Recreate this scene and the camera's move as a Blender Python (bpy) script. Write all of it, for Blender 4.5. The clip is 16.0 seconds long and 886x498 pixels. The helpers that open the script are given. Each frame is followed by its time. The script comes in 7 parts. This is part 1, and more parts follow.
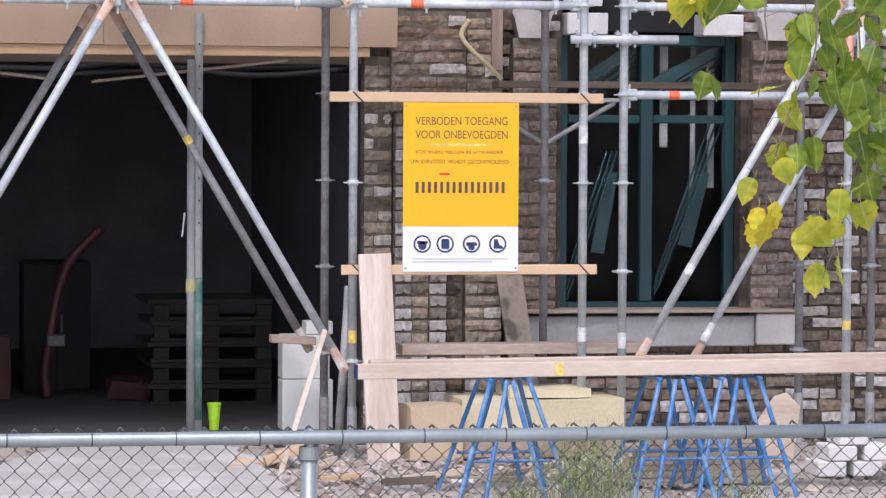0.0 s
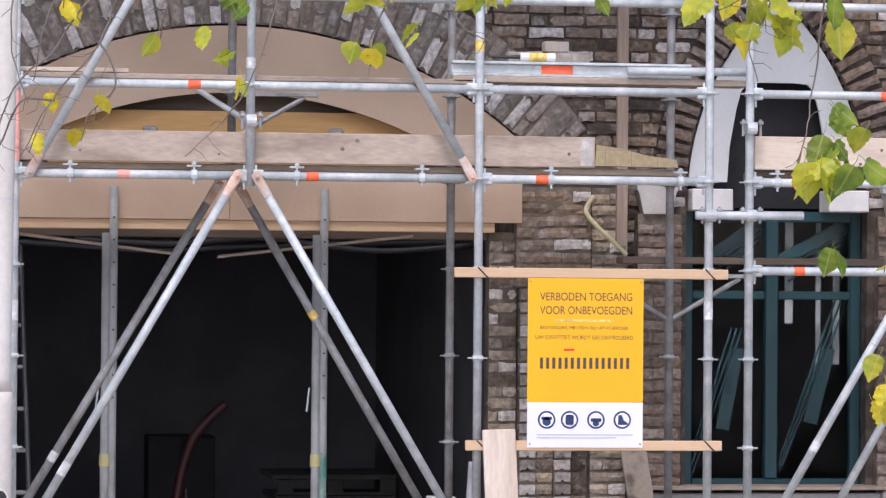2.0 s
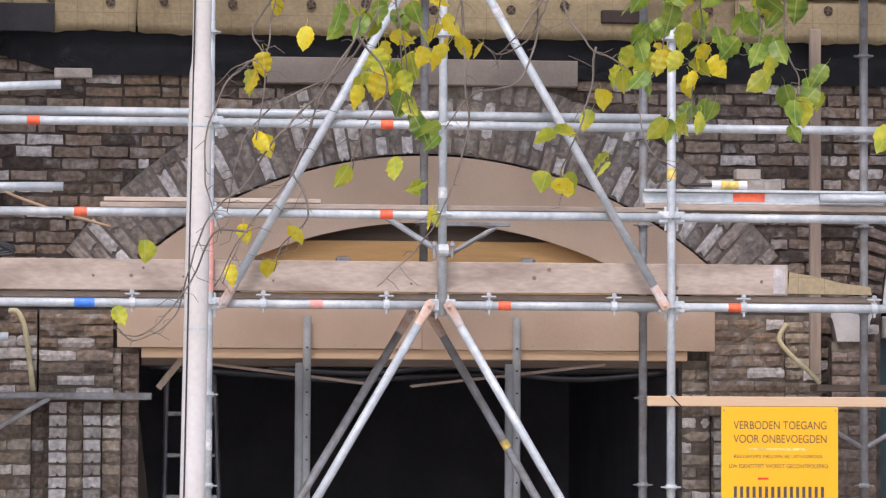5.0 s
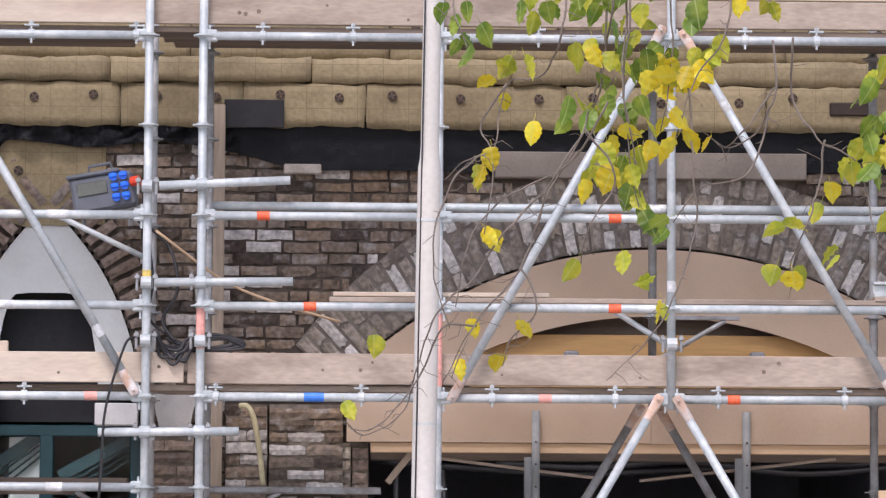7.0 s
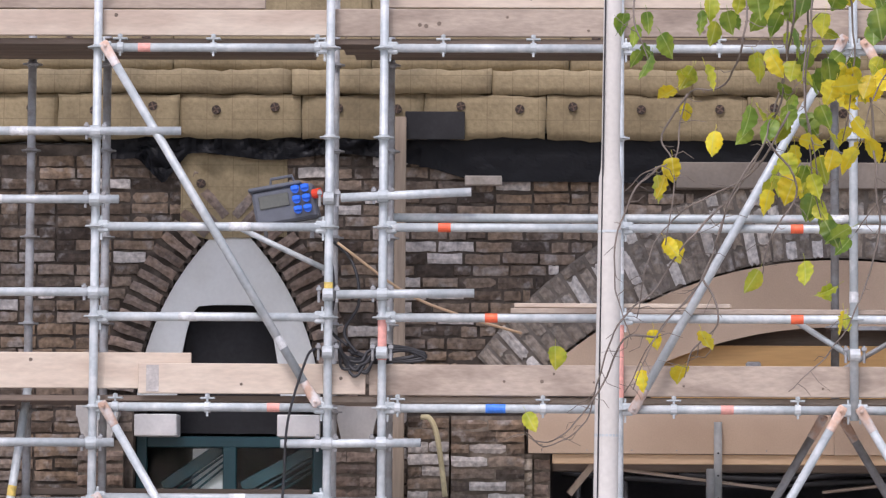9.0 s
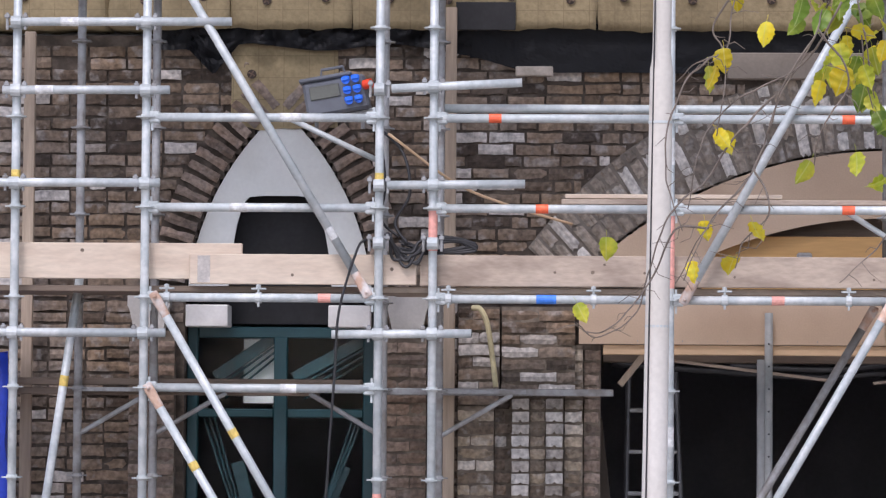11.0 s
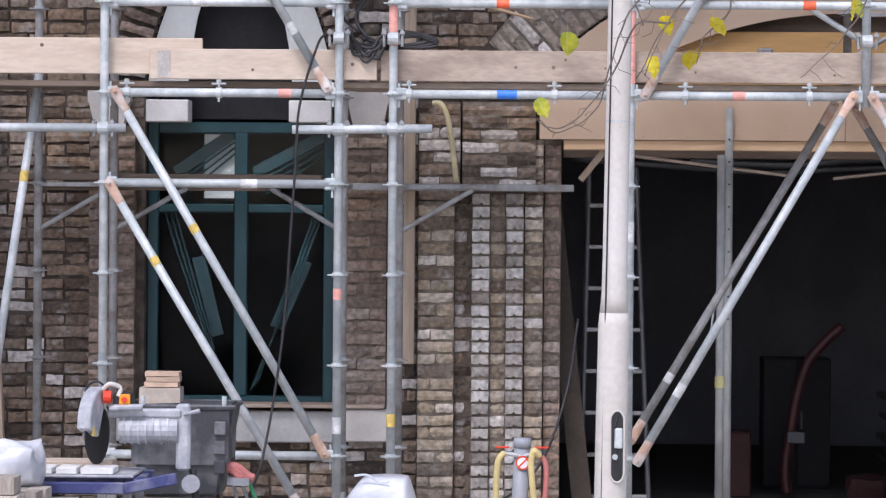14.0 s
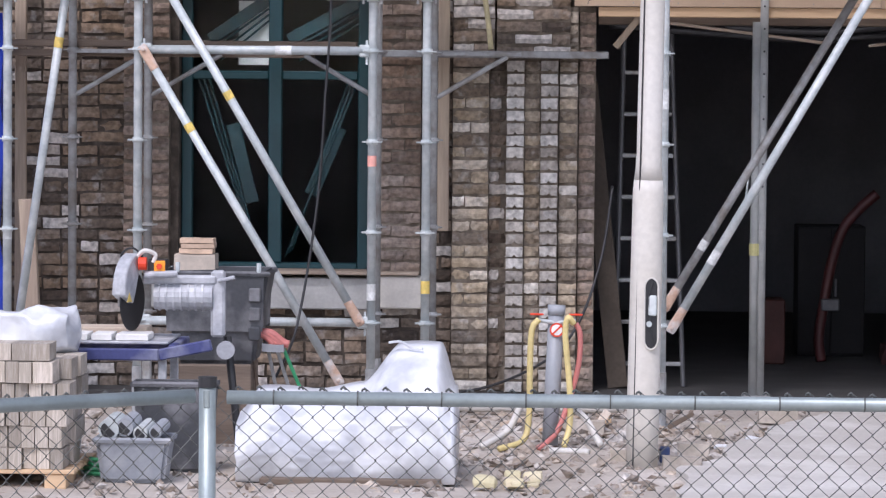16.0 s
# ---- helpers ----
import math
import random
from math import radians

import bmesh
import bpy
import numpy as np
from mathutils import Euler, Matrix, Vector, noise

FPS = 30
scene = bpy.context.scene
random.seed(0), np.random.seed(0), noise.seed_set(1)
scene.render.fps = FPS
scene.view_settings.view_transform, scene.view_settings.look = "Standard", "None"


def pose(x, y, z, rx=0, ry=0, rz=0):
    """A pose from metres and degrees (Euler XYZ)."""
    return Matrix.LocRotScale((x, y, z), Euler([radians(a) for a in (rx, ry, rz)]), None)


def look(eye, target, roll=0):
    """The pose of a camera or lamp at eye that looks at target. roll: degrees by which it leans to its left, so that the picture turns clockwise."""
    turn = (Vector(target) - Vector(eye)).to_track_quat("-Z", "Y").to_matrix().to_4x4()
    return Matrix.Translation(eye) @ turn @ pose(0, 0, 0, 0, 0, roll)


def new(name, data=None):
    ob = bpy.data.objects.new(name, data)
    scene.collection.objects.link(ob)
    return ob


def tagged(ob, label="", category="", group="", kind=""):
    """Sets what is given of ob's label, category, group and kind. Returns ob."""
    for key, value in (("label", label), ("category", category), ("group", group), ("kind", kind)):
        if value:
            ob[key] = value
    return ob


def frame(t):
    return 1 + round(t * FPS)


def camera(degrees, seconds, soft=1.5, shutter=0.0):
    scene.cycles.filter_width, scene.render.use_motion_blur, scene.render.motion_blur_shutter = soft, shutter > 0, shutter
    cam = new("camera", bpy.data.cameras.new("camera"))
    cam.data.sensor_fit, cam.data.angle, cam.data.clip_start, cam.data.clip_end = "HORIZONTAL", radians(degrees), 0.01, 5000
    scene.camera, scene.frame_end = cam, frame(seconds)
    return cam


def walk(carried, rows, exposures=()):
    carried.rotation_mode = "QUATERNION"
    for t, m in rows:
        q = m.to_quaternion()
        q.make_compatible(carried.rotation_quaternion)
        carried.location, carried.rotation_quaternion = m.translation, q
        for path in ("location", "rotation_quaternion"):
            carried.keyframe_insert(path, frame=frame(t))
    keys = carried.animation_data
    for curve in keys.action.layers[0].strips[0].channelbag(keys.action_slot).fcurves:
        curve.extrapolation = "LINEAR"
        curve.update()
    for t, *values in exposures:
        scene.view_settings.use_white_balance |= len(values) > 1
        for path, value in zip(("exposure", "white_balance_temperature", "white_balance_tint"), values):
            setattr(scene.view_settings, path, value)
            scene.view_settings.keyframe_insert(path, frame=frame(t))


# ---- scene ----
# x runs to the right along the facade, y into it, z up; the front row of scaffold standards stands on y = 0.

cam = camera(14.642, 16.0, 1.3)
EYE = (-0.487, -19.0, 1.905)
# seconds, yaw, pitch, roll in degrees
ROWS = [
    (0.0, -10.647, -2.135, 0.35),
    (0.5, -10.455, -1.344, 0.47),
    (1.0, -10.158, -0.152, 0.49),
    (1.5, -9.257, 0.340, 0.46),
    (2.0, -8.559, 0.767, 0.47),
    (2.5, -8.228, 1.005, 0.47),
    (3.0, -7.837, 1.331, 0.45),
    (3.2, -7.689, 1.502, 0.44),
    (5.3, -4.818, 3.084, 0.27),
    (5.5, -4.423, 3.235, 0.26),
    (6.0, -3.151, 3.961, 0.20),
    (6.5, -2.252, 4.288, 0.29),
    (7.0, -1.546, 4.437, 0.32),
    (7.5, -0.815, 4.519, 0.34),
    (8.0, -0.028, 4.584, 0.34),
    (8.5, 0.806, 4.634, 0.28),
    (8.7, 1.100, 4.652, 0.31),
    (10.8, 2.337, 3.052, 0.47),
    (11.0, 2.305, 2.790, 0.43),
    (11.5, 2.243, 2.091, 0.49),
    (12.0, 2.151, 1.576, 0.45),
    (12.5, 1.993, 1.061, 0.51),
    (13.0, 1.881, 0.464, 0.47),
    (13.5, 1.734, -0.059, 0.45),
    (14.0, 1.627, -0.607, 0.44),
    (14.5, 1.636, -1.318, 0.47),
    (15.0, 1.775, -1.851, 0.50),
    (15.5, 1.955, -2.437, 0.46),
    (16.0, 2.182, -2.820, 0.49),
]


def cam_pose(yaw, pitch, roll):
    m = pose(*EYE, 90 + pitch, 0, yaw)
    return m @ pose(0, 0, 0, 0, 0, roll)


# seconds, stops, kelvin, tint: the film's own white balance drifts a little
EXPOSURES = ((0.0, 0.72, 6230, 22), (3.0, 0.68, 6300, 22), (6.5, 0.72, 6430, 22), (8.5, 0.66, 6380, 22), (11.0, 0.60, 6250, 21), (16.0, 0.68, 6165, 20))
walk(cam, [(t, cam_pose(a, b, c)) for t, a, b, c in ROWS], EXPOSURES)

# ---- light: a bright overcast day ----
world = bpy.data.worlds.new("overcast_sky")
scene.world = world
world.use_nodes = True
wn = world.node_tree.nodes
sky = wn.new("ShaderNodeTexSky")
sky.sky_type = "NISHITA"
sky.sun_disc = False
sky.sun_elevation = radians(48)
sky.sun_rotation = radians(200)
sky.air_density, sky.dust_density, sky.ozone_density = 1.0, 1.2, 1.5
hsv = wn.new("ShaderNodeHueSaturation")
hsv.inputs["Saturation"].default_value = 0.55
world.node_tree.links.new(sky.outputs[0], hsv.inputs["Color"])
world.node_tree.links.new(hsv.outputs[0], wn["Background"].inputs[0])
wn["Background"].inputs[1].default_value = 0.13
sun = bpy.data.lights.new("sun", "SUN")
sun.energy, sun.angle, sun.color = 1.2, radians(16), (1.0, 0.97, 0.94)
sun_ob = new("sun", sun)
sun_ob.matrix_world = look((-4, -14, 20), (0, 0, 0))


# ---- materials ----
def material(name, colour, rough=0.7, metal=0.0, vary=0.25, scale=6.0, fine=60.0, bump=0.2, per_object=0.0, second=None, mix_lo=0.45, mix_hi=0.65, stretch=(1, 1, 1)):
    """A surface with broad stains, fine grain and relief; second: a colour that shows in patches."""
    m = bpy.data.materials.new(name)
    m.use_nodes = True
    n, l = m.node_tree.nodes, m.node_tree.links
    b = n["Principled BSDF"]
    b.inputs["Roughness"].default_value, b.inputs["Metallic"].default_value = rough, metal
    tc = n.new("ShaderNodeTexCoord")
    mp = n.new("ShaderNodeMapping")
    mp.inputs["Scale"].default_value = stretch
    l.new(tc.outputs["Object"], mp.inputs["Vector"])
    oi = n.new("ShaderNodeObjectInfo")
    add = n.new("ShaderNodeVectorMath")
    add.operation = "ADD"
    sc = n.new("ShaderNodeVectorMath")
    sc.operation = "SCALE"
    sc.inputs[0].default_value = (13.0, 7.0, 19.0)
    l.new(oi.outputs["Random"], sc.inputs["Scale"])
    l.new(mp.outputs[0], add.inputs[0])
    l.new(sc.outputs[0], add.inputs[1])
    big, small = n.new("ShaderNodeTexNoise"), n.new("ShaderNodeTexNoise")
    big.inputs["Scale"].default_value, small.inputs["Scale"].default_value = scale, fine
    big.inputs["Detail"].default_value, small.inputs["Detail"].default_value = 5, 3
    for t in (big, small):
        l.new(add.outputs[0], t.inputs["Vector"])
    col = n.new("ShaderNodeMix")
    col.data_type = "RGBA"
    other = second or tuple(min(1, c * (1 + 1.2 * vary)) for c in colour)
    col.inputs["A"].default_value, col.inputs["B"].default_value = (*colour, 1), (*other, 1)
    ramp = n.new("ShaderNodeMapRange")
    ramp.inputs["From Min"].default_value, ramp.inputs["From Max"].default_value = mix_lo, mix_hi
    l.new(big.outputs["Fac"], ramp.inputs["Value"])
    l.new(ramp.outputs[0], col.inputs["Factor"])
    hs = n.new("ShaderNodeHueSaturation")
    val = n.new("ShaderNodeMath")
    val.operation = "MULTIPLY_ADD"
    l.new(small.outputs["Fac"], val.inputs[0])
    val.inputs[1].default_value, val.inputs[2].default_value = vary * 1.6, 1 - vary * 0.8
    v2 = n.new("ShaderNodeMath")
    v2.operation = "MULTIPLY_ADD"
    l.new(oi.outputs["Random"], v2.inputs[0])
    v2.inputs[1].default_value, v2.inputs[2].default_value = per_object, 1 - per_object / 2
    v3 = n.new("ShaderNodeMath")
    v3.operation = "MULTIPLY"
    l.new(val.outputs[0], v3.inputs[0])
    l.new(v2.outputs[0], v3.inputs[1])
    l.new(v3.outputs[0], hs.inputs["Value"])
    l.new(col.outputs["Result"], hs.inputs["Color"])
    l.new(hs.outputs[0], b.inputs["Base Color"])
    if bump:
        bp = n.new("ShaderNodeBump")
        bp.inputs["Strength"].default_value, bp.inputs["Distance"].default_value = bump, 0.004
        l.new(small.outputs["Fac"], bp.inputs["Height"])
        l.new(bp.outputs[0], b.inputs["Normal"])
    return m


def brick_material(name, dark, mid, pale, share=0.82):
    """Reclaimed brick: each brick its own tone, a few pale with old mortar, all stained."""
    m = bpy.data.materials.new(name)
    m.use_nodes = True
    n, l = m.node_tree.nodes, m.node_tree.links
    b = n["Principled BSDF"]
    b.inputs["Roughness"].default_value = 0.92
    oi, geo = n.new("ShaderNodeObjectInfo"), n.new("ShaderNodeNewGeometry")
    pick = n.new("ShaderNodeMath")
    pick.operation = "ADD"
    l.new(oi.outputs["Random"], pick.inputs[0])
    l.new(geo.outputs["Random Per Island"], pick.inputs[1])
    fr = n.new("ShaderNodeMath")
    fr.operation = "FRACT"
    l.new(pick.outputs[0], fr.inputs[0])
    ramp = n.new("ShaderNodeValToRGB")
    e = ramp.color_ramp.elements
    e[0].position, e[0].color = 0.0, (*dark, 1)
    e[1].position, e[1].color = 1.0, (*pale, 1)
    for pos, c in ((0.45, mid), (share, tuple(x * 1.25 for x in mid)), (share + 0.06, pale)):
        q = e.new(pos)
        q.color = (*c, 1)
    l.new(fr.outputs[0], ramp.inputs[0])
    big, fine = n.new("ShaderNodeTexNoise"), n.new("ShaderNodeTexNoise")
    big.inputs["Scale"].default_value, fine.inputs["Scale"].default_value = 11, 34
    big.inputs["Detail"].default_value, fine.inputs["Detail"].default_value = 6, 4
    l.new(geo.outputs["Position"], big.inputs["Vector"])
    l.new(geo.outputs["Position"], fine.inputs["Vector"])
    smear = n.new("ShaderNodeMapRange")
    smear.inputs["From Min"].default_value, smear.inputs["From Max"].default_value = 0.55, 0.66
    smear.inputs["To Max"].default_value = 0.55
    l.new(big.outputs["Fac"], smear.inputs["Value"])
    mix = n.new("ShaderNodeMix")
    mix.data_type = "RGBA"
    mix.inputs["B"].default_value = (*[0.55 * x + 0.06 for x in pale], 1)
    l.new(smear.outputs[0], mix.inputs["Factor"])
    l.new(ramp.outputs[0], mix.inputs["A"])
    hs = n.new("ShaderNodeHueSaturation")
    wide = n.new("ShaderNodeTexNoise")
    wide.inputs["Scale"].default_value, wide.inputs["Detail"].default_value = 1.7, 3
    l.new(geo.outputs["Position"], wide.inputs["Vector"])
    warm = n.new("ShaderNodeMapRange")
    warm.inputs["From Min"].default_value, warm.inputs["From Max"].default_value = 0.35, 0.65
    warm.inputs["To Min"].default_value, warm.inputs["To Max"].default_value = 0.7, 1.15
    l.new(wide.outputs["Fac"], warm.inputs["Value"])
    l.new(warm.outputs[0], hs.inputs["Saturation"])
    val = n.new("ShaderNodeMath")
    val.operation = "MULTIPLY_ADD"
    val.inputs[1].default_value, val.inputs[2].default_value = 1.9, 0.08
    l.new(fine.outputs["Fac"], val.inputs[0])
    l.new(val.outputs[0], hs.inputs["Value"])
    l.new(mix.outputs["Result"], hs.inputs["Color"])
    l.new(hs.outputs[0], b.inputs["Base Color"])
    bp = n.new("ShaderNodeBump")
    bp.inputs["Strength"].default_value, bp.inputs["Distance"].default_value = 0.4, 0.005
    l.new(fine.outputs["Fac"], bp.inputs["Height"])
    l.new(bp.outputs[0], b.inputs["Normal"])
    return m


STEEL = material("galvanised_steel", (0.47, 0.515, 0.52), 0.5, 0.15, 0.25, 9, 40, 0.2, 0.2, second=(0.62, 0.65, 0.645))
STRAP = material("dull_end_strap", (0.46, 0.43, 0.40), 0.7, 0.2, 0.3, 12, 60, 0.4)
STEEL_DULL = material("dull_grey_steel", (0.36, 0.37, 0.375), 0.6, 0.2, 0.35, 8, 40, 0.2, 0.25, second=(0.25, 0.24, 0.225))
RUST = material("rusty_steel_end", (0.58, 0.40, 0.30), 0.85, 0.1, 0.3, 14, 50, 0.3, 0.4, second=(0.64, 0.60, 0.57))
TAPE_RED = material("red_orange_tape", (0.85, 0.13, 0.05), 0.5, 0, 0.35, 20, 60, 0.05)
TAPE_PINK = material("faded_red_paint", (0.75, 0.36, 0.30), 0.6, 0, 0.2, 20, 60, 0.05)
TAPE_BLUE = material("blue_tape", (0.05, 0.22, 0.75), 0.5, 0, 0.2, 20, 60, 0.05)
TAPE_WHITE = material("white_paint_band", (0.56, 0.57, 0.56), 0.6, 0, 0.4, 20, 60, 0.05)
TAPE_YELLOW = material("yellow_paint_band", (0.66, 0.49, 0.13), 0.6, 0, 0.4, 20, 60, 0.05)
WOOD = material("weathered_timber", (0.45, 0.365, 0.29), 0.8, 0, 0.35, 3.2, 30, 0.3, 0.22, second=(0.30, 0.235, 0.185), stretch=(0.6, 2, 2))
WOOD_NEW = material("fresh_timber", (0.67, 0.47, 0.29), 0.7, 0, 0.15, 3, 40, 0.15, 0.12, second=(0.60, 0.42, 0.26), stretch=(0.25, 3, 3))
WOOD_PALE = material("pale_timber", (0.64, 0.54, 0.43), 0.75, 0, 0.22, 3.0, 30, 0.2, 0.12, second=(0.53, 0.42, 0.33), stretch=(0.5, 2, 2))
WOOD_UP = material("weathered_upright_timber", (0.46, 0.37, 0.28), 0.8, 0, 0.4, 2.2, 22, 0.3, 0.22, second=(0.35, 0.27, 0.21), stretch=(3, 3, 0.25))
WOOD_PALE_UP = material("pale_upright_timber", (0.68, 0.58, 0.48), 0.75, 0, 0.3, 2.2, 22, 0.2, 0.12, second=(0.54, 0.43, 0.34), stretch=(3, 3, 0.25))
WOOD_DARK = material("old_dark_timber", (0.17, 0.13, 0.10), 0.85, 0, 0.3, 4, 40, 0.3, 0.2, stretch=(0.25, 3, 3))
WOOD_ORANGE = material("yellow_shuttering_timber", (0.60, 0.36, 0.14), 0.7, 0, 0.15, 3, 30, 0.1, 0.1, stretch=(0.3, 3, 3))
CHIPBOARD = material("chipboard", (0.57, 0.43, 0.31), 0.8, 0, 0.14, 1.6, 110, 0.15, 0.0, second=(0.49, 0.36, 0.255))
MORTAR = material("old_mortar", (0.075, 0.06, 0.048), 0.95, 0, 0.4, 9, 50, 0.5, second=(0.16, 0.13, 0.105))
BRICK = brick_material("reclaimed_brick", (0.065, 0.048, 0.037), (0.215, 0.16, 0.115), (0.56, 0.52, 0.48), 0.86)
BRICK_GREY = brick_material("tan_pier_brick", (0.15, 0.115, 0.085), (0.35, 0.285, 0.205), (0.62, 0.58, 0.52), 0.80)
BRICK_PALE = brick_material("pale_cut_brick", (0.22, 0.19, 0.165), (0.37, 0.34, 0.305), (0.54, 0.52, 0.49), 0.72)
BRICK_BROWN = brick_material("brown_quoin_brick", (0.15, 0.11, 0.085), (0.235, 0.175, 0.135), (0.33, 0.26, 0.21), 0.9)
STONE = material("pale_sandstone", (0.52, 0.50, 0.46), 0.85, 0, 0.15, 5, 60, 0.2)
STONE_WHITE = material("white_stone_block", (0.78, 0.77, 0.74), 0.8, 0, 0.1, 6, 60, 0.12)
CONCRETE = material("grey_concrete", (0.36, 0.36, 0.35), 0.85, 0, 0.2, 3, 50, 0.25)
PANEL_GREY = material("pale_grey_board", (0.74, 0.765, 0.74), 0.6, 0, 0.08, 2, 40, 0.05, second=(0.66, 0.675, 0.64))
INSULATION = material("mineral_wool", (0.33, 0.265, 0.155), 0.95, 0, 0.4, 2.2, 40, 0.9, 0.18, second=(0.24, 0.19, 0.11))
# quilted lines across the wool
_n, _l = INSULATION.node_tree.nodes, INSULATION.node_tree.links
_q = _n.new("ShaderNodeTexBrick")
_q.offset, _q.inputs["Scale"].default_value, _q.inputs["Mortar Size"].default_value = 0.0, 1.0, 0.0035
_q.inputs["Brick Width"].default_value, _q.inputs["Row Height"].default_value, _q.inputs["Mortar Smooth"].default_value = 0.15, 0.13, 0.6
_sep, _com = _n.new("ShaderNodeSeparateXYZ"), _n.new("ShaderNodeCombineXYZ")
_l.new(_n["Texture Coordinate"].outputs["Object"], _sep.inputs[0])
_l.new(_sep.outputs["X"], _com.inputs["X"])
_l.new(_sep.outputs["Z"], _com.inputs["Y"])
_l.new(_com.outputs[0], _q.inputs["Vector"])
_mx = _n.new("ShaderNodeMix")
_mx.data_type = "RGBA"
_mx.inputs["B"].default_value = (0.20, 0.155, 0.09, 1)
_f = _n.new("ShaderNodeMath")
_f.operation = "MULTIPLY"
_f.inputs[1].default_value = 0.6
_l.new(_q.outputs["Fac"], _f.inputs[0])
_l.new(_f.outputs[0], _mx.inputs["Factor"])
_old = _n["Principled BSDF"].inputs["Base Color"].links[0].from_socket
_l.new(_old, _mx.inputs["A"])
_l.new(_mx.outputs["Result"], _n["Principled BSDF"].inputs["Base Color"])
FOIL = material("black_foil", (0.006, 0.007, 0.011), 0.55, 0, 0.3, 5, 30, 0.3)
TEAL = material("teal_painted_frame", (0.012, 0.058, 0.070), 0.4, 0, 0.15, 5, 50, 0.08, 0.15)
INNER_DARK = material("dark_interior_plaster", (0.21, 0.21, 0.225), 0.9, 0, 0.2, 2, 30, 0.2)
# floor concrete darkened: the hall's shade is put into its colour
FLOOR_IN = material("shade_dark_concrete_floor", (0.05, 0.048, 0.047), 0.9, 0, 0.25, 3, 40, 0.3)
GROUND = material("trampled_sand_and_rubble", (0.42, 0.37, 0.32), 0.95, 0, 0.3, 1.6, 40, 0.7, second=(0.56, 0.51, 0.46))
RUBBLE = brick_material("rubble", (0.22, 0.175, 0.14), (0.38, 0.32, 0.26), (0.50, 0.46, 0.42), 0.75)
POST_PAINT = material("off_white_painted_post", (0.605, 0.575, 0.52), 0.8, 0, 0.14, 1.4, 40, 0.1, second=(0.675, 0.65, 0.605))
FENCE = material("galvanised_fence", (0.33, 0.38, 0.38), 0.45, 0.5, 0.15, 7, 60, 0.1, 0.1)
WIRE = material("dark_wire", (0.10, 0.105, 0.10), 0.6, 0.4, 0.2, 10, 60, 0.1)
RUBBER = material("black_rubber_cable", (0.022, 0.022, 0.024), 0.5, 0, 0.2, 10, 60, 0.1)
SIGN_YELLOW = material("yellow_sign_face", (0.93, 0.47, 0.004), 0.42, 0, 0.03, 3, 50, 0.0)
SIGN_WHITE = material("white_sign_face", (0.82, 0.83, 0.84), 0.42, 0, 0.03, 3, 50, 0.0)
INK = material("dark_grey_lettering", (0.09, 0.06, 0.05), 0.5, 0, 0.05, 3, 50, 0.0)
INK_BLUE = material("dark_blue_print", (0.025, 0.045, 0.13), 0.5, 0, 0.05, 3, 50, 0.0)
INK_PALE = material("pale_blue_print", (0.52, 0.56, 0.62), 0.5, 0, 0.05, 3, 50, 0.0)
INK_RED = material("red_print", (0.75, 0.06, 0.02), 0.5, 0, 0.05, 3, 50, 0.0)
BLUE_STEEL = material("blue_painted_steel", (0.05, 0.19, 0.44), 0.5, 0.1, 0.35, 8, 50, 0.1, second=(0.19, 0.33, 0.52))
SHEETING = material("white_plastic_sheeting", (0.50, 0.52, 0.56), 0.32, 0, 0.15, 4, 25, 0.4, second=(0.74, 0.76, 0.79), mix_lo=0.4, mix_hi=0.56)
GLASS = bpy.data.materials.new("window_glass")
GLASS.use_nodes = True
gb = GLASS.node_tree.nodes["Principled BSDF"]
gb.inputs["Base Color"].default_value = (0.9, 0.95, 0.95, 1)
gb.inputs["Roughness"].default_value, gb.inputs["Transmission Weight"].default_value, gb.inputs["IOR"].default_value = 0.02, 1.0, 1.16


# ---- building helpers ----
def finish(name, bm, mat, smooth=False):
    me = bpy.data.meshes.new(name)
    bm.normal_update()
    bm.to_mesh(me)
    bm.free()
    me.materials.append(mat)
    if smooth:
        for p in me.polygons:
            p.use_smooth = True
    return me


def part(name, bm, mat, parent=None, label="", smooth=False):
    """Links a bmesh as one mesh object under a thing or a part."""
    ob = new(name, finish(name, bm, mat, smooth))
    if parent:
        ob.parent = parent
        ob.matrix_parent_inverse = parent.matrix_world.inverted()
    if label:
        tagged(ob, label)
    return ob


def thing(name, label, category, place=(0, 0, 0), group="", kind=""):
    ob = new(name)
    ob.location = place
    ob.matrix_world = Matrix.Translation(place)
    ob.empty_display_size = 0.1
    return tagged(ob, label, category, group, kind)


def bm_new():
    return bmesh.new()


def add_box(bm, lo, hi, bevel=0.0, m=None):
    lo, hi = Vector(lo), Vector(hi)
    c, s = (lo + hi) / 2, hi - lo
    mat = Matrix.Translation(c) @ Matrix.Diagonal((*s, 1))
    if m:
        mat = m @ mat
    r = bmesh.ops.create_cube(bm, size=1, matrix=mat)
    if bevel:
        es = list({e for v in r["verts"] for e in v.link_edges})
        bmesh.ops.bevel(bm, geom=es, offset=bevel, segments=1, affect="EDGES")
    return bm


def box(lo, hi, bevel=0.003, m=None):
    return add_box(bm_new(), lo, hi, bevel, m)


def add_tube(bm, a, b, r, seg=12, r2=None, hollow=False):
    a, b = Vector(a), Vector(b)
    d = b - a
    m = Matrix.Translation((a + b) / 2) @ d.to_track_quat("Z", "Y").to_matrix().to_4x4()
    bmesh.ops.create_cone(bm, cap_ends=not hollow, segments=seg, radius1=r, radius2=r if r2 is None else r2, depth=d.length, matrix=m)
    return bm


def tube(a, b, r, seg=12, r2=None):
    return add_tube(bm_new(), a, b, r, seg, r2)


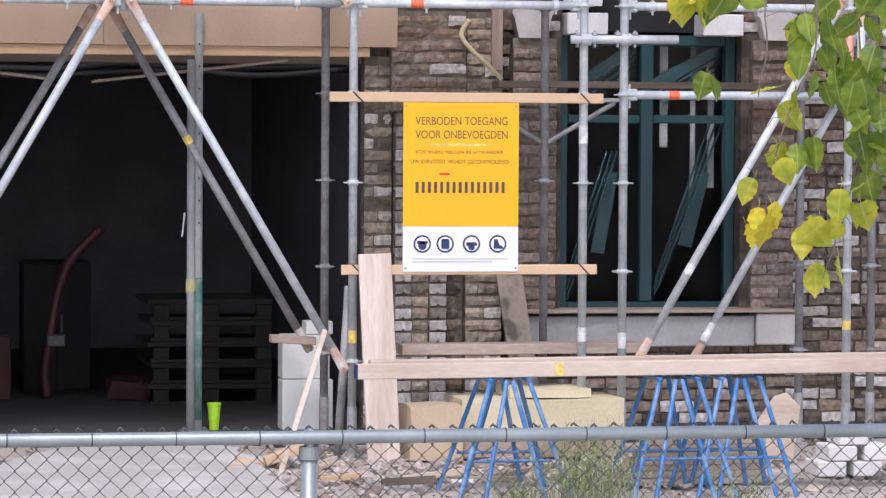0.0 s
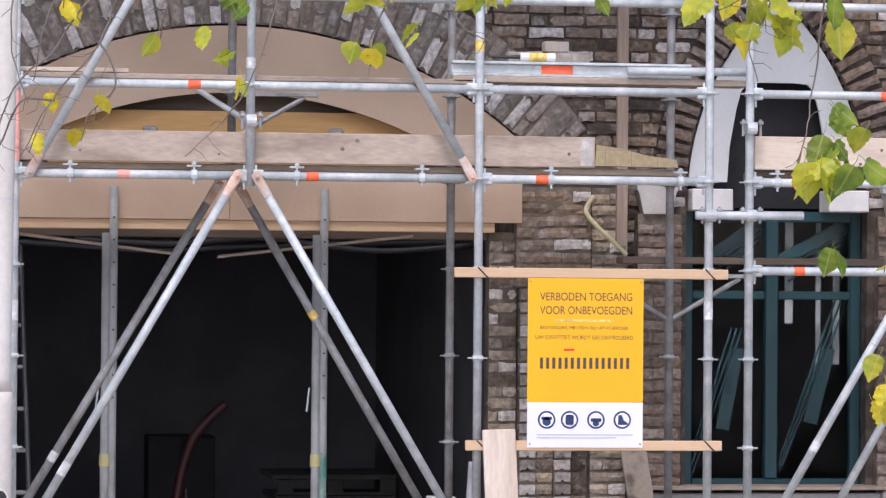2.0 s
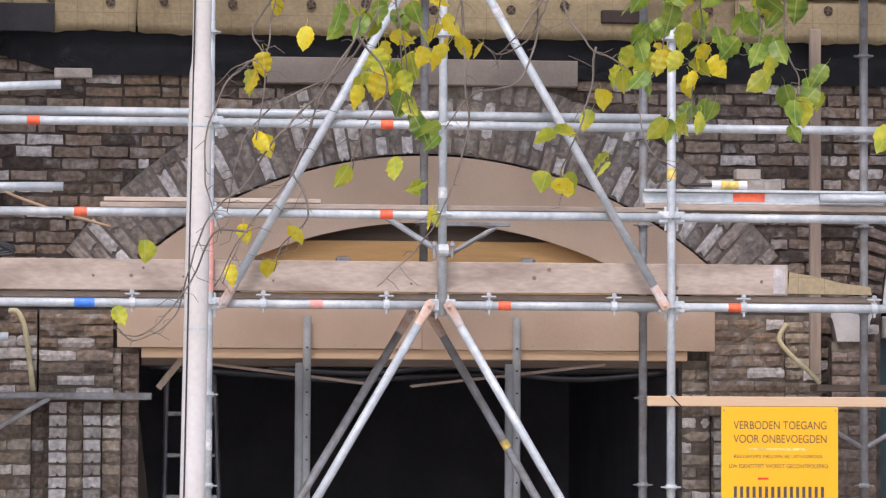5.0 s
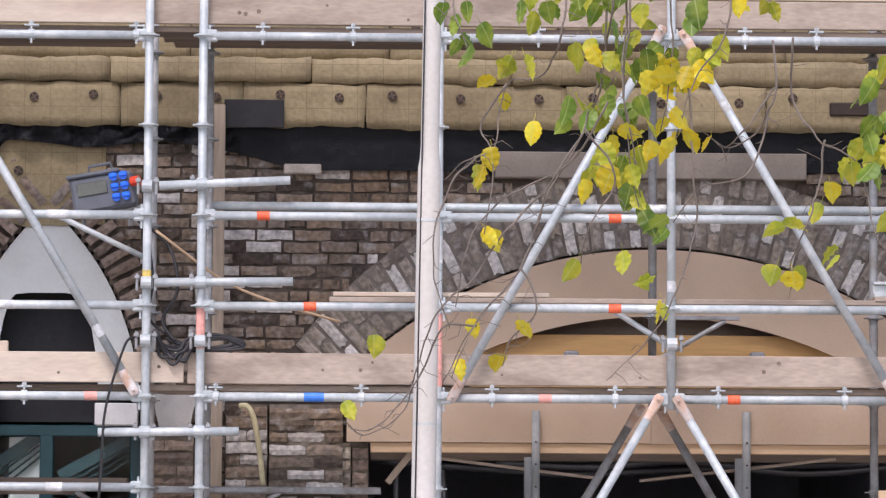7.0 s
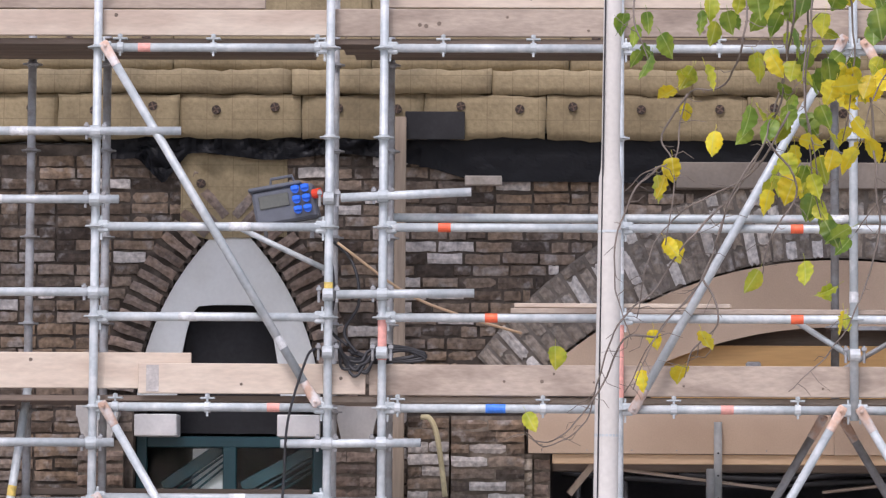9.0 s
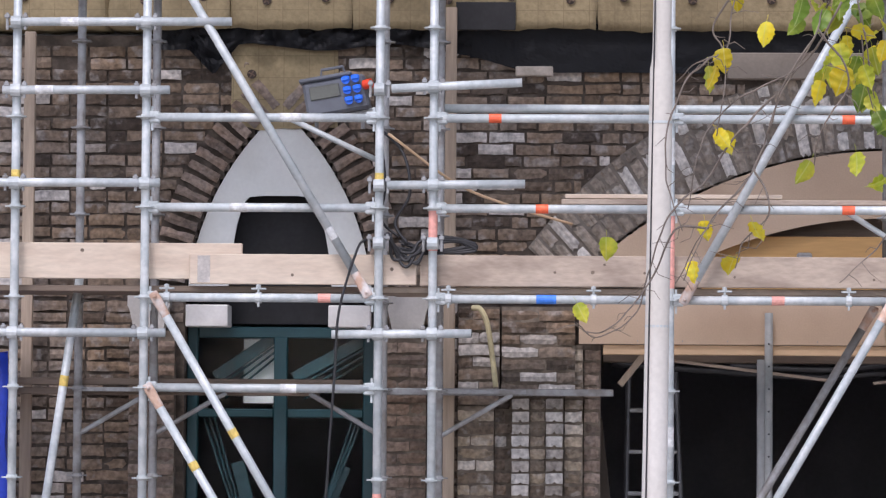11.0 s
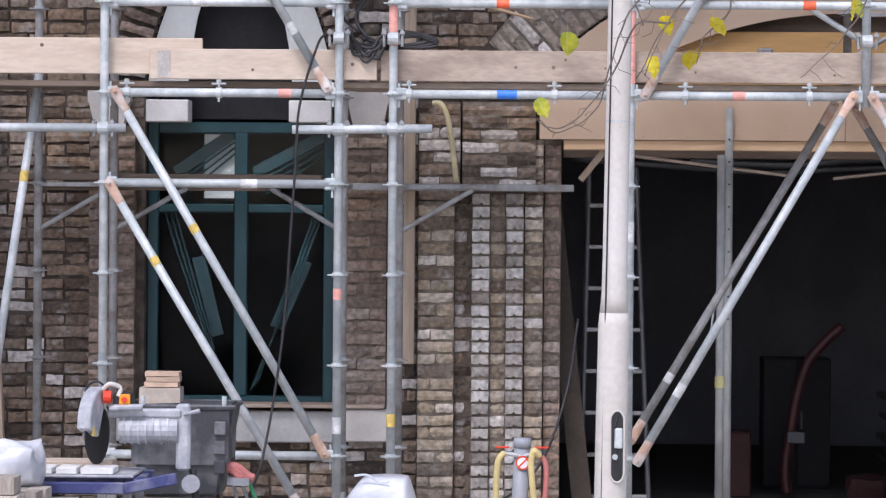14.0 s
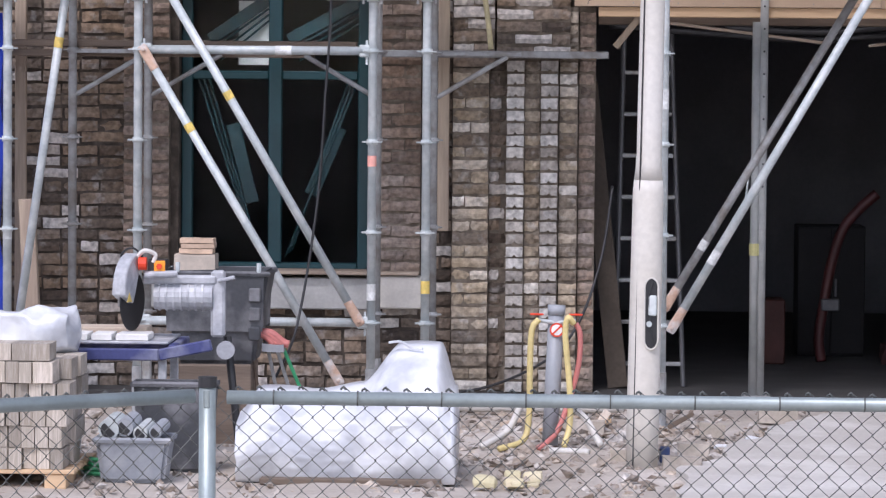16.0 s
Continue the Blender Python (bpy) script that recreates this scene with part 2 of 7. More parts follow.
def add_sweep(bm, pts, r, seg=6):
    """A round bar along a line of points."""
    pts = [Vector(p) for p in pts]
    rings = []
    for i, p in enumerate(pts):
        d = (pts[min(i + 1, len(pts) - 1)] - pts[max(i - 1, 0)]).normalized()
        u = d.orthogonal().normalized() if i == 0 else (u - d * u.dot(d)).normalized()
        v = d.cross(u)
        rr = r[i] if isinstance(r, (list, tuple)) else r
        rings.append([bm.verts.new(p + rr * (math.cos(2 * math.pi * k / seg) * u + math.sin(2 * math.pi * k / seg) * v)) for k in range(seg)])
    for a, b in zip(rings, rings[1:]):
        for k in range(seg):
            bm.faces.new((a[k], a[(k + 1) % seg], b[(k + 1) % seg], b[k]))
    bm.faces.new(rings[0][::-1])
    bm.faces.new(rings[-1])
    return bm


def curve_points(ctrl, n=8):
    """A smooth line through the control points."""
    c = [Vector(p) for p in ctrl]
    c = [c[0] * 2 - c[1]] + c + [c[-1] * 2 - c[-2]]
    out = []
    for i in range(1, len(c) - 2):
        for k in range(n):
            t = k / n
            out.append(0.5 * (2 * c[i] + (c[i + 1] - c[i - 1]) * t + (2 * c[i - 1] - 5 * c[i] + 4 * c[i + 1] - c[i + 2]) * t * t + (3 * c[i] - c[i - 1] - 3 * c[i + 1] + c[i + 2]) * t ** 3))
    out.append(c[-2])
    return out


def add_prism(bm, outline, y0, y1):
    """A plate with the outline (x, z), from depth y0 to y1."""
    a = [bm.verts.new((x, y0, z)) for x, z in outline]
    b = [bm.verts.new((x, y1, z)) for x, z in outline]
    bm.faces.new(a)
    bm.faces.new(b[::-1])
    n = len(a)
    for i in range(n):
        bm.faces.new((a[i], b[i], b[(i + 1) % n], a[(i + 1) % n]))
    bmesh.ops.recalc_face_normals(bm, faces=bm.faces)
    return bm


def prism(outline, y0, y1):
    return add_prism(bm_new(), outline, y0, y1)

# ---- the place: openings of the facade ----
GATE_X0, GATE_X1, ARCH_X, ARCH_Z, ARCH_R = -0.37, 2.90, 1.31, 0.935, 2.555
RING_Z, RING_R = 1.36, 2.61  # the outer edge of the ring is a rounder circle
WIN_HALF, WIN_SILL, WIN_SPRING, WIN_R = 0.56, 0.76, 2.50, 1.63
WINDOWS = (-2.265, 4.60)
WALL_X0, WALL_X1, WALL_TOP = -4.7, 7.4, 4.12
FACE = 1.25


def gate_top(x):
    d = ARCH_R ** 2 - (x - ARCH_X) ** 2
    return ARCH_Z + math.sqrt(d) if d > 0 else 0


def win_half(z, grow=0.0):
    """Half the width of a pointed window at height z."""
    if z <= WIN_SPRING:
        return WIN_HALF + grow
    d = (WIN_R + grow) ** 2 - (z - WIN_SPRING) ** 2
    return max(0.0, WIN_HALF - WIN_R + math.sqrt(d)) if d > 0 else 0.0


def holes(z, grow=0.0):
    """The stretches of x that are open at height z; with grow, those that the arch rings and jambs take as well."""
    out = []
    for c in WINDOWS:
        if WIN_SILL - 0.2 * (grow > 0) < z:
            w = win_half(z, grow if z > WIN_SPRING else 0.0)
            if w > 0:
                out.append((c - w, c + w))
    r = ARCH_R + grow
    if z < ARCH_Z + r:
        if z < 2.75:
            out.append((GATE_X0, GATE_X1))
        else:
            w = math.sqrt(max(0, r * r - (z - ARCH_Z) ** 2))
            out.append((ARCH_X - w, ARCH_X + w))
    return sorted(out)


def solid(z, x0, x1, grow=0.0):
    """The stretches of wall between x0 and x1 at height z."""
    out, at = [], x0
    for a, b in holes(z, grow):
        if a > at:
            out.append((at, min(a, x1)))
        at = max(at, b)
    if at < x1:
        out.append((at, x1))
    return [(a, b) for a, b in out if b - a > 0.03]


# ---- ground ----
def ground_sheet():
    bm = bm_new()
    xs = [-3000, -300, -40, -12] + [-6 + 0.12 * i for i in range(122)] + [16, 50, 300, 3000]
    ys = [-3000, -300, -40, -12, -6] + [-4 + 0.12 * i for i in range(42)]
    grid = []
    for x in xs:
        col = []
        for y in ys:
            z = 0.0
            if -6 < x < 9 and -4.2 < y < 1.2:
                z = 0.035 * noise.noise((x * 1.3, y * 1.3, 0.3)) + 0.012 * noise.noise((x * 5, y * 5, 2.0))
            col.append(bm.verts.new((x, y, z)))
        grid.append(col)
    for a, b in zip(grid, grid[1:]):
        for i in range(len(ys) - 1):
            bm.faces.new((a[i], b[i], b[i + 1], a[i + 1]))
    return tagged(part("ground", bm, GROUND), "pale trampled sand and rubble of a building site", "ground", kind="structure")


ground_sheet()
# a pale concrete strip leads out of the gate
APRON_X1 = 1.98


def apron_left(y):
    """The strip narrows towards the gate, where rubble covers it."""
    for (ya, xa), (yb, xb) in zip(((-7.6, -0.2), (-2.5, 0.05), (-0.3, 0.62)), ((-2.5, 0.05), (-0.3, 0.62), (0.9, 1.1))):
        if y <= yb:
            return xa + (xb - xa) * (y - ya) / (yb - ya)
    return 1.1


edge = [(apron_left(y) + 0.12 * noise.noise((y * 1.9, 3.0, 0)) + 0.06 * noise.noise((y * 7, 3.0, 0)), y) for y in [-7.6 + 0.1 * i for i in range(85)]]
edge += [(APRON_X1 + 0.12 * noise.noise((y * 1.9, 8.0, 0)) + 0.06 * noise.noise((y * 7, 8.0, 0)), y) for y in [0.8 - 0.1 * i for i in range(85)]]
bm = bm_new()
low, high = [bm.verts.new((x, y, -0.08)) for x, y in edge], [bm.verts.new((x, y, 0.042)) for x, y in edge]
bm.faces.new(high)
for i in range(len(edge)):
    j = (i + 1) % len(edge)
    bm.faces.new((low[i], low[j], high[j], high[i]))
bmesh.ops.recalc_face_normals(bm, faces=bm.faces)
tagged(part("pavement", bm, material("pale_dusty_concrete", (0.52, 0.49, 0.455), 0.9, 0, 0.2, 2.6, 40, 0.4, second=(0.65, 0.625, 0.59))), "pale dusty concrete strip leading out of the gate", "pavement", kind="structure")
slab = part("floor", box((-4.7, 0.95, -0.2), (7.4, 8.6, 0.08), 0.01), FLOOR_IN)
tagged(slab, "concrete floor slab of the building, darkened for the hall's shade", "floor", kind="structure")

# ---- facade backing: the mortar bed behind the bricks, with all openings ----
bm = bm_new()
step = 0.05
z = -0.1
while z < WALL_TOP - 0.001:
    for a, b in solid(z + step / 2, WALL_X0, WALL_X1):
        add_box(bm, (a, FACE + 0.020, z), (b, FACE + 0.34, z + step))
    z += step
facade = tagged(part("wall_south", bm, MORTAR), "old brown brick facade under repair with arched openings", "wall", kind="structure")

upper = part("wall_upper", box((WALL_X0, 1.46, WALL_TOP + 0.03), (WALL_X1, 1.62, 7.0), 0), CONCRETE)
tagged(upper, "plain concrete wall behind the insulation", "wall", kind="structure")

# the dark hall behind the gate and windows
for nm, lo, hi, mt, lb in (
    ("wall_back", (-4.7, 8.4, -0.1), (7.4, 8.6, 4.0), INNER_DARK, "dark plastered back wall of the hall"),
    ("wall_west", (-4.9, 1.3, -0.1), (-4.7, 8.6, 7.0), INNER_DARK, "dark side wall of the hall"),
    ("wall_east", (7.4, 1.3, -0.1), (7.6, 8.6, 7.0), INNER_DARK, "dark side wall of the hall"),
    ("ceiling", (-4.7, 1.6, 3.9), (7.4, 8.6, 4.1), INNER_DARK, "dark ceiling of the hall"),
    ("wall_inner_left", (-0.75, 1.6, 0.08), (-0.6, 8.4, 3.9), INNER_DARK, "dark partition beside the gate"),
    ("wall_inner_right", (3.1, 1.6, 0.08), (3.25, 8.4, 3.9), INNER_DARK, "dark partition beside the gate"),
):
    tagged(part(nm, box(lo, hi, 0), mt), lb, "ceiling" if nm == "ceiling" else "wall", kind="structure")
tagged(part("roof", box((-4.9, 1.3, 7.0), (7.6, 8.6, 7.2), 0), CONCRETE), "flat concrete roof slab", "roof", kind="structure")


# ---- insulation boards with round fixings, and the black foil under them ----
FIXING = material("brown_plastic_fixing", (0.035, 0.022, 0.016), 0.6, 0, 0.3, 20, 80, 0.1)
FIXING_PALE = material("worn_fixing_spokes", (0.13, 0.085, 0.06), 0.7, 0, 0.3, 20, 80, 0.1)


def wool_board(x0, x1, z0, z1, y0, y1, seed, ragged=0.012):
    """A soft slab with uneven edges and a bellied face."""
    bm = bm_new()
    nx, nz = max(4, int((x1 - x0) / 0.05)), max(3, int((z1 - z0) / 0.05))
    front, back = [], []
    for i in range(nx + 1):
        cf, cb = [], []
        for j in range(nz + 1):
            x, z = x0 + (x1 - x0) * i / nx, z0 + (z1 - z0) * j / nz
            if j in (0, nz):
                z += ragged * noise.noise((x * 7, seed, j)) + 0.6 * ragged * noise.noise((x * 23, seed, j + 3))
            if i in (0, nx):
                x += 0.5 * ragged * noise.noise((z * 9, seed, i))
            rim = (i in (0, nx)) + (j in (0, nz))
            y = y0 + 0.007 * min(rim, 1) + 0.012 * noise.noise((x * 2.3, z * 4, seed)) + 0.006 * noise.noise((x * 11, z * 11, seed))
            cf.append(bm.verts.new((x, y, z)))
            cb.append(bm.verts.new((x, y1, z)))
        front.append(cf)
        back.append(cb)
    for i in range(nx):
        for j in range(nz):
            bm.faces.new((front[i][j], front[i + 1][j], front[i + 1][j + 1], front[i][j + 1]))
        for j in (0, nz):
            bm.faces.new((front[i][j], back[i][j], back[i + 1][j], front[i + 1][j]))
    for j in range(nz):
        for i in (0, nx):
            bm.faces.new((front[i][j], front[i][j + 1], back[i][j + 1], back[i][j]))
    bmesh.ops.recalc_face_normals(bm, faces=bm.faces)
    return bm


def fixing(parent, x, y, z, turn):
    d = part("fixing_disc", tube((x, y - 0.006, z), (x, y + 0.02, z), 0.027, 14), FIXING, parent, "dark brown round fixing disc")
    for a in (turn, turn + math.pi / 2):
        m = Matrix.Translation((x, y - 0.0075, z)) @ Matrix.Rotation(a, 4, "Y")
        part("spoke", box((-0.024, -0.001, -0.004), (0.024, 0.001, 0.004), 0, m), FIXING_PALE, d)


def insulation():
    rnd = random.Random(4)
    for row, (z0, z1, y0) in enumerate(((4.178, 4.437, 1.13), (4.442, 4.585, 1.115), (4.60, 5.15, 1.33), (5.155, 5.7, 1.33))):
        x = -4.72 + 0.46 * row
        while x < 7.3:
            w = 0.72 if row == 0 and x < -0.9 else 1.18
            bm = wool_board(x, x + w - 0.005, z0 + (0.004 if x < -0.95 else 0.0), z1, y0 + rnd.uniform(-0.01, 0.01), 1.455, rnd.uniform(0, 50), 0.016 if row < 2 else 0.006)
            th = tagged(part("insulation_board", bm, INSULATION, smooth=True), "yellow-brown mineral wool insulation board on the wall", "insulation", "insulation boards")
            if row != 1:
                for fx in ((0.13, 0.47, 0.86) if w > 1 else (0.3, 0.78)):
                    fixing(th, x + fx * w, y0 - 0.004, z0 + 0.165 + rnd.uniform(-0.012, 0.03), rnd.uniform(0, 1.5))
            x += w


insulation()
patch = tagged(part("insulation_board", wool_board(-2.56, -1.93, 3.60, 4.10, 1.240, 1.262, 7.0, 0.02), INSULATION), "yellow-brown mineral wool patch above the pointed window", "insulation", "insulation boards")
fixing(patch, -2.44, 1.236, 3.92, 0.5)
vent = tagged(part("vent_slot", box((2.33, 1.11, 4.27), (2.60, 1.14, 4.35), 0.008), FIXING), "dark slot cut into the insulation", "slot")


def foil(name, x0, x1, top, low, y, seed, label, crumple=0.02):
    """A hanging strip of foil with folds; top and low give the edges along x."""
    bm = bm_new()
    nx, nz = int((x1 - x0) / 0.022), 16
    rows = []
    for i in range(nx + 1):
        x = x0 + (x1 - x0) * i / nx
        zt, zl = top(x), low(x)
        col = []
        for j in range(nz + 1):
            z = zt + (zl - zt) * j / nz
            fold = abs(noise.noise((x * 4.5 + z * 3 + seed, z * 5 - x * 1.5, seed))) + 0.6 * abs(noise.noise((x * 11 - z * 9, z * 9 + seed, seed)))
            col.append(bm.verts.new((x, y - crumple * (fold - 0.25), z)))
        rows.append(col)
    for a, b in zip(rows, rows[1:]):
        for j in range(nz):
            bm.faces.new((a[j], a[j + 1], b[j + 1], b[j]))
    bmesh.ops.solidify(bm, geom=bm.faces[:], thickness=0.003)
    return tagged(part(name, bm, FOIL), label, "foil")


foil("damp_proof_foil", -1.15, 7.3, lambda x: 4.22, lambda x: (4.02 if x < -1.1 else 4.02 - 0.09 * min(1, (x + 1.1) / 0.3)) + 0.02 * noise.noise((x * 1.5, 1, 1)), 1.20, 3.0, "black damp-proof foil strip hanging over the brickwork", 0.014)
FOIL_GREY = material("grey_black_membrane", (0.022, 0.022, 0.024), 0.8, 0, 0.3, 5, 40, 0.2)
tagged(part("foil_patch", box((-1.23, 1.095, 4.17), (-0.88, 1.108, 4.335), 0.003), FOIL_GREY), "dark grey membrane patch over the insulation", "membrane")
foil("damp_proof_foil", -2.98, -1.14, lambda x: 4.215, lambda x: 4.075 + 0.02 * math.sin(x * 7) - 0.06 * max(0, x + 1.6) - 0.17 * max(0, 1 - abs(x + 2.66) / 0.15), 1.19, 9.0, "crumpled black foil flap hanging above the pointed window", 0.075)


# ---- pointed windows ----
def window(cx, n, seed):
    w = thing("window_%d" % n, "teal painted wooden window with one mullion, loose slats behind it", "window", (cx, 1.4, WIN_SILL), kind="structure")
    y0, y1 = 1.385, 1.455
    zt, zm, h = 2.43, 1.92, WIN_HALF - 0.004
    for nm, lo, hi in (
        ("window_jamb", (cx - h, y0, WIN_SILL), (cx - h + 0.065, y1, zt)),
        ("window_jamb", (cx + h - 0.065, y0, WIN_SILL), (cx + h, y1, zt)),
        ("mullion", (cx - 0.04, y0 - 0.006, WIN_SILL + 0.05), (cx + 0.04, y1, zt - 0.06)),
        ("window_head", (cx - h + 0.066, y0, zt - 0.065), (cx + h - 0.066, y1, zt)),
        ("window_bottom_rail", (cx - h + 0.066, y0, WIN_SILL), (cx + h - 0.066, y1, WIN_SILL + 0.05)),
        ("transom", (cx - h + 0.066, y0 + 0.004, zm - 0.025), (cx - 0.041, y1, zm + 0.025)),
        ("transom", (cx + 0.041, y0 + 0.004, zm - 0.025), (cx + h - 0.066, y1, zm + 0.025)),
    ):
        part(nm, box(lo, hi, 0.006), TEAL, w)
    for a, b in ((cx - h + 0.066, cx - 0.041), (cx + 0.041, cx + h - 0.066)):
        for z0, z1 in ((WIN_SILL + 0.051, zm - 0.026), (zm + 0.026, zt - 0.066)):
            g = part("pane", box((a, 1.425, z0), (b, 1.431, z1), 0), GLASS, w, "clear glass pane")
            g.visible_shadow = False
    # loose slats leaning inside, thin ones and a broad one
    def slat(ax, az, bx, bz, half, k):
        a, b = Vector((cx + ax, 1.48 + 0.012 * k, az)), Vector((cx + bx, 1.48 + 0.012 * k, bz))
        d = b - a
        m = Matrix.Translation((a + b) / 2) @ Matrix.Rotation(math.atan2(d.x, d.z), 4, "Y")
        part("loose_slat", box((-half, -0.005, -d.length / 2), (half, 0.005, d.length / 2), 0.002, m), TEAL, w, "loose teal slat leaning inside the window")

    if n == 1:
        for k in range(3):
            slat(-0.465 + 0.03 * k, 1.90, -0.20 + 0.03 * k, 1.10 - 0.06 * k, 0.006, k)
            slat(0.485 - 0.03 * k, 1.89, 0.085 + 0.02 * k - 0.03, 0.84 + 0.02 * k, 0.006, k)
        slat(-0.265, 1.63, -0.145, 1.16, 0.040, 4)
        slat(0.375, 1.61, 0.205, 1.21, 0.042, 4)
    else:
        for k in range(3):
            slat(-0.16 - 0.03 * k, 1.72, -0.47 - 0.02 * k, 0.82, 0.006, k)
            slat(0.50 - 0.035 * k, 1.90, 0.08 + 0.0 * k, 0.85 + 0.03 * k, 0.006, k)
        slat(-0.18, 1.60, -0.27, 1.10, 0.042, 4)
        slat(0.39, 1.60, 0.28, 1.14, 0.045, 4)
    for k in range(4):
        hw = 0.036 if k == 0 else 0.006
        dz = -0.035 * k - (0.02 if k else 0)
        slat(-0.40 + 0.02 * k, 2.13 + dz, -0.05, 2.37 + dz, hw, k)
        slat(0.07 + 0.02 * k, 2.13 + dz, 0.49, 2.36 + dz, hw, k)
    # the pale board that closes the pointed head, with a cut-out
    zs = [2.60 + (3.70 - 2.60) * i / 22 for i in range(23)]
    right = [(cx + win_half(q, -0.01), q) for q in zs]
    left = [(cx - win_half(q, -0.01), q) for q in zs][::-1]
    side = [(0.31, 2.60), (0.295, 2.82), (0.255, 3.04), (0.225, 3.15), (0.185, 3.195), (0.10, 3.203)]
    cut = [(cx + x, z) for x, z in side] + [(cx - x, z) for x, z in side[::-1]]
    outline = right + [(cx, 3.725)] + left + cut[::-1]
    tagged(part("arch_board", prism(outline, 1.27, 1.295), PANEL_GREY), "pale grey board closing the pointed window head, with cut-out", "board", "window head boards")
    # black sheet added in place of the dark depth behind the cut-out
    tagged(part("arch_backing", box((cx - 0.5, 1.47, 2.45), (cx + 0.5, 1.49, 3.6), 0), FOIL_GREY), "black sheet added to darken the cut-out of the window head board", "sheet")
    for sx in (-1, 1):
        x = cx + sx * 0.42
        tagged(part("springer_block", box((x - 0.125, 1.17, 2.425), (x + 0.125, 1.40, 2.555), 0.006), STONE_WHITE), "white stone springer block at the foot of the window arch", "stone block", "springer blocks")
    for sx in (-1, 1):
        x = cx + sx * 0.76
        o = [(x - 0.085, 2.40), (x + 0.085, 2.40), (x + 0.115, 2.53), (x + 0.125, 2.545), (x + 0.125, 2.61), (x - 0.125, 2.61), (x - 0.125, 2.545), (x - 0.115, 2.53)]
        tagged(part("capital_stone", prism(o, 1.15, 1.4), STONE), "grey-beige moulded stone capital beside the window", "capital stone", "capital stones")
    tagged(part("stone_sill", box((cx - 0.90, 1.13, 0.55), (cx + 0.62, 1.38, 0.735), 0.008), CONCRETE), "grey stone window sill", "sill", "window sills")
    tagged(part("sill_end_block", box((cx + 0.625, 1.10, 0.56), (cx + 0.89, 1.38, 0.75), 0.008), STONE), "pale stone end block of the window sill", "stone block", "sill end blocks")
    tagged(part("sill_plank", box((cx - 0.85, 1.08, 0.757), (cx + 0.87, 1.36, 0.778), 0.003), WOOD), "thin weathered plank lying on the window sill", "plank", "sill planks")


window(WINDOWS[0], 1, 1)
window(WINDOWS[1], 2, 2)
WHITE_IN = material("white_plaster_board", (0.80, 0.82, 0.80), 0.8, 0, 0.05, 3, 40, 0.05)
WIN_1, WIN_2 = bpy.data.objects["window_1"], bpy.data.objects["window_2"]
part("white_sheet", box((-2.50, 1.545, 1.98), (-2.29, 1.548, 2.36), 0), WHITE_IN, WIN_1, "white sheet hanging behind the upper pane")
# pale strips added to stand in for daylight from an opening at the back
GREY_IN = material("daylight_grey", (0.40, 0.41, 0.42), 0.8, 0, 0.1, 3, 40, 0.05)
for x0, x1, z0 in ((4.735, 4.785, 1.75), (4.93, 4.96, 1.35), (5.04, 5.08, 1.5)):
    part("grey_strip", box((x0, 1.60, z0), (x1, 1.604, 2.42), 0), GREY_IN, WIN_2, "pale grey strip standing in for daylight behind the panes")

# ---- shuttering in the gate arch ----
arc = [(ARCH_X + (ARCH_R - 0.01) * math.sin(a), ARCH_Z + (ARCH_R - 0.01) * math.cos(a)) for a in [radians(-41 + 82 * i / 40) for i in range(41)]]
LOW_R = 2.55
low = []
for i in range(33):
    x = ARCH_X + 1.10 - 2.20 * i / 32
    low.append((x, 3.085 - LOW_R + math.sqrt(LOW_R ** 2 - (x - ARCH_X) ** 2)))
shut = thing("arch_shuttering", "brown chipboard shuttering filling the gate arch, curved cut-out below", "board", (ARCH_X, 1.22, 2.80))
for sgn in (-1, 1):
    over = sorted([(x, z) for x, z in arc if z > 2.80 and sgn * (x - ARCH_X) > 0.001], key=lambda p: sgn * p[0])
    under = sorted([(x, z) for x, z in low if sgn * (x - ARCH_X) > 0.001], key=lambda p: -sgn * p[0])
    outline = [(ARCH_X + sgn * 0.001, ARCH_Z + ARCH_R - 0.01)] + over + [(ARCH_X + sgn * 1.66, 2.80), (ARCH_X + sgn * 1.10, 2.80)] + under + [(ARCH_X + sgn * 0.001, 3.085)]
    part("chipboard_panel", prism(outline, 1.22, 1.238), CHIPBOARD, shut)
tagged(part("shuttering_beam", box((0.22, 1.30, 2.66), (2.42, 1.36, 2.98), 0.004), WOOD_ORANGE), "orange-yellow shuttering beam behind the chipboard", "beam")
tagged(part("shuttering_beam", box((0.1, 1.40, 2.60), (2.6, 1.42, 3.2), 0.004), WOOD_DARK), "dark timber behind the shuttering beam", "beam")
apron = thing("shuttering_apron", "long brown chipboard panels nailed across the gate", "board", (-0.5, 1.04, 2.335))
for a, b, dz in ((-0.50, 1.27, 0.0), (1.272, 3.0, -0.002)):
    part("chipboard_panel", box((a, 1.04, 2.335 + dz), (b, 1.058, 2.62), 0.002), CHIPBOARD, apron)
for k in range(14):
    part("nail", tube((-0.42 + 0.26 * k, 1.036, 2.355), (-0.42 + 0.26 * k, 1.041, 2.355), 0.004, 6), STEEL_DULL, apron)
tagged(part("shuttering_batten", box((-0.36, 1.06, 2.275), (2.84, 1.16, 2.333), 0.004), WOOD_NEW), "fresh orange-brown timber under the chipboard panel", "timber")
tagged(part("lintel_timber", box((-0.36, 1.30, 2.235), (2.84, 1.5, 2.30), 0.004), WOOD_DARK), "dark timber lintel over the gate", "timber")
for x in (0.82, 1.92):
    tagged(part("shuttering_clamp", box((x - 0.045, 1.28, 2.835), (x + 0.045, 1.299, 2.885), 0.012), STEEL_DULL), "grey metal clamp on the shuttering beam", "clamp", "shuttering clamps")


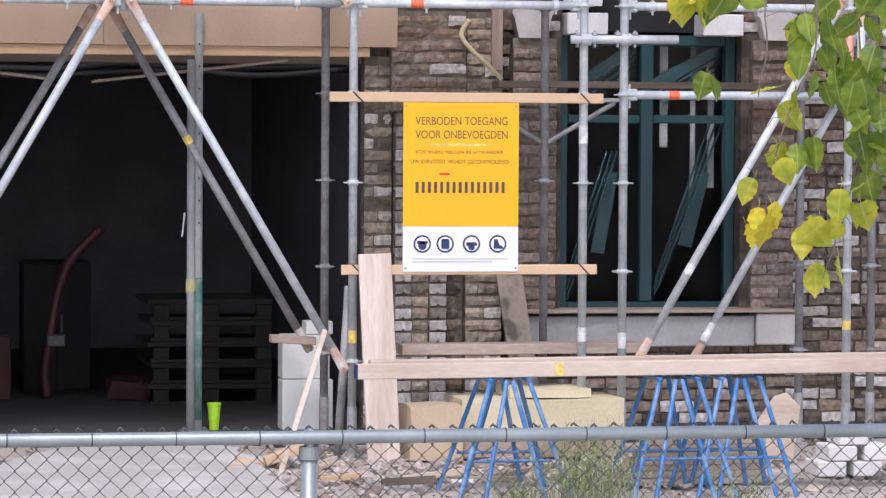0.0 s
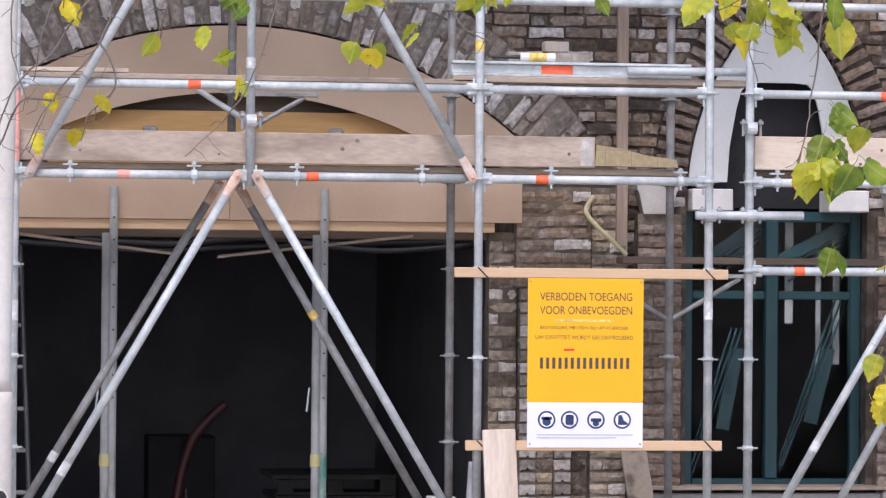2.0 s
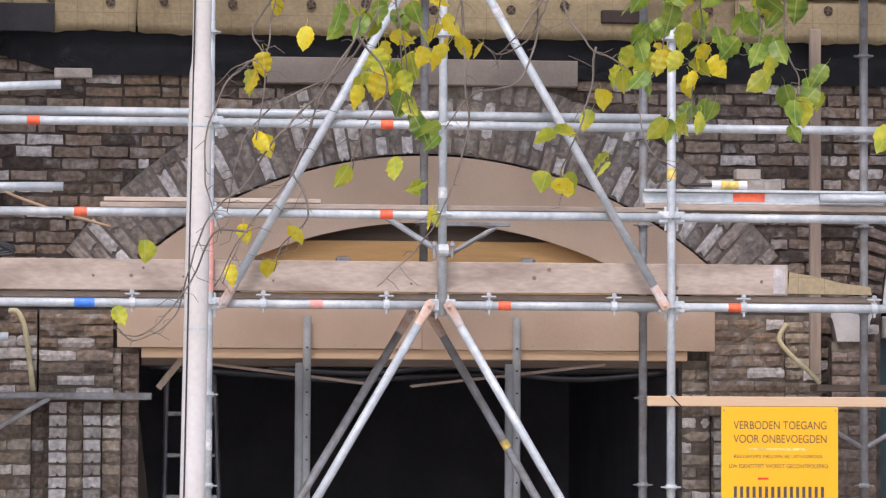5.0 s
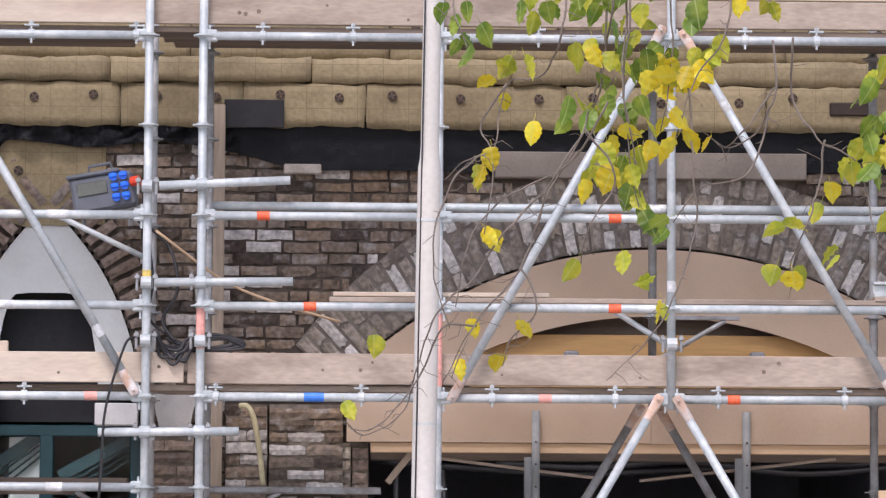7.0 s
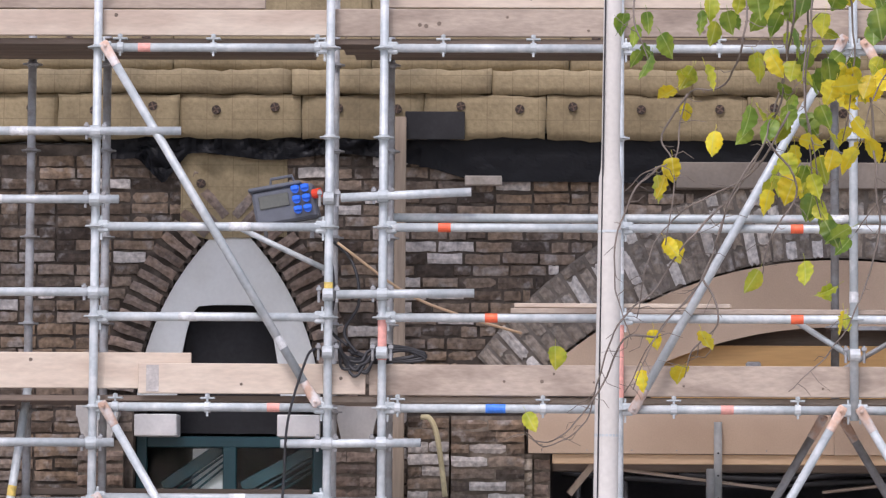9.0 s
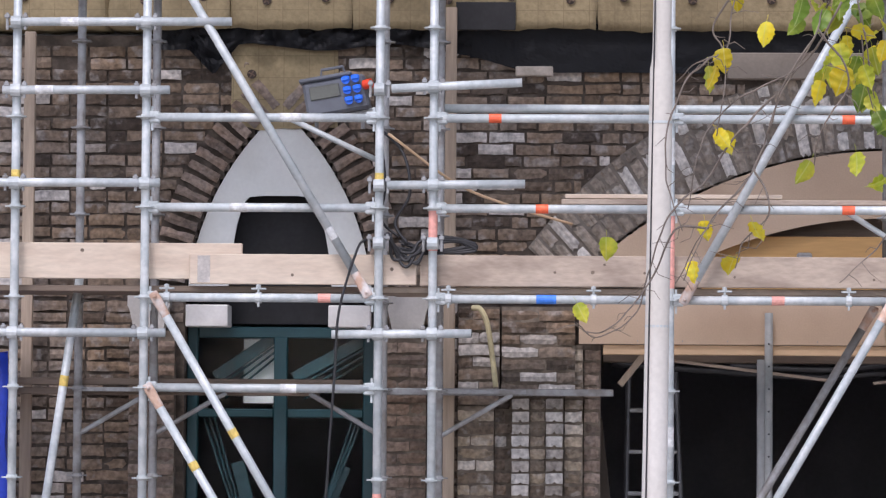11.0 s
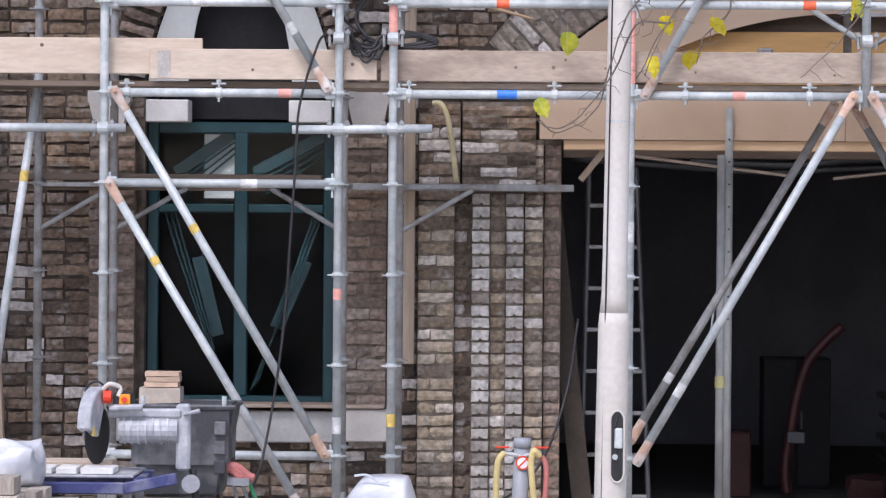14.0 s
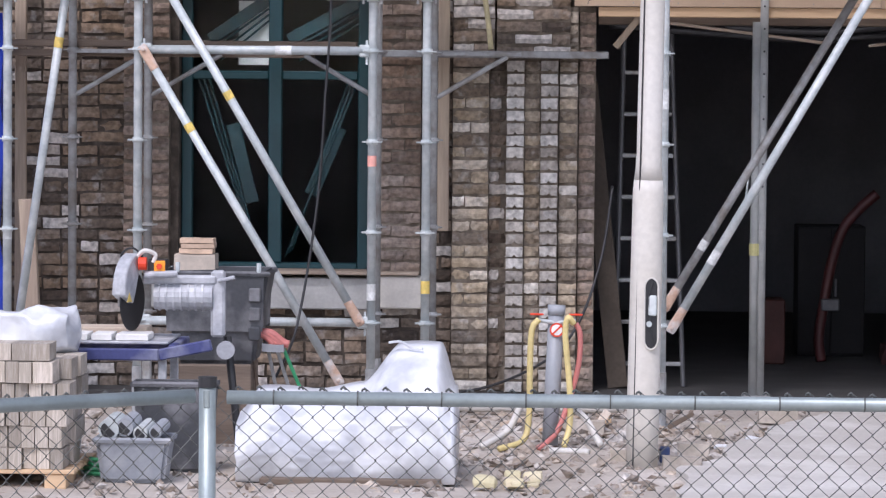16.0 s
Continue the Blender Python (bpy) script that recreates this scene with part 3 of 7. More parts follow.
# ---- scaffold ----
R_TUBE = 0.0242
LEVELS = [0.556 + 0.5 * i for i in range(11)]
rosette_bm = bm_new()
add_tube(rosette_bm, (0, 0, -0.004), (0, 0, 0.004), 0.058, 10)
add_tube(rosette_bm, (0, 0, -0.014), (0, 0, 0.014), 0.031, 12)
ROSETTE = finish("rosette", rosette_bm, STEEL, False)
ROSETTE_DULL = ROSETTE.copy()
ROSETTE_DULL.materials[0] = STEEL_DULL


def standard(x, y, z0, z1, mat=STEEL, foot=True, levels=LEVELS, seed=0, bands=()):
    """An upright with its rosettes and base jack."""
    s = thing("scaffold_standard", "galvanised steel scaffold upright with rosette discs" if mat is STEEL else "dull grey steel scaffold upright with rosette discs", "scaffold tube", (x, y, z0), "scaffold standards")
    part("upright_tube", tube((x, y, z0 + (0.16 if foot else 0)), (x, y, z1), R_TUBE, 14), mat, s, smooth=True)
    for z in levels:
        if z0 + 0.15 < z < z1 - 0.02:
            ob = new("rosette", ROSETTE if mat is STEEL else ROSETTE_DULL)
            ob.parent = s
            ob.matrix_parent_inverse = s.matrix_world.inverted()
            ob.location = (x, y, z)
    if foot:
        j = bm_new()
        add_tube(j, (x, y, z0 + 0.006), (x, y, z0 + 0.3), 0.0285, 12)
        add_box(j, (x - 0.075, y - 0.075, z0 - 0.01), (x + 0.075, y + 0.075, z0 + 0.008), 0.002)
        part("base_jack", j, STEEL_DULL, s)
    for z, m, h in bands:
        part("paint_band", tube((x, y, z), (x, y, z + h), R_TUBE + 0.0012, 14), m, s)
    return s


def tube_thing(name, a, b, mat, label, category="scaffold tube", group="", bands=(), heads=True, r=R_TUBE):
    """A ledger or brace: tube, flattened or wedge ends, paint bands given as (share, length, material)."""
    a, b = Vector(a), Vector(b)
    t = thing(name, label, category, tuple(a), group)
    d = (b - a).normalized()
    part("tube", tube(a + d * 0.045 * heads, b - d * 0.045 * heads, r, 14), mat, t, smooth=True)
    if heads:
        for p, s in ((a, 1), (b, -1)):
            h = bm_new()
            m = Matrix.Translation(p + d * s * 0.045) @ d.to_track_quat("X", "Z").to_matrix().to_4x4()
            add_box(h, (-0.032, -0.02, -0.034), (0.032, 0.02, 0.034), 0.008, m)
            add_box(h, (-0.006 - s * 0.012, -0.004, -0.075), (0.006 - s * 0.012, 0.004, 0.06), 0.001, m)
            part("wedge_head", h, mat, t)
    for f, ln, m in bands:
        c = a.lerp(b, f)
        part("paint_band", tube(c - d * ln / 2, c + d * ln / 2, r + 0.0013, 14), m, t)
    return t


def ledger(x0, x1, z, y=0.0, bands=(), mat=STEEL, heads=True):
    return tube_thing("scaffold_ledger", (x0, y, z), (x1, y, z), mat, "horizontal galvanised scaffold ledger between uprights" if mat is STEEL else "dull grey horizontal scaffold ledger behind the front row", "scaffold tube", "scaffold ledgers", bands, heads)


def brace(a, b, mat=STEEL, bands=(), rust=(0, 1)):
    """A diagonal with flattened rusty ends."""
    a, b = Vector(a), Vector(b)
    t = thing("scaffold_brace", "diagonal steel scaffold brace with flattened rusty ends" if mat is STEEL else "dull diagonal scaffold brace with flattened rusty ends", "scaffold tube", tuple(a), "scaffold braces")
    d = (b - a).normalized()
    part("tube", tube(a + d * 0.14, b - d * 0.14, R_TUBE, 14), mat, t, smooth=True)
    for p, s in ((a, 1), (b, -1)):
        e = bm_new()
        ez = d * s
        ey = (Vector((0, 1, 0)) - ez * ez.y).normalized()
        m = Matrix((ey.cross(ez), ey, ez)).transposed().to_4x4()
        m.translation = p + d * s * 0.07
        rings = []
        for zz, fx, fy in ((-0.078, 0.85, 0.25), (-0.066, 1.12, 0.28), (-0.03, 1.16, 0.28), (0.005, 1.12, 0.5), (0.04, 1.05, 0.95), (0.075, 1.04, 1.04)):
            rings.append([e.verts.new((fx * R_TUBE * math.cos(math.pi * q / 7), fy * R_TUBE * math.sin(math.pi * q / 7), zz)) for q in range(14)])
        for ra, rb_ in zip(rings, rings[1:]):
            for q in range(14):
                e.faces.new((ra[q], ra[(q + 1) % 14], rb_[(q + 1) % 14], rb_[q]))
        e.faces.new(rings[0][::-1])
        add_tube(e, (0, -0.02, -0.05), (0, 0.012, -0.05), 0.011, 8)
        bmesh.ops.transform(e, matrix=m, verts=e.verts)
        part("flattened_end", e, RUST, t, "rust-coloured flattened tube end", smooth=True)
    for f, ln, mm in bands:
        c = a.lerp(b, f)
        part("paint_band", tube(c - d * ln / 2, c + d * ln / 2, R_TUBE + 0.0013, 14), mm, t)
    return t


def board(x0, x1, z0, z1, y=0.045, mat=WOOD, name="toe_board", label="weathered wooden scaffold toe board set on edge", tilt=0.0, th=0.03, strap=None):
    m = Matrix.Translation((x0, y, z0)) @ Matrix.Rotation(-tilt, 4, "Y")
    bm = bm_new()
    add_box(bm, (0, 0, 0), (x1 - x0, th, z1 - z0), 0.004, m)
    b = thing(name, label, "board", (x0, y, z0), "scaffold boards")
    part("plank", bm, mat, b)
    for s in (strap or ()):
        part("end_strap", box((s - 0.035, -0.003, 0.01), (s + 0.035, -0.0005, z1 - z0 - 0.01), 0.0005, m), STRAP, b, "dull pressed metal end strap")
    rnd = random.Random(int(x0 * 100))
    for k in range(int((x1 - x0) / 0.45)):
        q = rnd.uniform(0.1, x1 - x0 - 0.1)
        h = rnd.uniform(0.2, 0.8) * (z1 - z0)
        kn = tube((q, -0.0012, h), (q, 0.001, h), rnd.uniform(0.006, 0.013), 8)
        bmesh.ops.transform(kn, matrix=m, verts=kn.verts)
        part("knot", kn, WOOD_DARK, b, "dark knot in the wood")
    return b


def coupler(x, y, z, mat=STEEL):
    """A toe board clip or tube coupler."""
    c = thing("coupler", "small galvanised scaffold clip clamped on a tube", "coupler", (x, y, z), "scaffold couplers")
    bm = bm_new()
    add_tube(bm, (x - 0.016, y, z), (x + 0.016, y, z), 0.031, 12)
    part("clamp_ring", bm, mat, c)
    part("clip_plate", box((x - 0.04, y - 0.02, z + 0.045), (x + 0.04, y + 0.03, z + 0.055), 0.002), mat, c)
    b2 = bm_new()
    add_tube(b2, (x, y - 0.012, z - 0.05), (x, y - 0.012, z + 0.075), 0.0065, 8)
    add_tube(b2, (x, y - 0.012, z + 0.055), (x, y - 0.012, z + 0.072), 0.014, 6)
    part("bolt", b2, mat, c)
    return c


def swivel(x, y, z):
    c = thing("tube_coupler", "galvanised right-angle coupler joining two tubes", "coupler", (x, y, z), "scaffold couplers")
    bm = bm_new()
    add_tube(bm, (x - 0.028, y - 0.045, z), (x + 0.028, y - 0.045, z), 0.034, 12)
    part("clamp_ring", bm, STEEL, c)
    bm = bm_new()
    add_tube(bm, (x, y, z - 0.03), (x, y, z + 0.03), 0.034, 12)
    part("clamp_ring", bm, STEEL, c)
    for sx in (-0.05, 0.05):
        bm = bm_new()
        add_tube(bm, (x + sx, y - 0.05, z - 0.045), (x + sx, y - 0.05, z + 0.05), 0.008, 8)
        add_box(bm, (x + sx - 0.014, y - 0.066, z + 0.02), (x + sx + 0.014, y - 0.034, z + 0.04), 0.003)
        part("bolt", bm, STEEL_DULL, c)
    return c


# uprights of the front row
XS = {"J": -3.63, "I": -2.905, "H": -1.607, "G": -1.308, "S": 0.0, "N": 1.29, "A": 2.572, "B": 3.887, "C": 4.12, "E": 5.444, "F": 6.8}
for k, bands in (("J", ((3.21, TAPE_YELLOW, 0.05), (1.0, TAPE_WHITE, 0.06))), ("I", ()), ("H", ((3.20, TAPE_YELLOW, 0.05), (1.42, TAPE_PINK, 0.06), (0.68, TAPE_WHITE, 0.09))), ("G", ((0.72, TAPE_YELLOW, 0.07), (2.82, TAPE_PINK, 0.25))),
                 ("S", ((1.75, TAPE_WHITE, 0.11), (2.62, TAPE_PINK, 0.4), (3.3, TAPE_WHITE, 0.15))), ("A", ((0.66, TAPE_YELLOW, 0.07), (3.27, TAPE_YELLOW, 0.06))), ("B", ((1.78, TAPE_WHITE, 0.1), (0.66, TAPE_WHITE, 0.08))), ("C", ((0.62, TAPE_WHITE, 0.09),)), ("E", ((0.72, TAPE_YELLOW, 0.05), (2.25, TAPE_PINK, 0.3))), ("F", ())):
    standard(XS[k], 0.0, 0.0, 5.6, bands=bands)
standard(XS["N"], 0.0, 2.50, 5.6, foot=False, bands=((3.15, TAPE_WHITE, 0.06),))
# the rear row, in the duller, darker steel
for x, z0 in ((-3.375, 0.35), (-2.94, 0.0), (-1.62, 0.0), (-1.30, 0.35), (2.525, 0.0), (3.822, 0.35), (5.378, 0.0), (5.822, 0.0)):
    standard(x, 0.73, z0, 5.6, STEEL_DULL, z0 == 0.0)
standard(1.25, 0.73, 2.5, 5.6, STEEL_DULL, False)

# ledgers
RD, PK = (0.10, TAPE_RED), (0.10, TAPE_PINK)
ledger(XS["G"], XS["S"], 2.556, -0.0, ((0.48, 0.11, TAPE_BLUE),))
ledger(XS["S"], XS["N"], 2.556, 0.0, ((0.46, 0.07, TAPE_PINK),))
ledger(XS["N"], XS["A"], 2.556, 0.0, ((0.27, 0.07, TAPE_RED),))
ledger(XS["A"], XS["B"], 2.556, 0.0, ((0.27, 0.07, TAPE_RED),))
ledger(XS["C"], XS["E"], 2.556, 0.0, ((0.21, 0.07, TAPE_RED),))
ledger(XS["E"], XS["F"], 2.42)
ledger(XS["I"], XS["H"], 2.556, 0.0, ((0.77, 0.07, TAPE_PINK),))
ledger(XS["I"], XS["H"], 2.056, 0.0, ((0.62, 0.09, TAPE_WHITE),))
ledger(XS["I"], XS["H"], 3.056, 0.0, ((0.4, 0.10, TAPE_WHITE),))
ledger(XS["I"], XS["H"], 3.556, 0.0, ((0.62, 0.12, TAPE_WHITE),))
ledger(XS["I"], XS["H"], 0.556)
ledger(XS["G"], XS["S"], 3.056, 0.0, ((0.46, 0.07, TAPE_RED),))
ledger(XS["S"], XS["A"], 3.056, 0.0, ((0.38, 0.07, TAPE_RED),))
ledger(XS["A"], XS["B"], 3.056)
ledger(XS["C"], XS["E"], 3.056, 0.0, ((0.6, 0.07, TAPE_RED),))
ledger(XS["G"], XS["S"], 3.556, 0.0, ((0.26, 0.07, TAPE_RED),))
ledger(XS["S"], XS["A"], 3.556, 0.0, ((0.38, 0.07, TAPE_RED),))
ledger(-1.25, 2.52, 3.615, 0.055, ((0.65, 0.12, TAPE_WHITE),), heads=False)
ledger(XS["A"], XS["B"], 3.556)
ledger(XS["C"], XS["E"], 3.556)
ledger(XS["C"], XS["E"], 2.056, 0.0, ((0.22, 0.06, TAPE_RED),))
for a, b in (("I", "H"), ("G", "S"), ("S", "N"), ("N", "A"), ("A", "B"), ("C", "E"), ("E", "F")):
    ledger(XS[a], XS[b], 4.556, 0.0, ((0.2, 0.07, TAPE_PINK),) if a == "I" else ())
for z, x0, x1, r in ((4.08, XS["J"], -2.43, 0.0), (3.70, -3.70, -2.77, 0.0), (3.185, -4.4, -2.82, 0.0), (2.355, -4.4, -2.78, 0.0)):
    tube_thing("scaffold_tube", (x0, -0.052, z), (x1, -0.052, z + 0.003), STEEL, "loose galvanised scaffold tube clamped across the uprights", "scaffold tube", "scaffold tubes", ((0.25, 0.1, TAPE_WHITE),), False)
    swivel(XS["I"], 0, z)
    swivel(XS["J"], 0, z)
# open tube ends clamped across the uprights
for x0, x1, z0, z1 in ((-1.54, -0.82, 3.715, 3.75), (-1.56, -0.80, 3.18, 3.19), (-1.86, -1.09, 2.355, 2.365), (3.80, 4.42, 2.365, 2.37)):
    t = tube_thing("tube_stub", (x0, -0.05, z0), (x1, -0.05, z1), STEEL, "short open scaffold tube clamped across two uprights", "scaffold tube", "short tubes", (), False)
    part("tube_bore", tube((x1, -0.05, z1), (x1 + 0.0015, -0.05, z1), 0.018, 12), RUBBER, t, "dark open tube bore")
    for x in ((XS["H"], XS["G"]) if x0 < 0 else (XS["B"], XS["C"])):
        swivel(x, 0, z0 + (z1 - z0) * (x - x0) / (x1 - x0))

# braces
brace((0.045, -0.045, 0.53), (1.225, -0.045, 2.57), bands=((0.2, 0.08, TAPE_WHITE),))
brace((2.525, -0.045, 0.51), (1.315, -0.045, 2.565))
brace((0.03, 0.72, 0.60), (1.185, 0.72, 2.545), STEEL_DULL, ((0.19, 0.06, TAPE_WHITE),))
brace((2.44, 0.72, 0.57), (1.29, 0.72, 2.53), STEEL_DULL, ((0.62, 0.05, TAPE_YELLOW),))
brace((0.07, -0.045, 2.54), (1.24, -0.045, 4.62))
brace((2.54, -0.045, 2.545), (1.345, -0.045, 4.60), bands=((0.8, 0.08, TAPE_WHITE),))
brace((-2.87, -0.045, 4.575), (-1.66, -0.045, 2.57), bands=((0.83, 0.07, TAPE_WHITE),))
brace((-2.85, -0.045, 2.575), (-1.66, -0.045, 0.55), bands=((0.38, 0.05, TAPE_YELLOW),))
brace((-2.88, -0.045, 2.07), (-1.77, -0.045, 0.22), bands=((0.24, 0.05, TAPE_YELLOW),))
brace((4.20, -0.045, 0.55), (5.40, -0.045, 2.62), bands=((0.25, 0.06, TAPE_WHITE),))
brace((4.70, 0.685, 0.47), (5.80, 0.685, 2.40), bands=((0.1, 0.12, TAPE_WHITE),))
brace((5.49, -0.045, 2.6), (5.52, -0.045, 1.95), bands=())
tube_thing("raking_shore", (-3.64, 0.35, 0.40), (-3.31, 0.35, 2.72), STEEL, "grey steel raking tube leaning beside the wall", "scaffold tube", "", ((0.73, 0.06, TAPE_YELLOW),), False)

# boards on edge and flat
board(-1.38, 3.24, 2.628, 2.80, mat=WOOD, strap=(4.57,))
board(-2.66, -1.40, 2.632, 2.80, y=0.035, mat=WOOD_PALE, strap=(0.08,))
board(-4.5, -2.37, 2.66, 2.86, y=0.07, mat=WOOD_PALE, label="pale new scaffold toe board set on edge")
board(4.16, 6.4, 2.63, 2.82, mat=WOOD_PALE, label="pale new scaffold toe board set on edge")
board(-4.5, -1.60, 4.63, 4.775, mat=WOOD_PALE, y=0.04)
board(-1.64, 3.4, 4.63, 4.785, mat=WOOD, y=0.06)
board(-4.5, -1.98, 4.79, 4.96, mat=WOOD, y=0.10)
board(-1.3, 5.0, 4.80, 4.97, mat=WOOD_PALE, y=0.12, label="pale scaffold board set on edge above the deck")
for x0, x1, z, y0, mt in ((-4.5, -1.7, 2.59, 0.1, WOOD_DARK), (-1.65, 2.5, 2.59, 0.1, WOOD), (2.51, 3.75, 2.59, 0.1, WOOD), (4.16, 6.5, 2.59, 0.1, WOOD_DARK), (-4.5, -1.65, 4.585, 0.08, WOOD_DARK), (-1.6, 1.4, 4.585, 0.08, WOOD_DARK), (1.41, 5.0, 4.585, 0.08, WOOD_DARK)):
    for k in range(3):
        tagged(part("deck_plank", box((x0 + 0.05 * k, y0 + 0.215 * k, z), (x1 - 0.04 * k, y0 + 0.215 * k + 0.205, z + 0.034), 0.004), mt), "weathered wooden scaffold deck plank", "plank", "deck planks")
for x0, x1, z, y0, mt in ((-4.4, -1.75, 2.075, 0.76, WOOD_DARK), (-4.3, -2.0, 2.02, 0.78, WOOD_DARK), (3.55, 5.9, 2.10, 0.76, WOOD_DARK), (-1.7, -0.3, 2.03, 0.8, STEEL_DULL)):
    tagged(part("console_plank", box((x0, y0, z), (x1, y0 + 0.2, z + 0.04), 0.004), mt), "old dark plank on the wall-side consoles", "plank", "console planks")
tagged(part("flat_plank", box((-0.6, 0.05, 3.085), (2.55, 0.25, 3.115), 0.004), WOOD), "long weathered plank lying on the upper ledger", "plank", "flat planks")
tagged(part("flat_plank", box((2.43, 0.05, 3.10), (4.12, 0.25, 3.135), 0.004), WOOD), "weathered plank lying on the upper ledger", "plank", "flat planks")
tagged(part("split_plank", box((-0.58, 0.08, 3.12), (0.62, 0.14, 3.145), 0.004), WOOD_PALE), "split pale batten lying on a plank", "batten")
tagged(part("torn_insulation", prism([(3.24, 2.64), (3.72, 2.635), (3.71, 2.68), (3.55, 2.70), (3.38, 2.74), (3.25, 2.76)], 0.05, 0.14), INSULATION), "torn yellow strip of mineral wool on the deck", "insulation")

# clips along the second lift
for x in (-1.22, -0.42, 0.30, 0.98, 1.55, 2.25, 2.98, 3.72, 4.28, 4.9, -2.78, -2.27):
    coupler(x, 0.0, 2.556)
for x in (-2.78, -2.26, -1.68, -0.98, -0.48, 0.55, 1.7, 2.1):
    coupler(x, 0.0, 4.556)
for x in (XS["H"], XS["N"], XS["C"], XS["G"]):
    swivel(x, 0.0, 2.86)


# consoles of the rear row, each a bracket with a strut
def console(x, side, z):
    c = thing("console_bracket", "grey steel console bracket with a diagonal strut", "bracket", (x, 0.73, z), "console brackets")
    part("arm", box((x, 0.71, z - 0.012), (x + side * 0.5, 0.75, z + 0.012), 0.002) if side > 0 else box((x + side * 0.5, 0.71, z - 0.012), (x, 0.75, z + 0.012), 0.002), STEEL_DULL, c)
    d = bm_new()
    m_a, m_b = Vector((x + side * 0.02, 0.73, z - 0.25)), Vector((x + side * 0.42, 0.73, z - 0.015))
    add_tube(d, m_a, m_b, 0.014, 8)
    part("strut", d, STEEL_DULL, c)


for x, side, z in ((-1.30, 1, 2.05), (-1.62, -1, 2.05), (-2.94, 1, 2.05), (-3.375, 1, 2.05), (3.822, 1, 2.03), (3.822, -1, 2.03), (1.25, 1, 3.05)):
    console(x, side, z)
tube_thing("strut_tube", (-2.15, 0.2, 3.58), (-1.62, 0.2, 3.33), STEEL, "short diagonal steel strut under the power box", "scaffold tube", "", (), False, 0.016)
tube_thing("strut_tube", (0.98, 0.1, 3.05), (1.27, 0.03, 2.86), STEEL, "short diagonal steel strut under the ledger", "scaffold tube", "", (), False, 0.016)


# ---- props under the shuttering ----
PROP_GREY = material("grey_prop_steel", (0.40, 0.41, 0.40), 0.6, 0.1, 0.25, 5, 40, 0.2, 0.1, second=(0.30, 0.32, 0.31))


def prop(x, label, z1=2.52):
    p = thing("shoring_prop", label, "prop", (x, 1.0, 0.08), "shoring props")
    part("outer_tube", tube((x - 0.02, 1.0, 0.085), (x - 0.02, 1.0, 2.25), 0.026, 14), PROP_GREY, p, smooth=True)
    part("inner_tube", tube((x + 0.022, 1.0, 0.085), (x + 0.022, 1.0, z1), 0.024, 14), PROP_GREY, p, smooth=True)
    part("collar", tube((x - 0.02, 1.0, 0.90), (x - 0.02, 1.0, 0.97), 0.031, 14), material("dull_yellow_paint", (0.46, 0.43, 0.20), 0.7), p, "dull yellow-painted collar")
    part("foot_plate", box((x - 0.08, 0.93, 0.078), (x + 0.08, 1.07, 0.088), 0.002), STEEL_DULL, p)
    for k in range(9):
        part("pin_hole", tube((x + 0.022, 0.972, 1.3 + 0.13 * k), (x + 0.022, 0.978, 1.3 + 0.13 * k), 0.006, 8), RUBBER, p, "dark pin hole")
    part("pin", tube((x - 0.075, 0.985, 1.22), (x - 0.06, 0.985, 1.36), 0.006, 8), STEEL, p)


prop(0.575, "grey telescopic steel shoring prop under the shuttering")
prop(1.80, "grey-green telescopic steel shoring prop under the shuttering")
part("green_paint", tube((1.822, 1.0, 0.15), (1.822, 1.0, 0.98), 0.0248, 14), material("worn_green_paint", (0.05, 0.16, 0.13), 0.6, 0, 0.4, 9, 40, 0.2, second=(0.20, 0.26, 0.23)), bpy.data.objects["shoring_prop.001"], "worn green paint on the inner tube", smooth=True)

# battens on the wall
for x, z0, z1 in ((-3.73, 0.1, 4.15), (-1.255, 1.02, 4.30), (3.605, 2.2, 4.25)):
    tagged(part("wall_batten", box((x - 0.033, 1.06, z0), (x + 0.033, 1.10, z1), 0.004), WOOD_UP), "long upright timber batten used as a bricklaying guide", "batten", "bricklaying battens")
tagged(part("stone_lintel", box((0.36, 1.165, 3.895), (2.20, 1.262, 4.05), 0.006), material("brown_grey_slab", (0.25, 0.215, 0.18), 0.9, 0, 0.2, 3, 50, 0.2)), "long grey-beige stone slab above the arch crown", "stone slab")


# ---- warning sign on two battens ----
def lettering(parent, text, x0, x1, z0, height, y, mat, label):
    """Raised lettering, fitted between x0 and x1 on the base line z0."""
    cu = bpy.data.curves.new("lettering", "FONT")
    cu.body = text
    cu.size = 1.0
    ob = new("lettering_curve", cu)
    bpy.context.view_layer.update()
    me = bpy.data.meshes.new_from_object(ob.evaluated_get(bpy.context.evaluated_depsgraph_get()))
    bpy.data.objects.remove(ob)
    co = np.array([v.co[:] for v in me.vertices])
    lo, hi = co.min(0), co.max(0)
    for v in me.vertices:
        v.co = (x0 + (v.co.x - lo[0]) / (hi[0] - lo[0]) * (x1 - x0), y, z0 + (v.co.y - lo[1]) / (hi[1] - lo[1]) * height)
    me.materials.clear()
    me.materials.append(mat)
    for p in me.polygons:
        p.material_index = 0
    t = new("lettering", me)
    t.parent = parent
    t.matrix_parent_inverse = parent.matrix_world.inverted()
    return tagged(t, label)


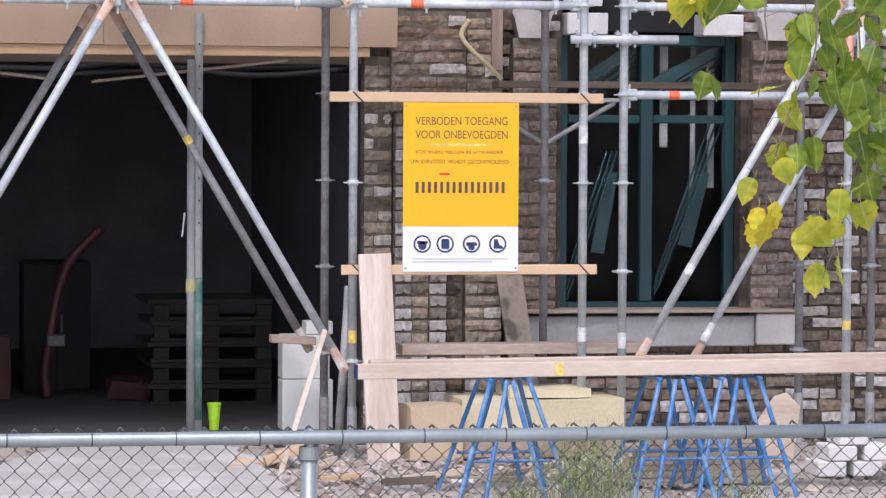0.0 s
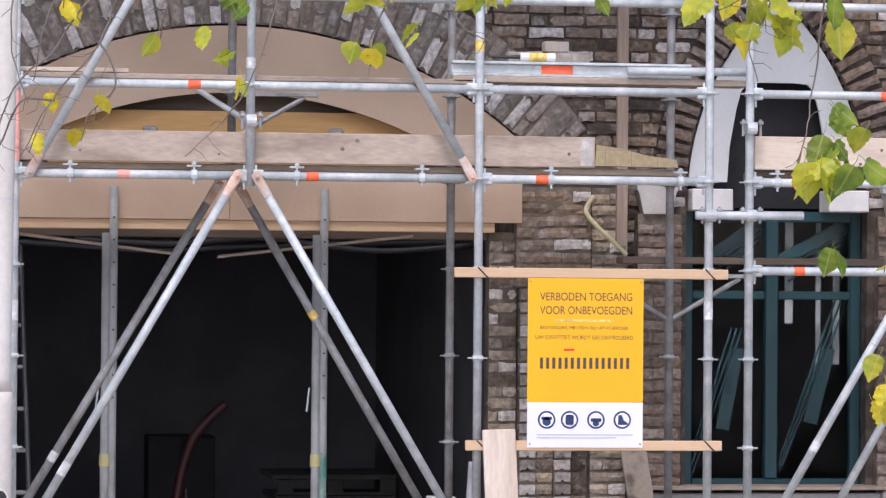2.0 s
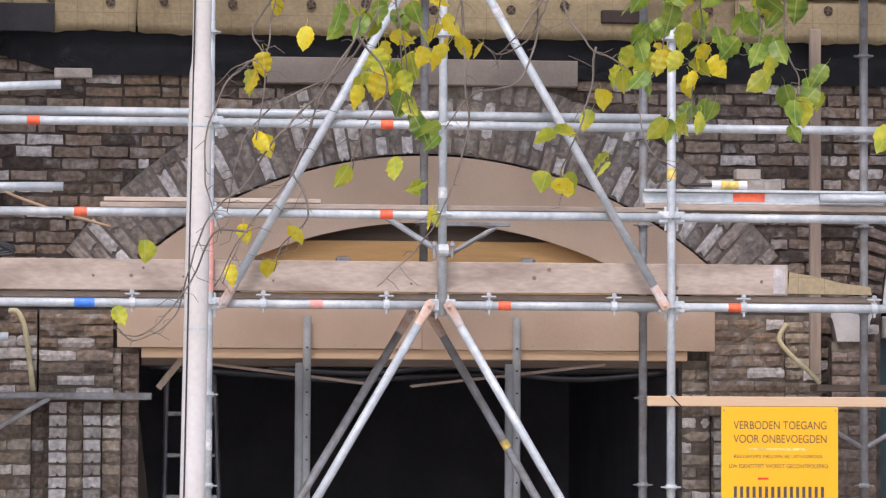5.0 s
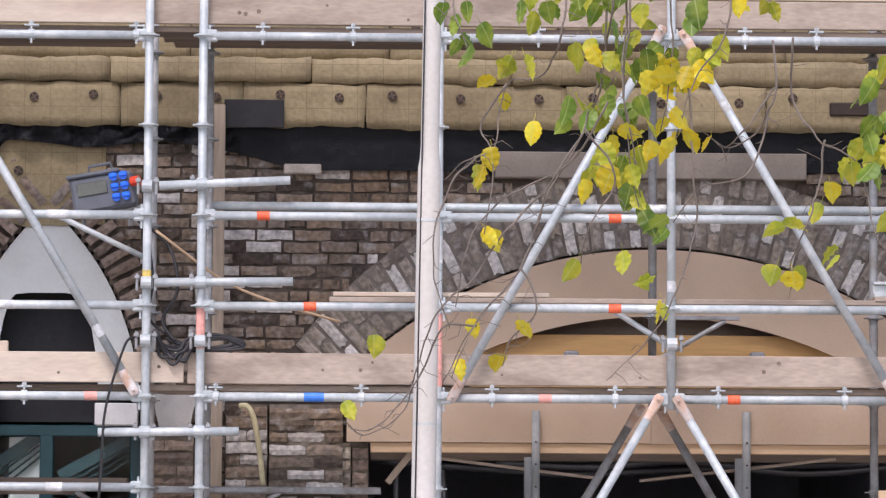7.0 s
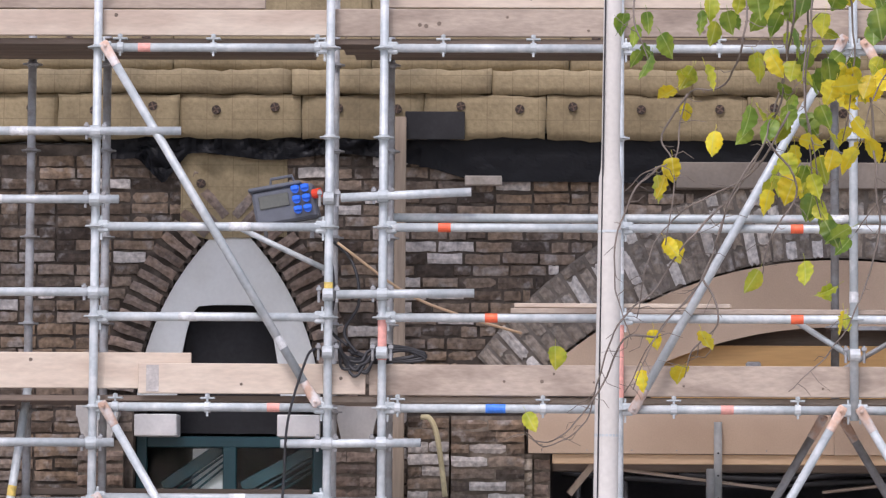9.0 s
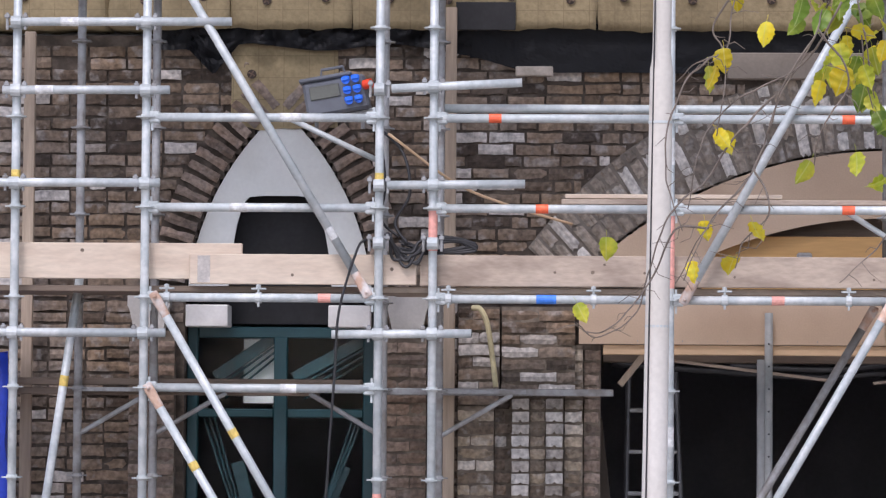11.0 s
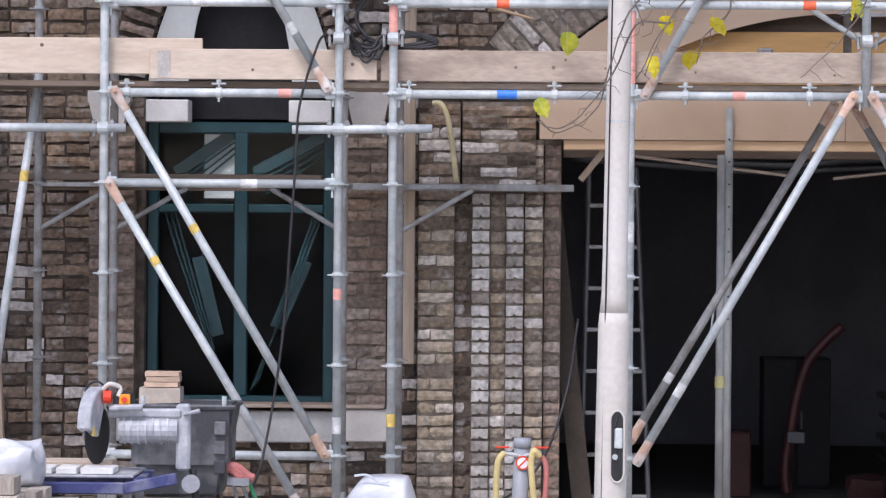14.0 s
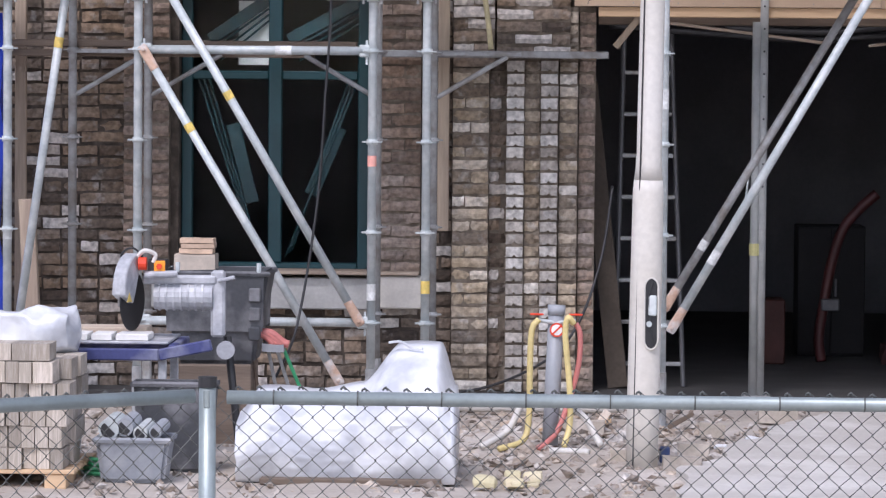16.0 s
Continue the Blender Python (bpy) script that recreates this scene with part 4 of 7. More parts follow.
sign = thing("warning_sign", "yellow and white plastic safety sign tied to the scaffold", "sign", (3.17, -0.06, 1.06))
YS = -0.0635
part("sign_panel", box((2.845, -0.0625, 1.313), (3.502, -0.0575, 2.005), 0.0005), SIGN_YELLOW, sign, "bright yellow upper panel")
part("sign_panel", box((2.845, -0.0625, 1.06), (3.502, -0.0575, 1.312), 0.0005), SIGN_WHITE, sign, "white lower panel")
lettering(sign, "VERBODEN TOEGANG", 2.913, 3.437, 1.880, 0.045, YS, INK, "dark capital lettering")
lettering(sign, "VOOR ONBEVOEGDEN", 2.913, 3.437, 1.804, 0.045, YS, INK, "dark capital lettering")
lettering(sign, "BEZOEKERS MELDEN BIJ UITVOERDER", 2.915, 3.415, 1.715, 0.022, YS, INK, "small dark capital lettering")
lettering(sign, "UW IDENTITEIT WORDT GECONTROLEERD", 2.888, 3.445, 1.664, 0.022, YS, INK, "small dark capital lettering")
part("rule", box((3.0, -0.064, 1.762), (3.33, -0.0626, 1.776), 0), TAPE_YELLOW, sign, "pale rule under the heading")
# the firm's mark as plain bars
for k in range(15):
    x = 2.915 + 0.035 * k
    part("mark_bar", box((x, -0.0645, 1.50), (x + 0.017, -0.0627, 1.562), 0), INK, sign)
part("mark_bar", box((3.05, -0.0645, 1.60), (3.11, -0.0627, 1.612), 0), INK_RED, sign, "red bar of the mark")
for k, x in enumerate((2.955, 3.085, 3.235, 3.385)):
    part("pictogram", tube((x, -0.0642, 1.215), (x, -0.0626, 1.215), 0.050, 24), INK_BLUE, sign, "round dark blue pictogram")
    part("pictogram_face", tube((x, -0.0652, 1.215), (x, -0.0641, 1.215), 0.040, 20), SIGN_WHITE, sign, "white pictogram ground")
    s = bm_new()
    if k == 0:
        add_tube(s, (x, -0.066, 1.205), (x, -0.0651, 1.205), 0.024, 14)
        add_box(s, (x - 0.03, -0.066, 1.215), (x + 0.03, -0.0651, 1.232))
    elif k == 1:
        add_box(s, (x - 0.022, -0.066, 1.188), (x + 0.022, -0.0651, 1.243), 0.006)
    elif k == 2:
        add_box(s, (x - 0.030, -0.066, 1.205), (x + 0.030, -0.0651, 1.224), 0.004)
        add_tube(s, (x, -0.066, 1.196), (x, -0.0651, 1.196), 0.018, 12)
    else:
        add_prism(s, [(x - 0.022, 1.242), (x - 0.002, 1.242), (x + 0.008, 1.212), (x + 0.032, 1.198), (x + 0.03, 1.188), (x - 0.024, 1.188)], -0.066, -0.0651)
    part("pictogram_shape", s, INK_BLUE, sign, "dark blue pictogram shape")
for z in (1.128, 1.112):
    part("print_line", box((2.90, -0.064, z), (3.445 - (1.128 - z) * 6, -0.0626, z + 0.007), 0), INK_PALE, sign, "unreadable pale print line")
for x in (2.86, 3.487):
    for z in (1.08, 1.985):
        part("screw", tube((x, -0.066, z), (x, -0.062, z), 0.006, 8), STEEL_DULL, sign)
for x0, x1, z, dz in ((2.43, 3.99, 2.005, 0.008), (2.50, 3.96, 1.042, -0.004)):
    b = thing("sign_batten", "fresh pale wooden batten tied across two uprights", "batten", (x0, -0.04, z), "sign battens")
    part("lath", box((x0, -0.056, z), (x1, -0.027, z + 0.056), 0.004), WOOD_NEW, b)
    for x in (XS["A"] + 0.02, XS["B"]):
        q = bm_new()
        add_tube(q, (x - 0.03, -0.058, z + 0.058), (x + 0.03, -0.058, z - 0.004), 0.004, 6)
        part("tie_wire", q, RUBBER, b, "black twisted tie")


# ---- lamp post in front of the scaffold ----
post = thing("lamp_post", "off-white painted steel lamp post with an open service hatch", "lamp post", (-0.145, -2.1, 0))
bm = bm_new()
PX = lambda z: -0.145 + 0.0125 * z
prof = [(-0.05, 0.080), (0.3, 0.080), (0.9, 0.0785), (1.36, 0.076), (1.42, 0.071), (1.50, 0.064), (1.55, 0.062), (2.4, 0.060), (3.62, 0.057), (3.66, 0.049), (3.72, 0.046), (5.2, 0.044), (7.5, 0.040)]
add_sweep(bm, [(PX(z), -2.1, z) for z, _ in prof[4:]], [r for _, r in prof[4:]], 20)
part("shaft", bm, POST_PAINT, post, smooth=True)
bm = bm_new()
add_sweep(bm, [(PX(z), -2.1, z) for z, _ in prof[:5]], [r for _, r in prof[:5]], 20)
part("base_sleeve", bm, material("cream_weathered_paint", (0.60, 0.565, 0.505), 0.8, 0, 0.18, 1.5, 30, 0.15, second=(0.67, 0.64, 0.59)), post, "cream weathered lower sleeve", smooth=True)
q = bm_new()
oval = [(-0.108 + 0.034 * math.cos(a), 0.77 + (0.125 * (1 if math.sin(a) > 0 else -1) + 0.05 * math.sin(a))) for a in [2 * math.pi * (i + 0.5) / 20 for i in range(20)]]
add_prism(q, oval, -2.182, -2.165)
part("hatch_opening", q, RUBBER, post, "dark oval service hatch opening")
q = bm_new()
add_sweep(q, [(x, -2.182, z) for x, z in oval + oval[:1]], 0.005, 6)
part("hatch_rim", q, POST_PAINT, post, "pale rim of the hatch")
part("terminal_block", box((-0.122, -2.196, 0.76), (-0.082, -2.17, 0.86), 0.006), STEEL, post, "grey terminal block in the hatch")
part("terminal_bolt", tube((-0.118, -2.2, 0.72), (-0.118, -2.17, 0.72), 0.014, 10), STEEL, post)
q = bm_new()
add_sweep(q, curve_points([(-0.10, -2.185, 0.93), (-0.118, -2.19, 0.85), (-0.108, -2.19, 0.70), (-0.095, -2.188, 0.62)], 6), 0.004, 6)
part("hatch_wire", q, RUBBER, post)
q = bm_new()
add_sweep(q, [(PX(z) - 0.045 * (1 - 0.04 * z), -2.1 - 0.066 + 0.007 * min(z, 3.5), z) for z in (0.0, 0.6, 1.35, 1.6, 2.4, 3.3, 4.5, 6.0)], 0.004, 6)
part("post_cable", q, RUBBER, post, "thin black cable running up the post")
for z in (2.35, 3.35):
    part("post_strap", tube((PX(z), -2.1, z), (PX(z), -2.1, z + 0.012), 0.0605, 20), STEEL, post)


# ---- chain-link fence ----
FY, FZ = -8.6, 0.935


def rail_run(name, pts, r, parent, mat=FENCE):
    bm = bm_new()
    add_sweep(bm, pts, r, 14)
    return part(name, bm, mat, parent, smooth=True)


fence = thing("chain_link_fence", "galvanised chain-link fence with a grey tubular top rail", "fence", (-1.6, FY, 0))
CORNER = Vector((-1.595, FY, 0))
LEFT_END = CORNER + Vector((-2.6, -1.75, 0))
rail_run("top_rail", [(CORNER.x + 0.06, FY, FZ + 0.0), (1.05, FY, FZ), (4.6, FY, FZ + 0.005)], 0.0215, fence)
ld = (LEFT_END - CORNER).normalized()
rail_run("top_rail", [CORNER + ld * 0.05 + Vector((0, 0, FZ + 0.005)), LEFT_END + Vector((0, 0, FZ - 0.005))], 0.0215, fence)
for px, py in ((CORNER.x, CORNER.y), (1.06, FY + 0.03), (3.9, FY), (LEFT_END.x, LEFT_END.y)):
    p = part("fence_post", tube((px, py, -0.05), (px, py, FZ + 0.045 if px == CORNER.x else FZ - 0.03), 0.026, 16), FENCE, fence, smooth=True)
    part("post_cap", tube((px, py, FZ + 0.03), (px, py, FZ + 0.062), 0.029, 16) if px == CORNER.x else tube((px, py, FZ - 0.07), (px, py, FZ - 0.03), 0.032, 16), RUBBER if px == CORNER.x else FENCE, p, "cap on the fence post")
    part("rail_clamp", box((px - 0.012, py - 0.028, FZ - 0.035), (px + 0.012, py + 0.026, FZ + 0.026), 0.006), FENCE, p)


def mesh_run(origin, direction, length):
    """Zigzag wires, woven, with knuckles along the top."""
    bm = bm_new()
    pitch, top, low = 0.064, FZ + 0.034, 0.42
    half = pitch / 2
    k, n = 0, int(length / half)
    rows = int((top - low) / half)
    for k in range(0, n, 1):
        if k % 2:
            continue
        pts = []
        for j in range(rows + 1):
            u = (k + (j % 2) * 1.0 + (0.08 if j % 2 else -0.08)) * half
            z = top - j * half + 0.002 * math.sin(k * 1.7)
            pts.append(origin + direction * u + Vector((0, 0.026 + (0.004 if j % 2 else -0.003), z)))
        add_sweep(bm, pts, 0.0023, 4)
        add_sweep(bm, [pts[0] + direction * (0.007 * math.cos(q)) + Vector((0, 0, 0.008 * math.sin(q) - 0.012)) for q in [math.pi * w / 6 for w in range(7)]], 0.0034, 5)
    for k in range(1, n, 2):
        pts = []
        for j in range(1, rows + 1):
            u = (k + (0.0 if j % 2 else 1.0) + (0.08 if j % 2 == 0 else -0.08)) * half
            pts.append(origin + direction * u + Vector((0, 0.026 + (0.003 if j % 2 else -0.004), top - j * half)))
        add_sweep(bm, pts, 0.0023, 4)
    ob = part("wire_mesh", bm, WIRE, fence, "woven wire mesh")
    return tagged(ob, kind="stuff")


mesh_run(Vector((CORNER.x + 0.03, FY, 0)), Vector((1, 0, 0)), 6.1)
mesh_run(CORNER + ld * 0.03, ld, 2.2)
for k in range(24):
    x = CORNER.x + 0.2 + 0.255 * k
    part("tie_wire", tube((x, FY, FZ + 0.001), (x + 0.004, FY, FZ + 0.001), 0.0232, 14), WIRE, fence)


# ---- leaning planks, beams and trestles by the sign ----
def plank_between(name, a, b, w, th, mat, label, category="plank", group="", face="y"):
    a, b = Vector(a), Vector(b)
    d = b - a
    if abs(d.z) > abs(d.x):
        mat = {WOOD: WOOD_UP, WOOD_PALE: WOOD_PALE_UP}.get(mat, mat)
    z = d.normalized()
    yv = Vector((0, 1, 0)) - z * z.y
    yv.normalize()
    xv = yv.cross(z)
    m = Matrix((xv, yv, z)).transposed().to_4x4()
    m.translation = a
    return tagged(part(name, box((-w / 2, -th / 2, 0), (w / 2, th / 2, d.length), 0.004, m), mat), label, category, group)


plank_between("leaning_plank", (2.725, -0.18, 0.0), (2.685, -0.06, 1.16), 0.185, 0.03, WOOD_PALE, "pale scaffold plank standing against an upright")
plank_between("leaning_plank", (3.80, 0.85, 0.02), (3.67, 1.02, 1.02), 0.155, 0.03, MOTTLED := material("mortar_stained_plank", (0.34, 0.29, 0.23), 0.9, 0, 0.3, 5, 40, 0.3, second=(0.14, 0.12, 0.10), mix_lo=0.55, mix_hi=0.62), "grey mortar-stained plank leaning against the wall")
plank_between("timber_beam", (2.275, -1.95, 0.6425), (6.1, -1.95, 0.666), 0.075, 0.075, WOOD_PALE, "long pale timber beam lying on blue trestles", "beam", "timber beams")
plank_between("timber_beam", (2.36, -1.86, 0.656), (6.1, -1.86, 0.689), 0.075, 0.075, WOOD_PALE, "long pale timber beam lying on blue trestles", "beam", "timber beams")
plank_between("timber_beam", (2.9, -1.77, 0.65), (6.1, -1.77, 0.685), 0.06, 0.07, WOOD_NEW, "long pale timber beam lying on blue trestles", "beam", "timber beams")
plank_between("flat_plank", (2.86, 0.122, 0.615), (4.28, 0.122, 0.62), 0.06, 0.2, WOOD, "weathered plank lying along the uprights", "plank", "flat planks")
plank_between("wooden_stick", (1.985, -1.2, 0.0), (2.34, -0.5, 0.76), 0.028, 0.028, WOOD_PALE, "thin pale wooden stick leaning on the scaffold", "stick")
plank_between("short_board", (2.20, 0.66, 0.645), (2.46, 0.66, 0.63), 0.045, 0.1, WOOD, "short split board on the brace end", "board")
tube_thing("loose_tube", (2.515, 0.15, 0.02), (2.575, 0.15, 0.97), STEEL_DULL, "dull grey scaffold tube standing loose", "scaffold tube", "", (), False)
part("end_mark", box((2.2725, -1.9885, 0.605), (2.282, -1.912, 0.680), 0.001), INK_BLUE, bpy.data.objects["timber_beam"], "blue-painted beam end")
part("paint_mark", box((3.294, -1.9895, 0.616), (3.337, -1.987, 0.682), 0.0005), TAPE_YELLOW, bpy.data.objects["timber_beam"], "yellow paint mark")


def trestle(cx, y0, spread, label="blue painted steel trestle with splayed legs"):
    t = thing("steel_trestle", label, "trestle", (cx, y0, 0), "steel trestles")
    for s in (-1, 1):
        part("top_bar", box((cx + s * 0.10 - 0.012, y0 - 0.02, 0.588), (cx + s * 0.10 + 0.012, y0 + 0.30, 0.606), 0.003), BLUE_STEEL, t)
    for yy, dy in ((y0, -0.16), (y0 + 0.28, 0.14)):
        for s in (-1, 1):
            for top, foot in ((0.10, 0.10 + spread), (0.015, 0.155)):
                part("leg", tube((cx + s * top, yy, 0.595), (cx + s * foot, yy + dy, 0.0), 0.0125, 8), BLUE_STEEL, t)
        part("cross_brace", tube((cx - 0.2, yy + dy * 0.6, 0.2), (cx + 0.2, yy + dy * 0.6, 0.2), 0.008, 8), BLUE_STEEL, t)


trestle(3.052, -2.02, 0.19)
trestle(3.93, -2.02, 0.17)
trestle(4.26, -2.00, 0.16)


# ---- packs, boards and blocks on the ground ----
def lumpy(lo, hi, seed, amp=0.02, cuts=5, rnd=0.0):
    """A soft block with an uneven skin."""
    bm = bm_new()
    add_box(bm, lo, hi, 0.0)
    bmesh.ops.subdivide_edges(bm, edges=bm.edges[:], cuts=cuts, use_grid_fill=True)
    c = (Vector(lo) + Vector(hi)) / 2
    s = (Vector(hi) - Vector(lo)) / 2
    for v in bm.verts:
        d = v.co - c
        u = Vector((d.x / s.x, d.y / s.y, d.z / s.z))
        if rnd:
            k = max(abs(u.x), abs(u.y), abs(u.z)) / max(u.length, 1e-6)
            u = u * (1 - rnd + rnd * k * 1.15)
        v.co = c + Vector((u.x * s.x, u.y * s.y, u.z * s.z)) + amp * Vector((noise.noise(v.co * 6 + Vector((seed, 0, 0))), noise.noise(v.co * 6 + Vector((0, seed, 0))), noise.noise(v.co * 6 + Vector((0, 0, seed)))))
    return bm


pk = thing("insulation_pack", "two pale yellow mineral wool slabs on a low pallet", "insulation", (3.5, 0.1, 0.0))
part("slab", lumpy((3.17, -0.15, 0.17), (4.10, 0.35, 0.345), 1, 0.012), INSULATION_PALE := material("pale_mineral_wool", (0.62, 0.56, 0.36), 0.95, 0, 0.2, 6, 90, 0.6, second=(0.70, 0.62, 0.44)), pk)
part("slab", lumpy((3.45, -0.1, 0.35), (3.92, 0.3, 0.40), 2, 0.01), INSULATION_PALE, pk)
part("pallet_base", box((3.1, -0.2, 0.02), (4.1, 0.35, 0.16), 0.01), WOOD, pk)
tagged(part("cardboard_box", lumpy((2.86, -0.25, 0.02), (3.16, 0.1, 0.32), 3, 0.012), material("pale_cardboard", (0.56, 0.44, 0.30), 0.85, 0, 0.12, 3, 60, 0.15)), "pale brown cardboard box, dented", "box")
tagged(part("foam_block", box((2.32, 1.0, 0.081), (2.62, 1.2, 0.38), 0.006), PANEL_GREY), "grey aerated concrete block on the floor", "block", "grey blocks")
tagged(part("foam_block", box((2.32, 1.0, 0.384), (2.60, 1.2, 0.64), 0.006), PANEL_GREY), "grey aerated concrete block on another", "block", "grey blocks")
tagged(part("foam_block", box((2.46, 1.01, 0.644), (2.62, 1.19, 0.72), 0.006), PANEL_GREY), "small grey aerated concrete block on a stack", "block", "grey blocks")
rb = random.Random(8)
for k in range(7):
    z, y = 0.018 + 0.0335 * k, -1.42 + rb.uniform(-0.03, 0.03) + 0.012 * k
    plank_between("stacked_board", (3.74 + rb.uniform(-0.03, 0.06) + 0.02 * k, y, z), (4.58 + rb.uniform(-0.05, 0.04), y, z + 0.004), 0.032, 0.17, WOOD_PALE, "fresh timber board on a loose stack", "board", "stacked boards")
for k in range(5):
    x = 4.92 + 0.17 * (k % 2) + 0.03 * k
    tagged(part("pale_block", box((x, -1.2, 0.0 + 0.085 * (k // 2)), (x + 0.16, -0.95, 0.08 + 0.085 * (k // 2)), 0.006), STONE_WHITE), "white building block on a small stack", "block", "white blocks")
tagged(part("board_offcut", prism([(4.70, 0.0), (5.06, 0.0), (5.10, 0.30), (5.02, 0.38), (4.95, 0.36)], -0.25, -0.23), WOOD_PALE), "pale triangular board offcut leaning on the uprights", "board")
for k, (x, z, a) in enumerate(((1.86, 0.02, 0.2), (2.02, 0.03, -0.35), (1.80, 0.0, 0.1))):
    m = Matrix.Translation((x, -0.45 - 0.12 * k, z)) @ Matrix.Rotation(a, 4, "Y")
    tagged(part("wood_offcut", box((0, 0, 0), (0.28 - 0.05 * k, 0.09, 0.05), 0.004, m), WOOD_NEW), "pale timber offcut lying on the ground", "offcut", "timber offcuts")


# ---- grey standpipe with hoses ----
sp = thing("standpipe", "grey plastic standpipe with taps, hoses and a ban sign", "pipe", (-0.59, -1.3, 0))
part("pipe", tube((-0.605, -1.3, -0.05), (-0.575, -1.3, 0.72), 0.041, 18), PIPE := material("grey_plastic_pipe", (0.34, 0.36, 0.39), 0.45, 0, 0.12, 4, 40, 0.05), sp, smooth=True)
part("pipe_cap", tube((-0.575, -1.3, 0.70), (-0.574, -1.3, 0.75), 0.0455, 18), PIPE, sp, smooth=True)
part("ban_sign", tube((-0.572, -1.349, 0.625), (-0.572, -1.341, 0.625), 0.036, 20), INK_RED, sp, "round red and white ban sign")
part("ban_sign_face", tube((-0.572, -1.3505, 0.625), (-0.572, -1.3485, 0.625), 0.028, 20), SIGN_WHITE, sp, "white face of the ban sign")
part("ban_sign_bar", box((-0.004, -0.001, -0.028), (0.004, 0.001, 0.028), 0, Matrix.Translation((-0.572, -1.352, 0.625)) @ Matrix.Rotation(0.8, 4, "Y")), INK_RED, sp)
for s in (-1, 1):
    tp = part("tap", tube((-0.575, -1.33, 0.66), (-0.575 + s * 0.10, -1.34, 0.675), 0.011, 8), STEEL, sp)
    part("tap_handle", box((-0.575 + s * 0.10 - 0.035, -1.36, 0.70), (-0.575 + s * 0.10 + 0.035, -1.345, 0.71), 0.003), INK_RED, tp, "red tap handle")


def hose(name, ctrl, r, mat, label, category="hose", group="", n=8):
    bm = bm_new()
    add_sweep(bm, curve_points(ctrl, n), r, 8)
    return tagged(part(name, bm, mat, smooth=True), label, category, group)


HOSE_Y = material("yellow_hose", (0.66, 0.54, 0.24), 0.5, 0, 0.2, 8, 60, 0.05)
HOSE_R = material("red_hose", (0.55, 0.19, 0.17), 0.5, 0, 0.2, 8, 60, 0.05)
HOSE_W = material("dirty_white_pipe", (0.62, 0.60, 0.56), 0.6, 0, 0.15, 8, 60, 0.1)
HOSE_G = material("green_hose", (0.05, 0.35, 0.16), 0.5, 0, 0.15, 8, 60, 0.05)
hose("yellow_hose", [(-0.665, -1.36, 0.68), (-0.70, -1.37, 0.62), (-0.708, -1.36, 0.40), (-0.71, -1.36, 0.18), (-0.74, -1.4, 0.06), (-0.86, -1.5, 0.025)], 0.016, HOSE_Y, "yellow garden hose hanging from a tap", group="hoses")
hose("yellow_hose", [(-0.485, -1.36, 0.66), (-0.515, -1.38, 0.69), (-0.528, -1.37, 0.60), (-0.505, -1.36, 0.35), (-0.50, -1.36, 0.15), (-0.53, -1.42, 0.03)], 0.016, HOSE_Y, "yellow garden hose hanging from a tap", group="hoses")
hose("red_hose", [(-0.475, -1.34, 0.66), (-0.452, -1.34, 0.60), (-0.458, -1.34, 0.45), (-0.50, -1.34, 0.28), (-0.57, -1.38, 0.10), (-0.66, -1.5, 0.03)], 0.014, HOSE_R, "red hose hanging from a tap", group="hoses")
for c in ([(-0.95, -1.45, 0.03), (-0.82, -1.3, 0.10), (-0.74, -1.25, 0.24), (-0.66, -1.2, 0.25)], [(-0.50, -1.2, 0.22), (-0.42, -1.25, 0.16), (-0.34, -1.4, 0.04)], [(-0.60, -1.6, 0.03), (-0.48, -1.62, 0.03), (-0.40, -1.65, 0.03)]):
    hose("white_pipe", c, 0.018, HOSE_W, "dirty white plastic pipe lying on the rubble", "pipe", "white pipes")
hose("white_pipe", [(-1.3, 0.42, 0.06), (-0.8, 0.42, 0.055), (-0.2, 0.42, 0.06)], 0.028, HOSE_W, "long dirty white pipe along the slab edge", "pipe", "white pipes")
hose("black_cable", [(-1.3, 0.6, 0.10), (-0.95, 0.5, 0.17), (-0.62, 0.4, 0.34), (-0.45, 0.5, 0.55), (-0.33, 0.7, 0.9), (-0.27, 0.8, 1.3)], 0.008, RUBBER, "black cable running from the wall to the ladder", "cable")


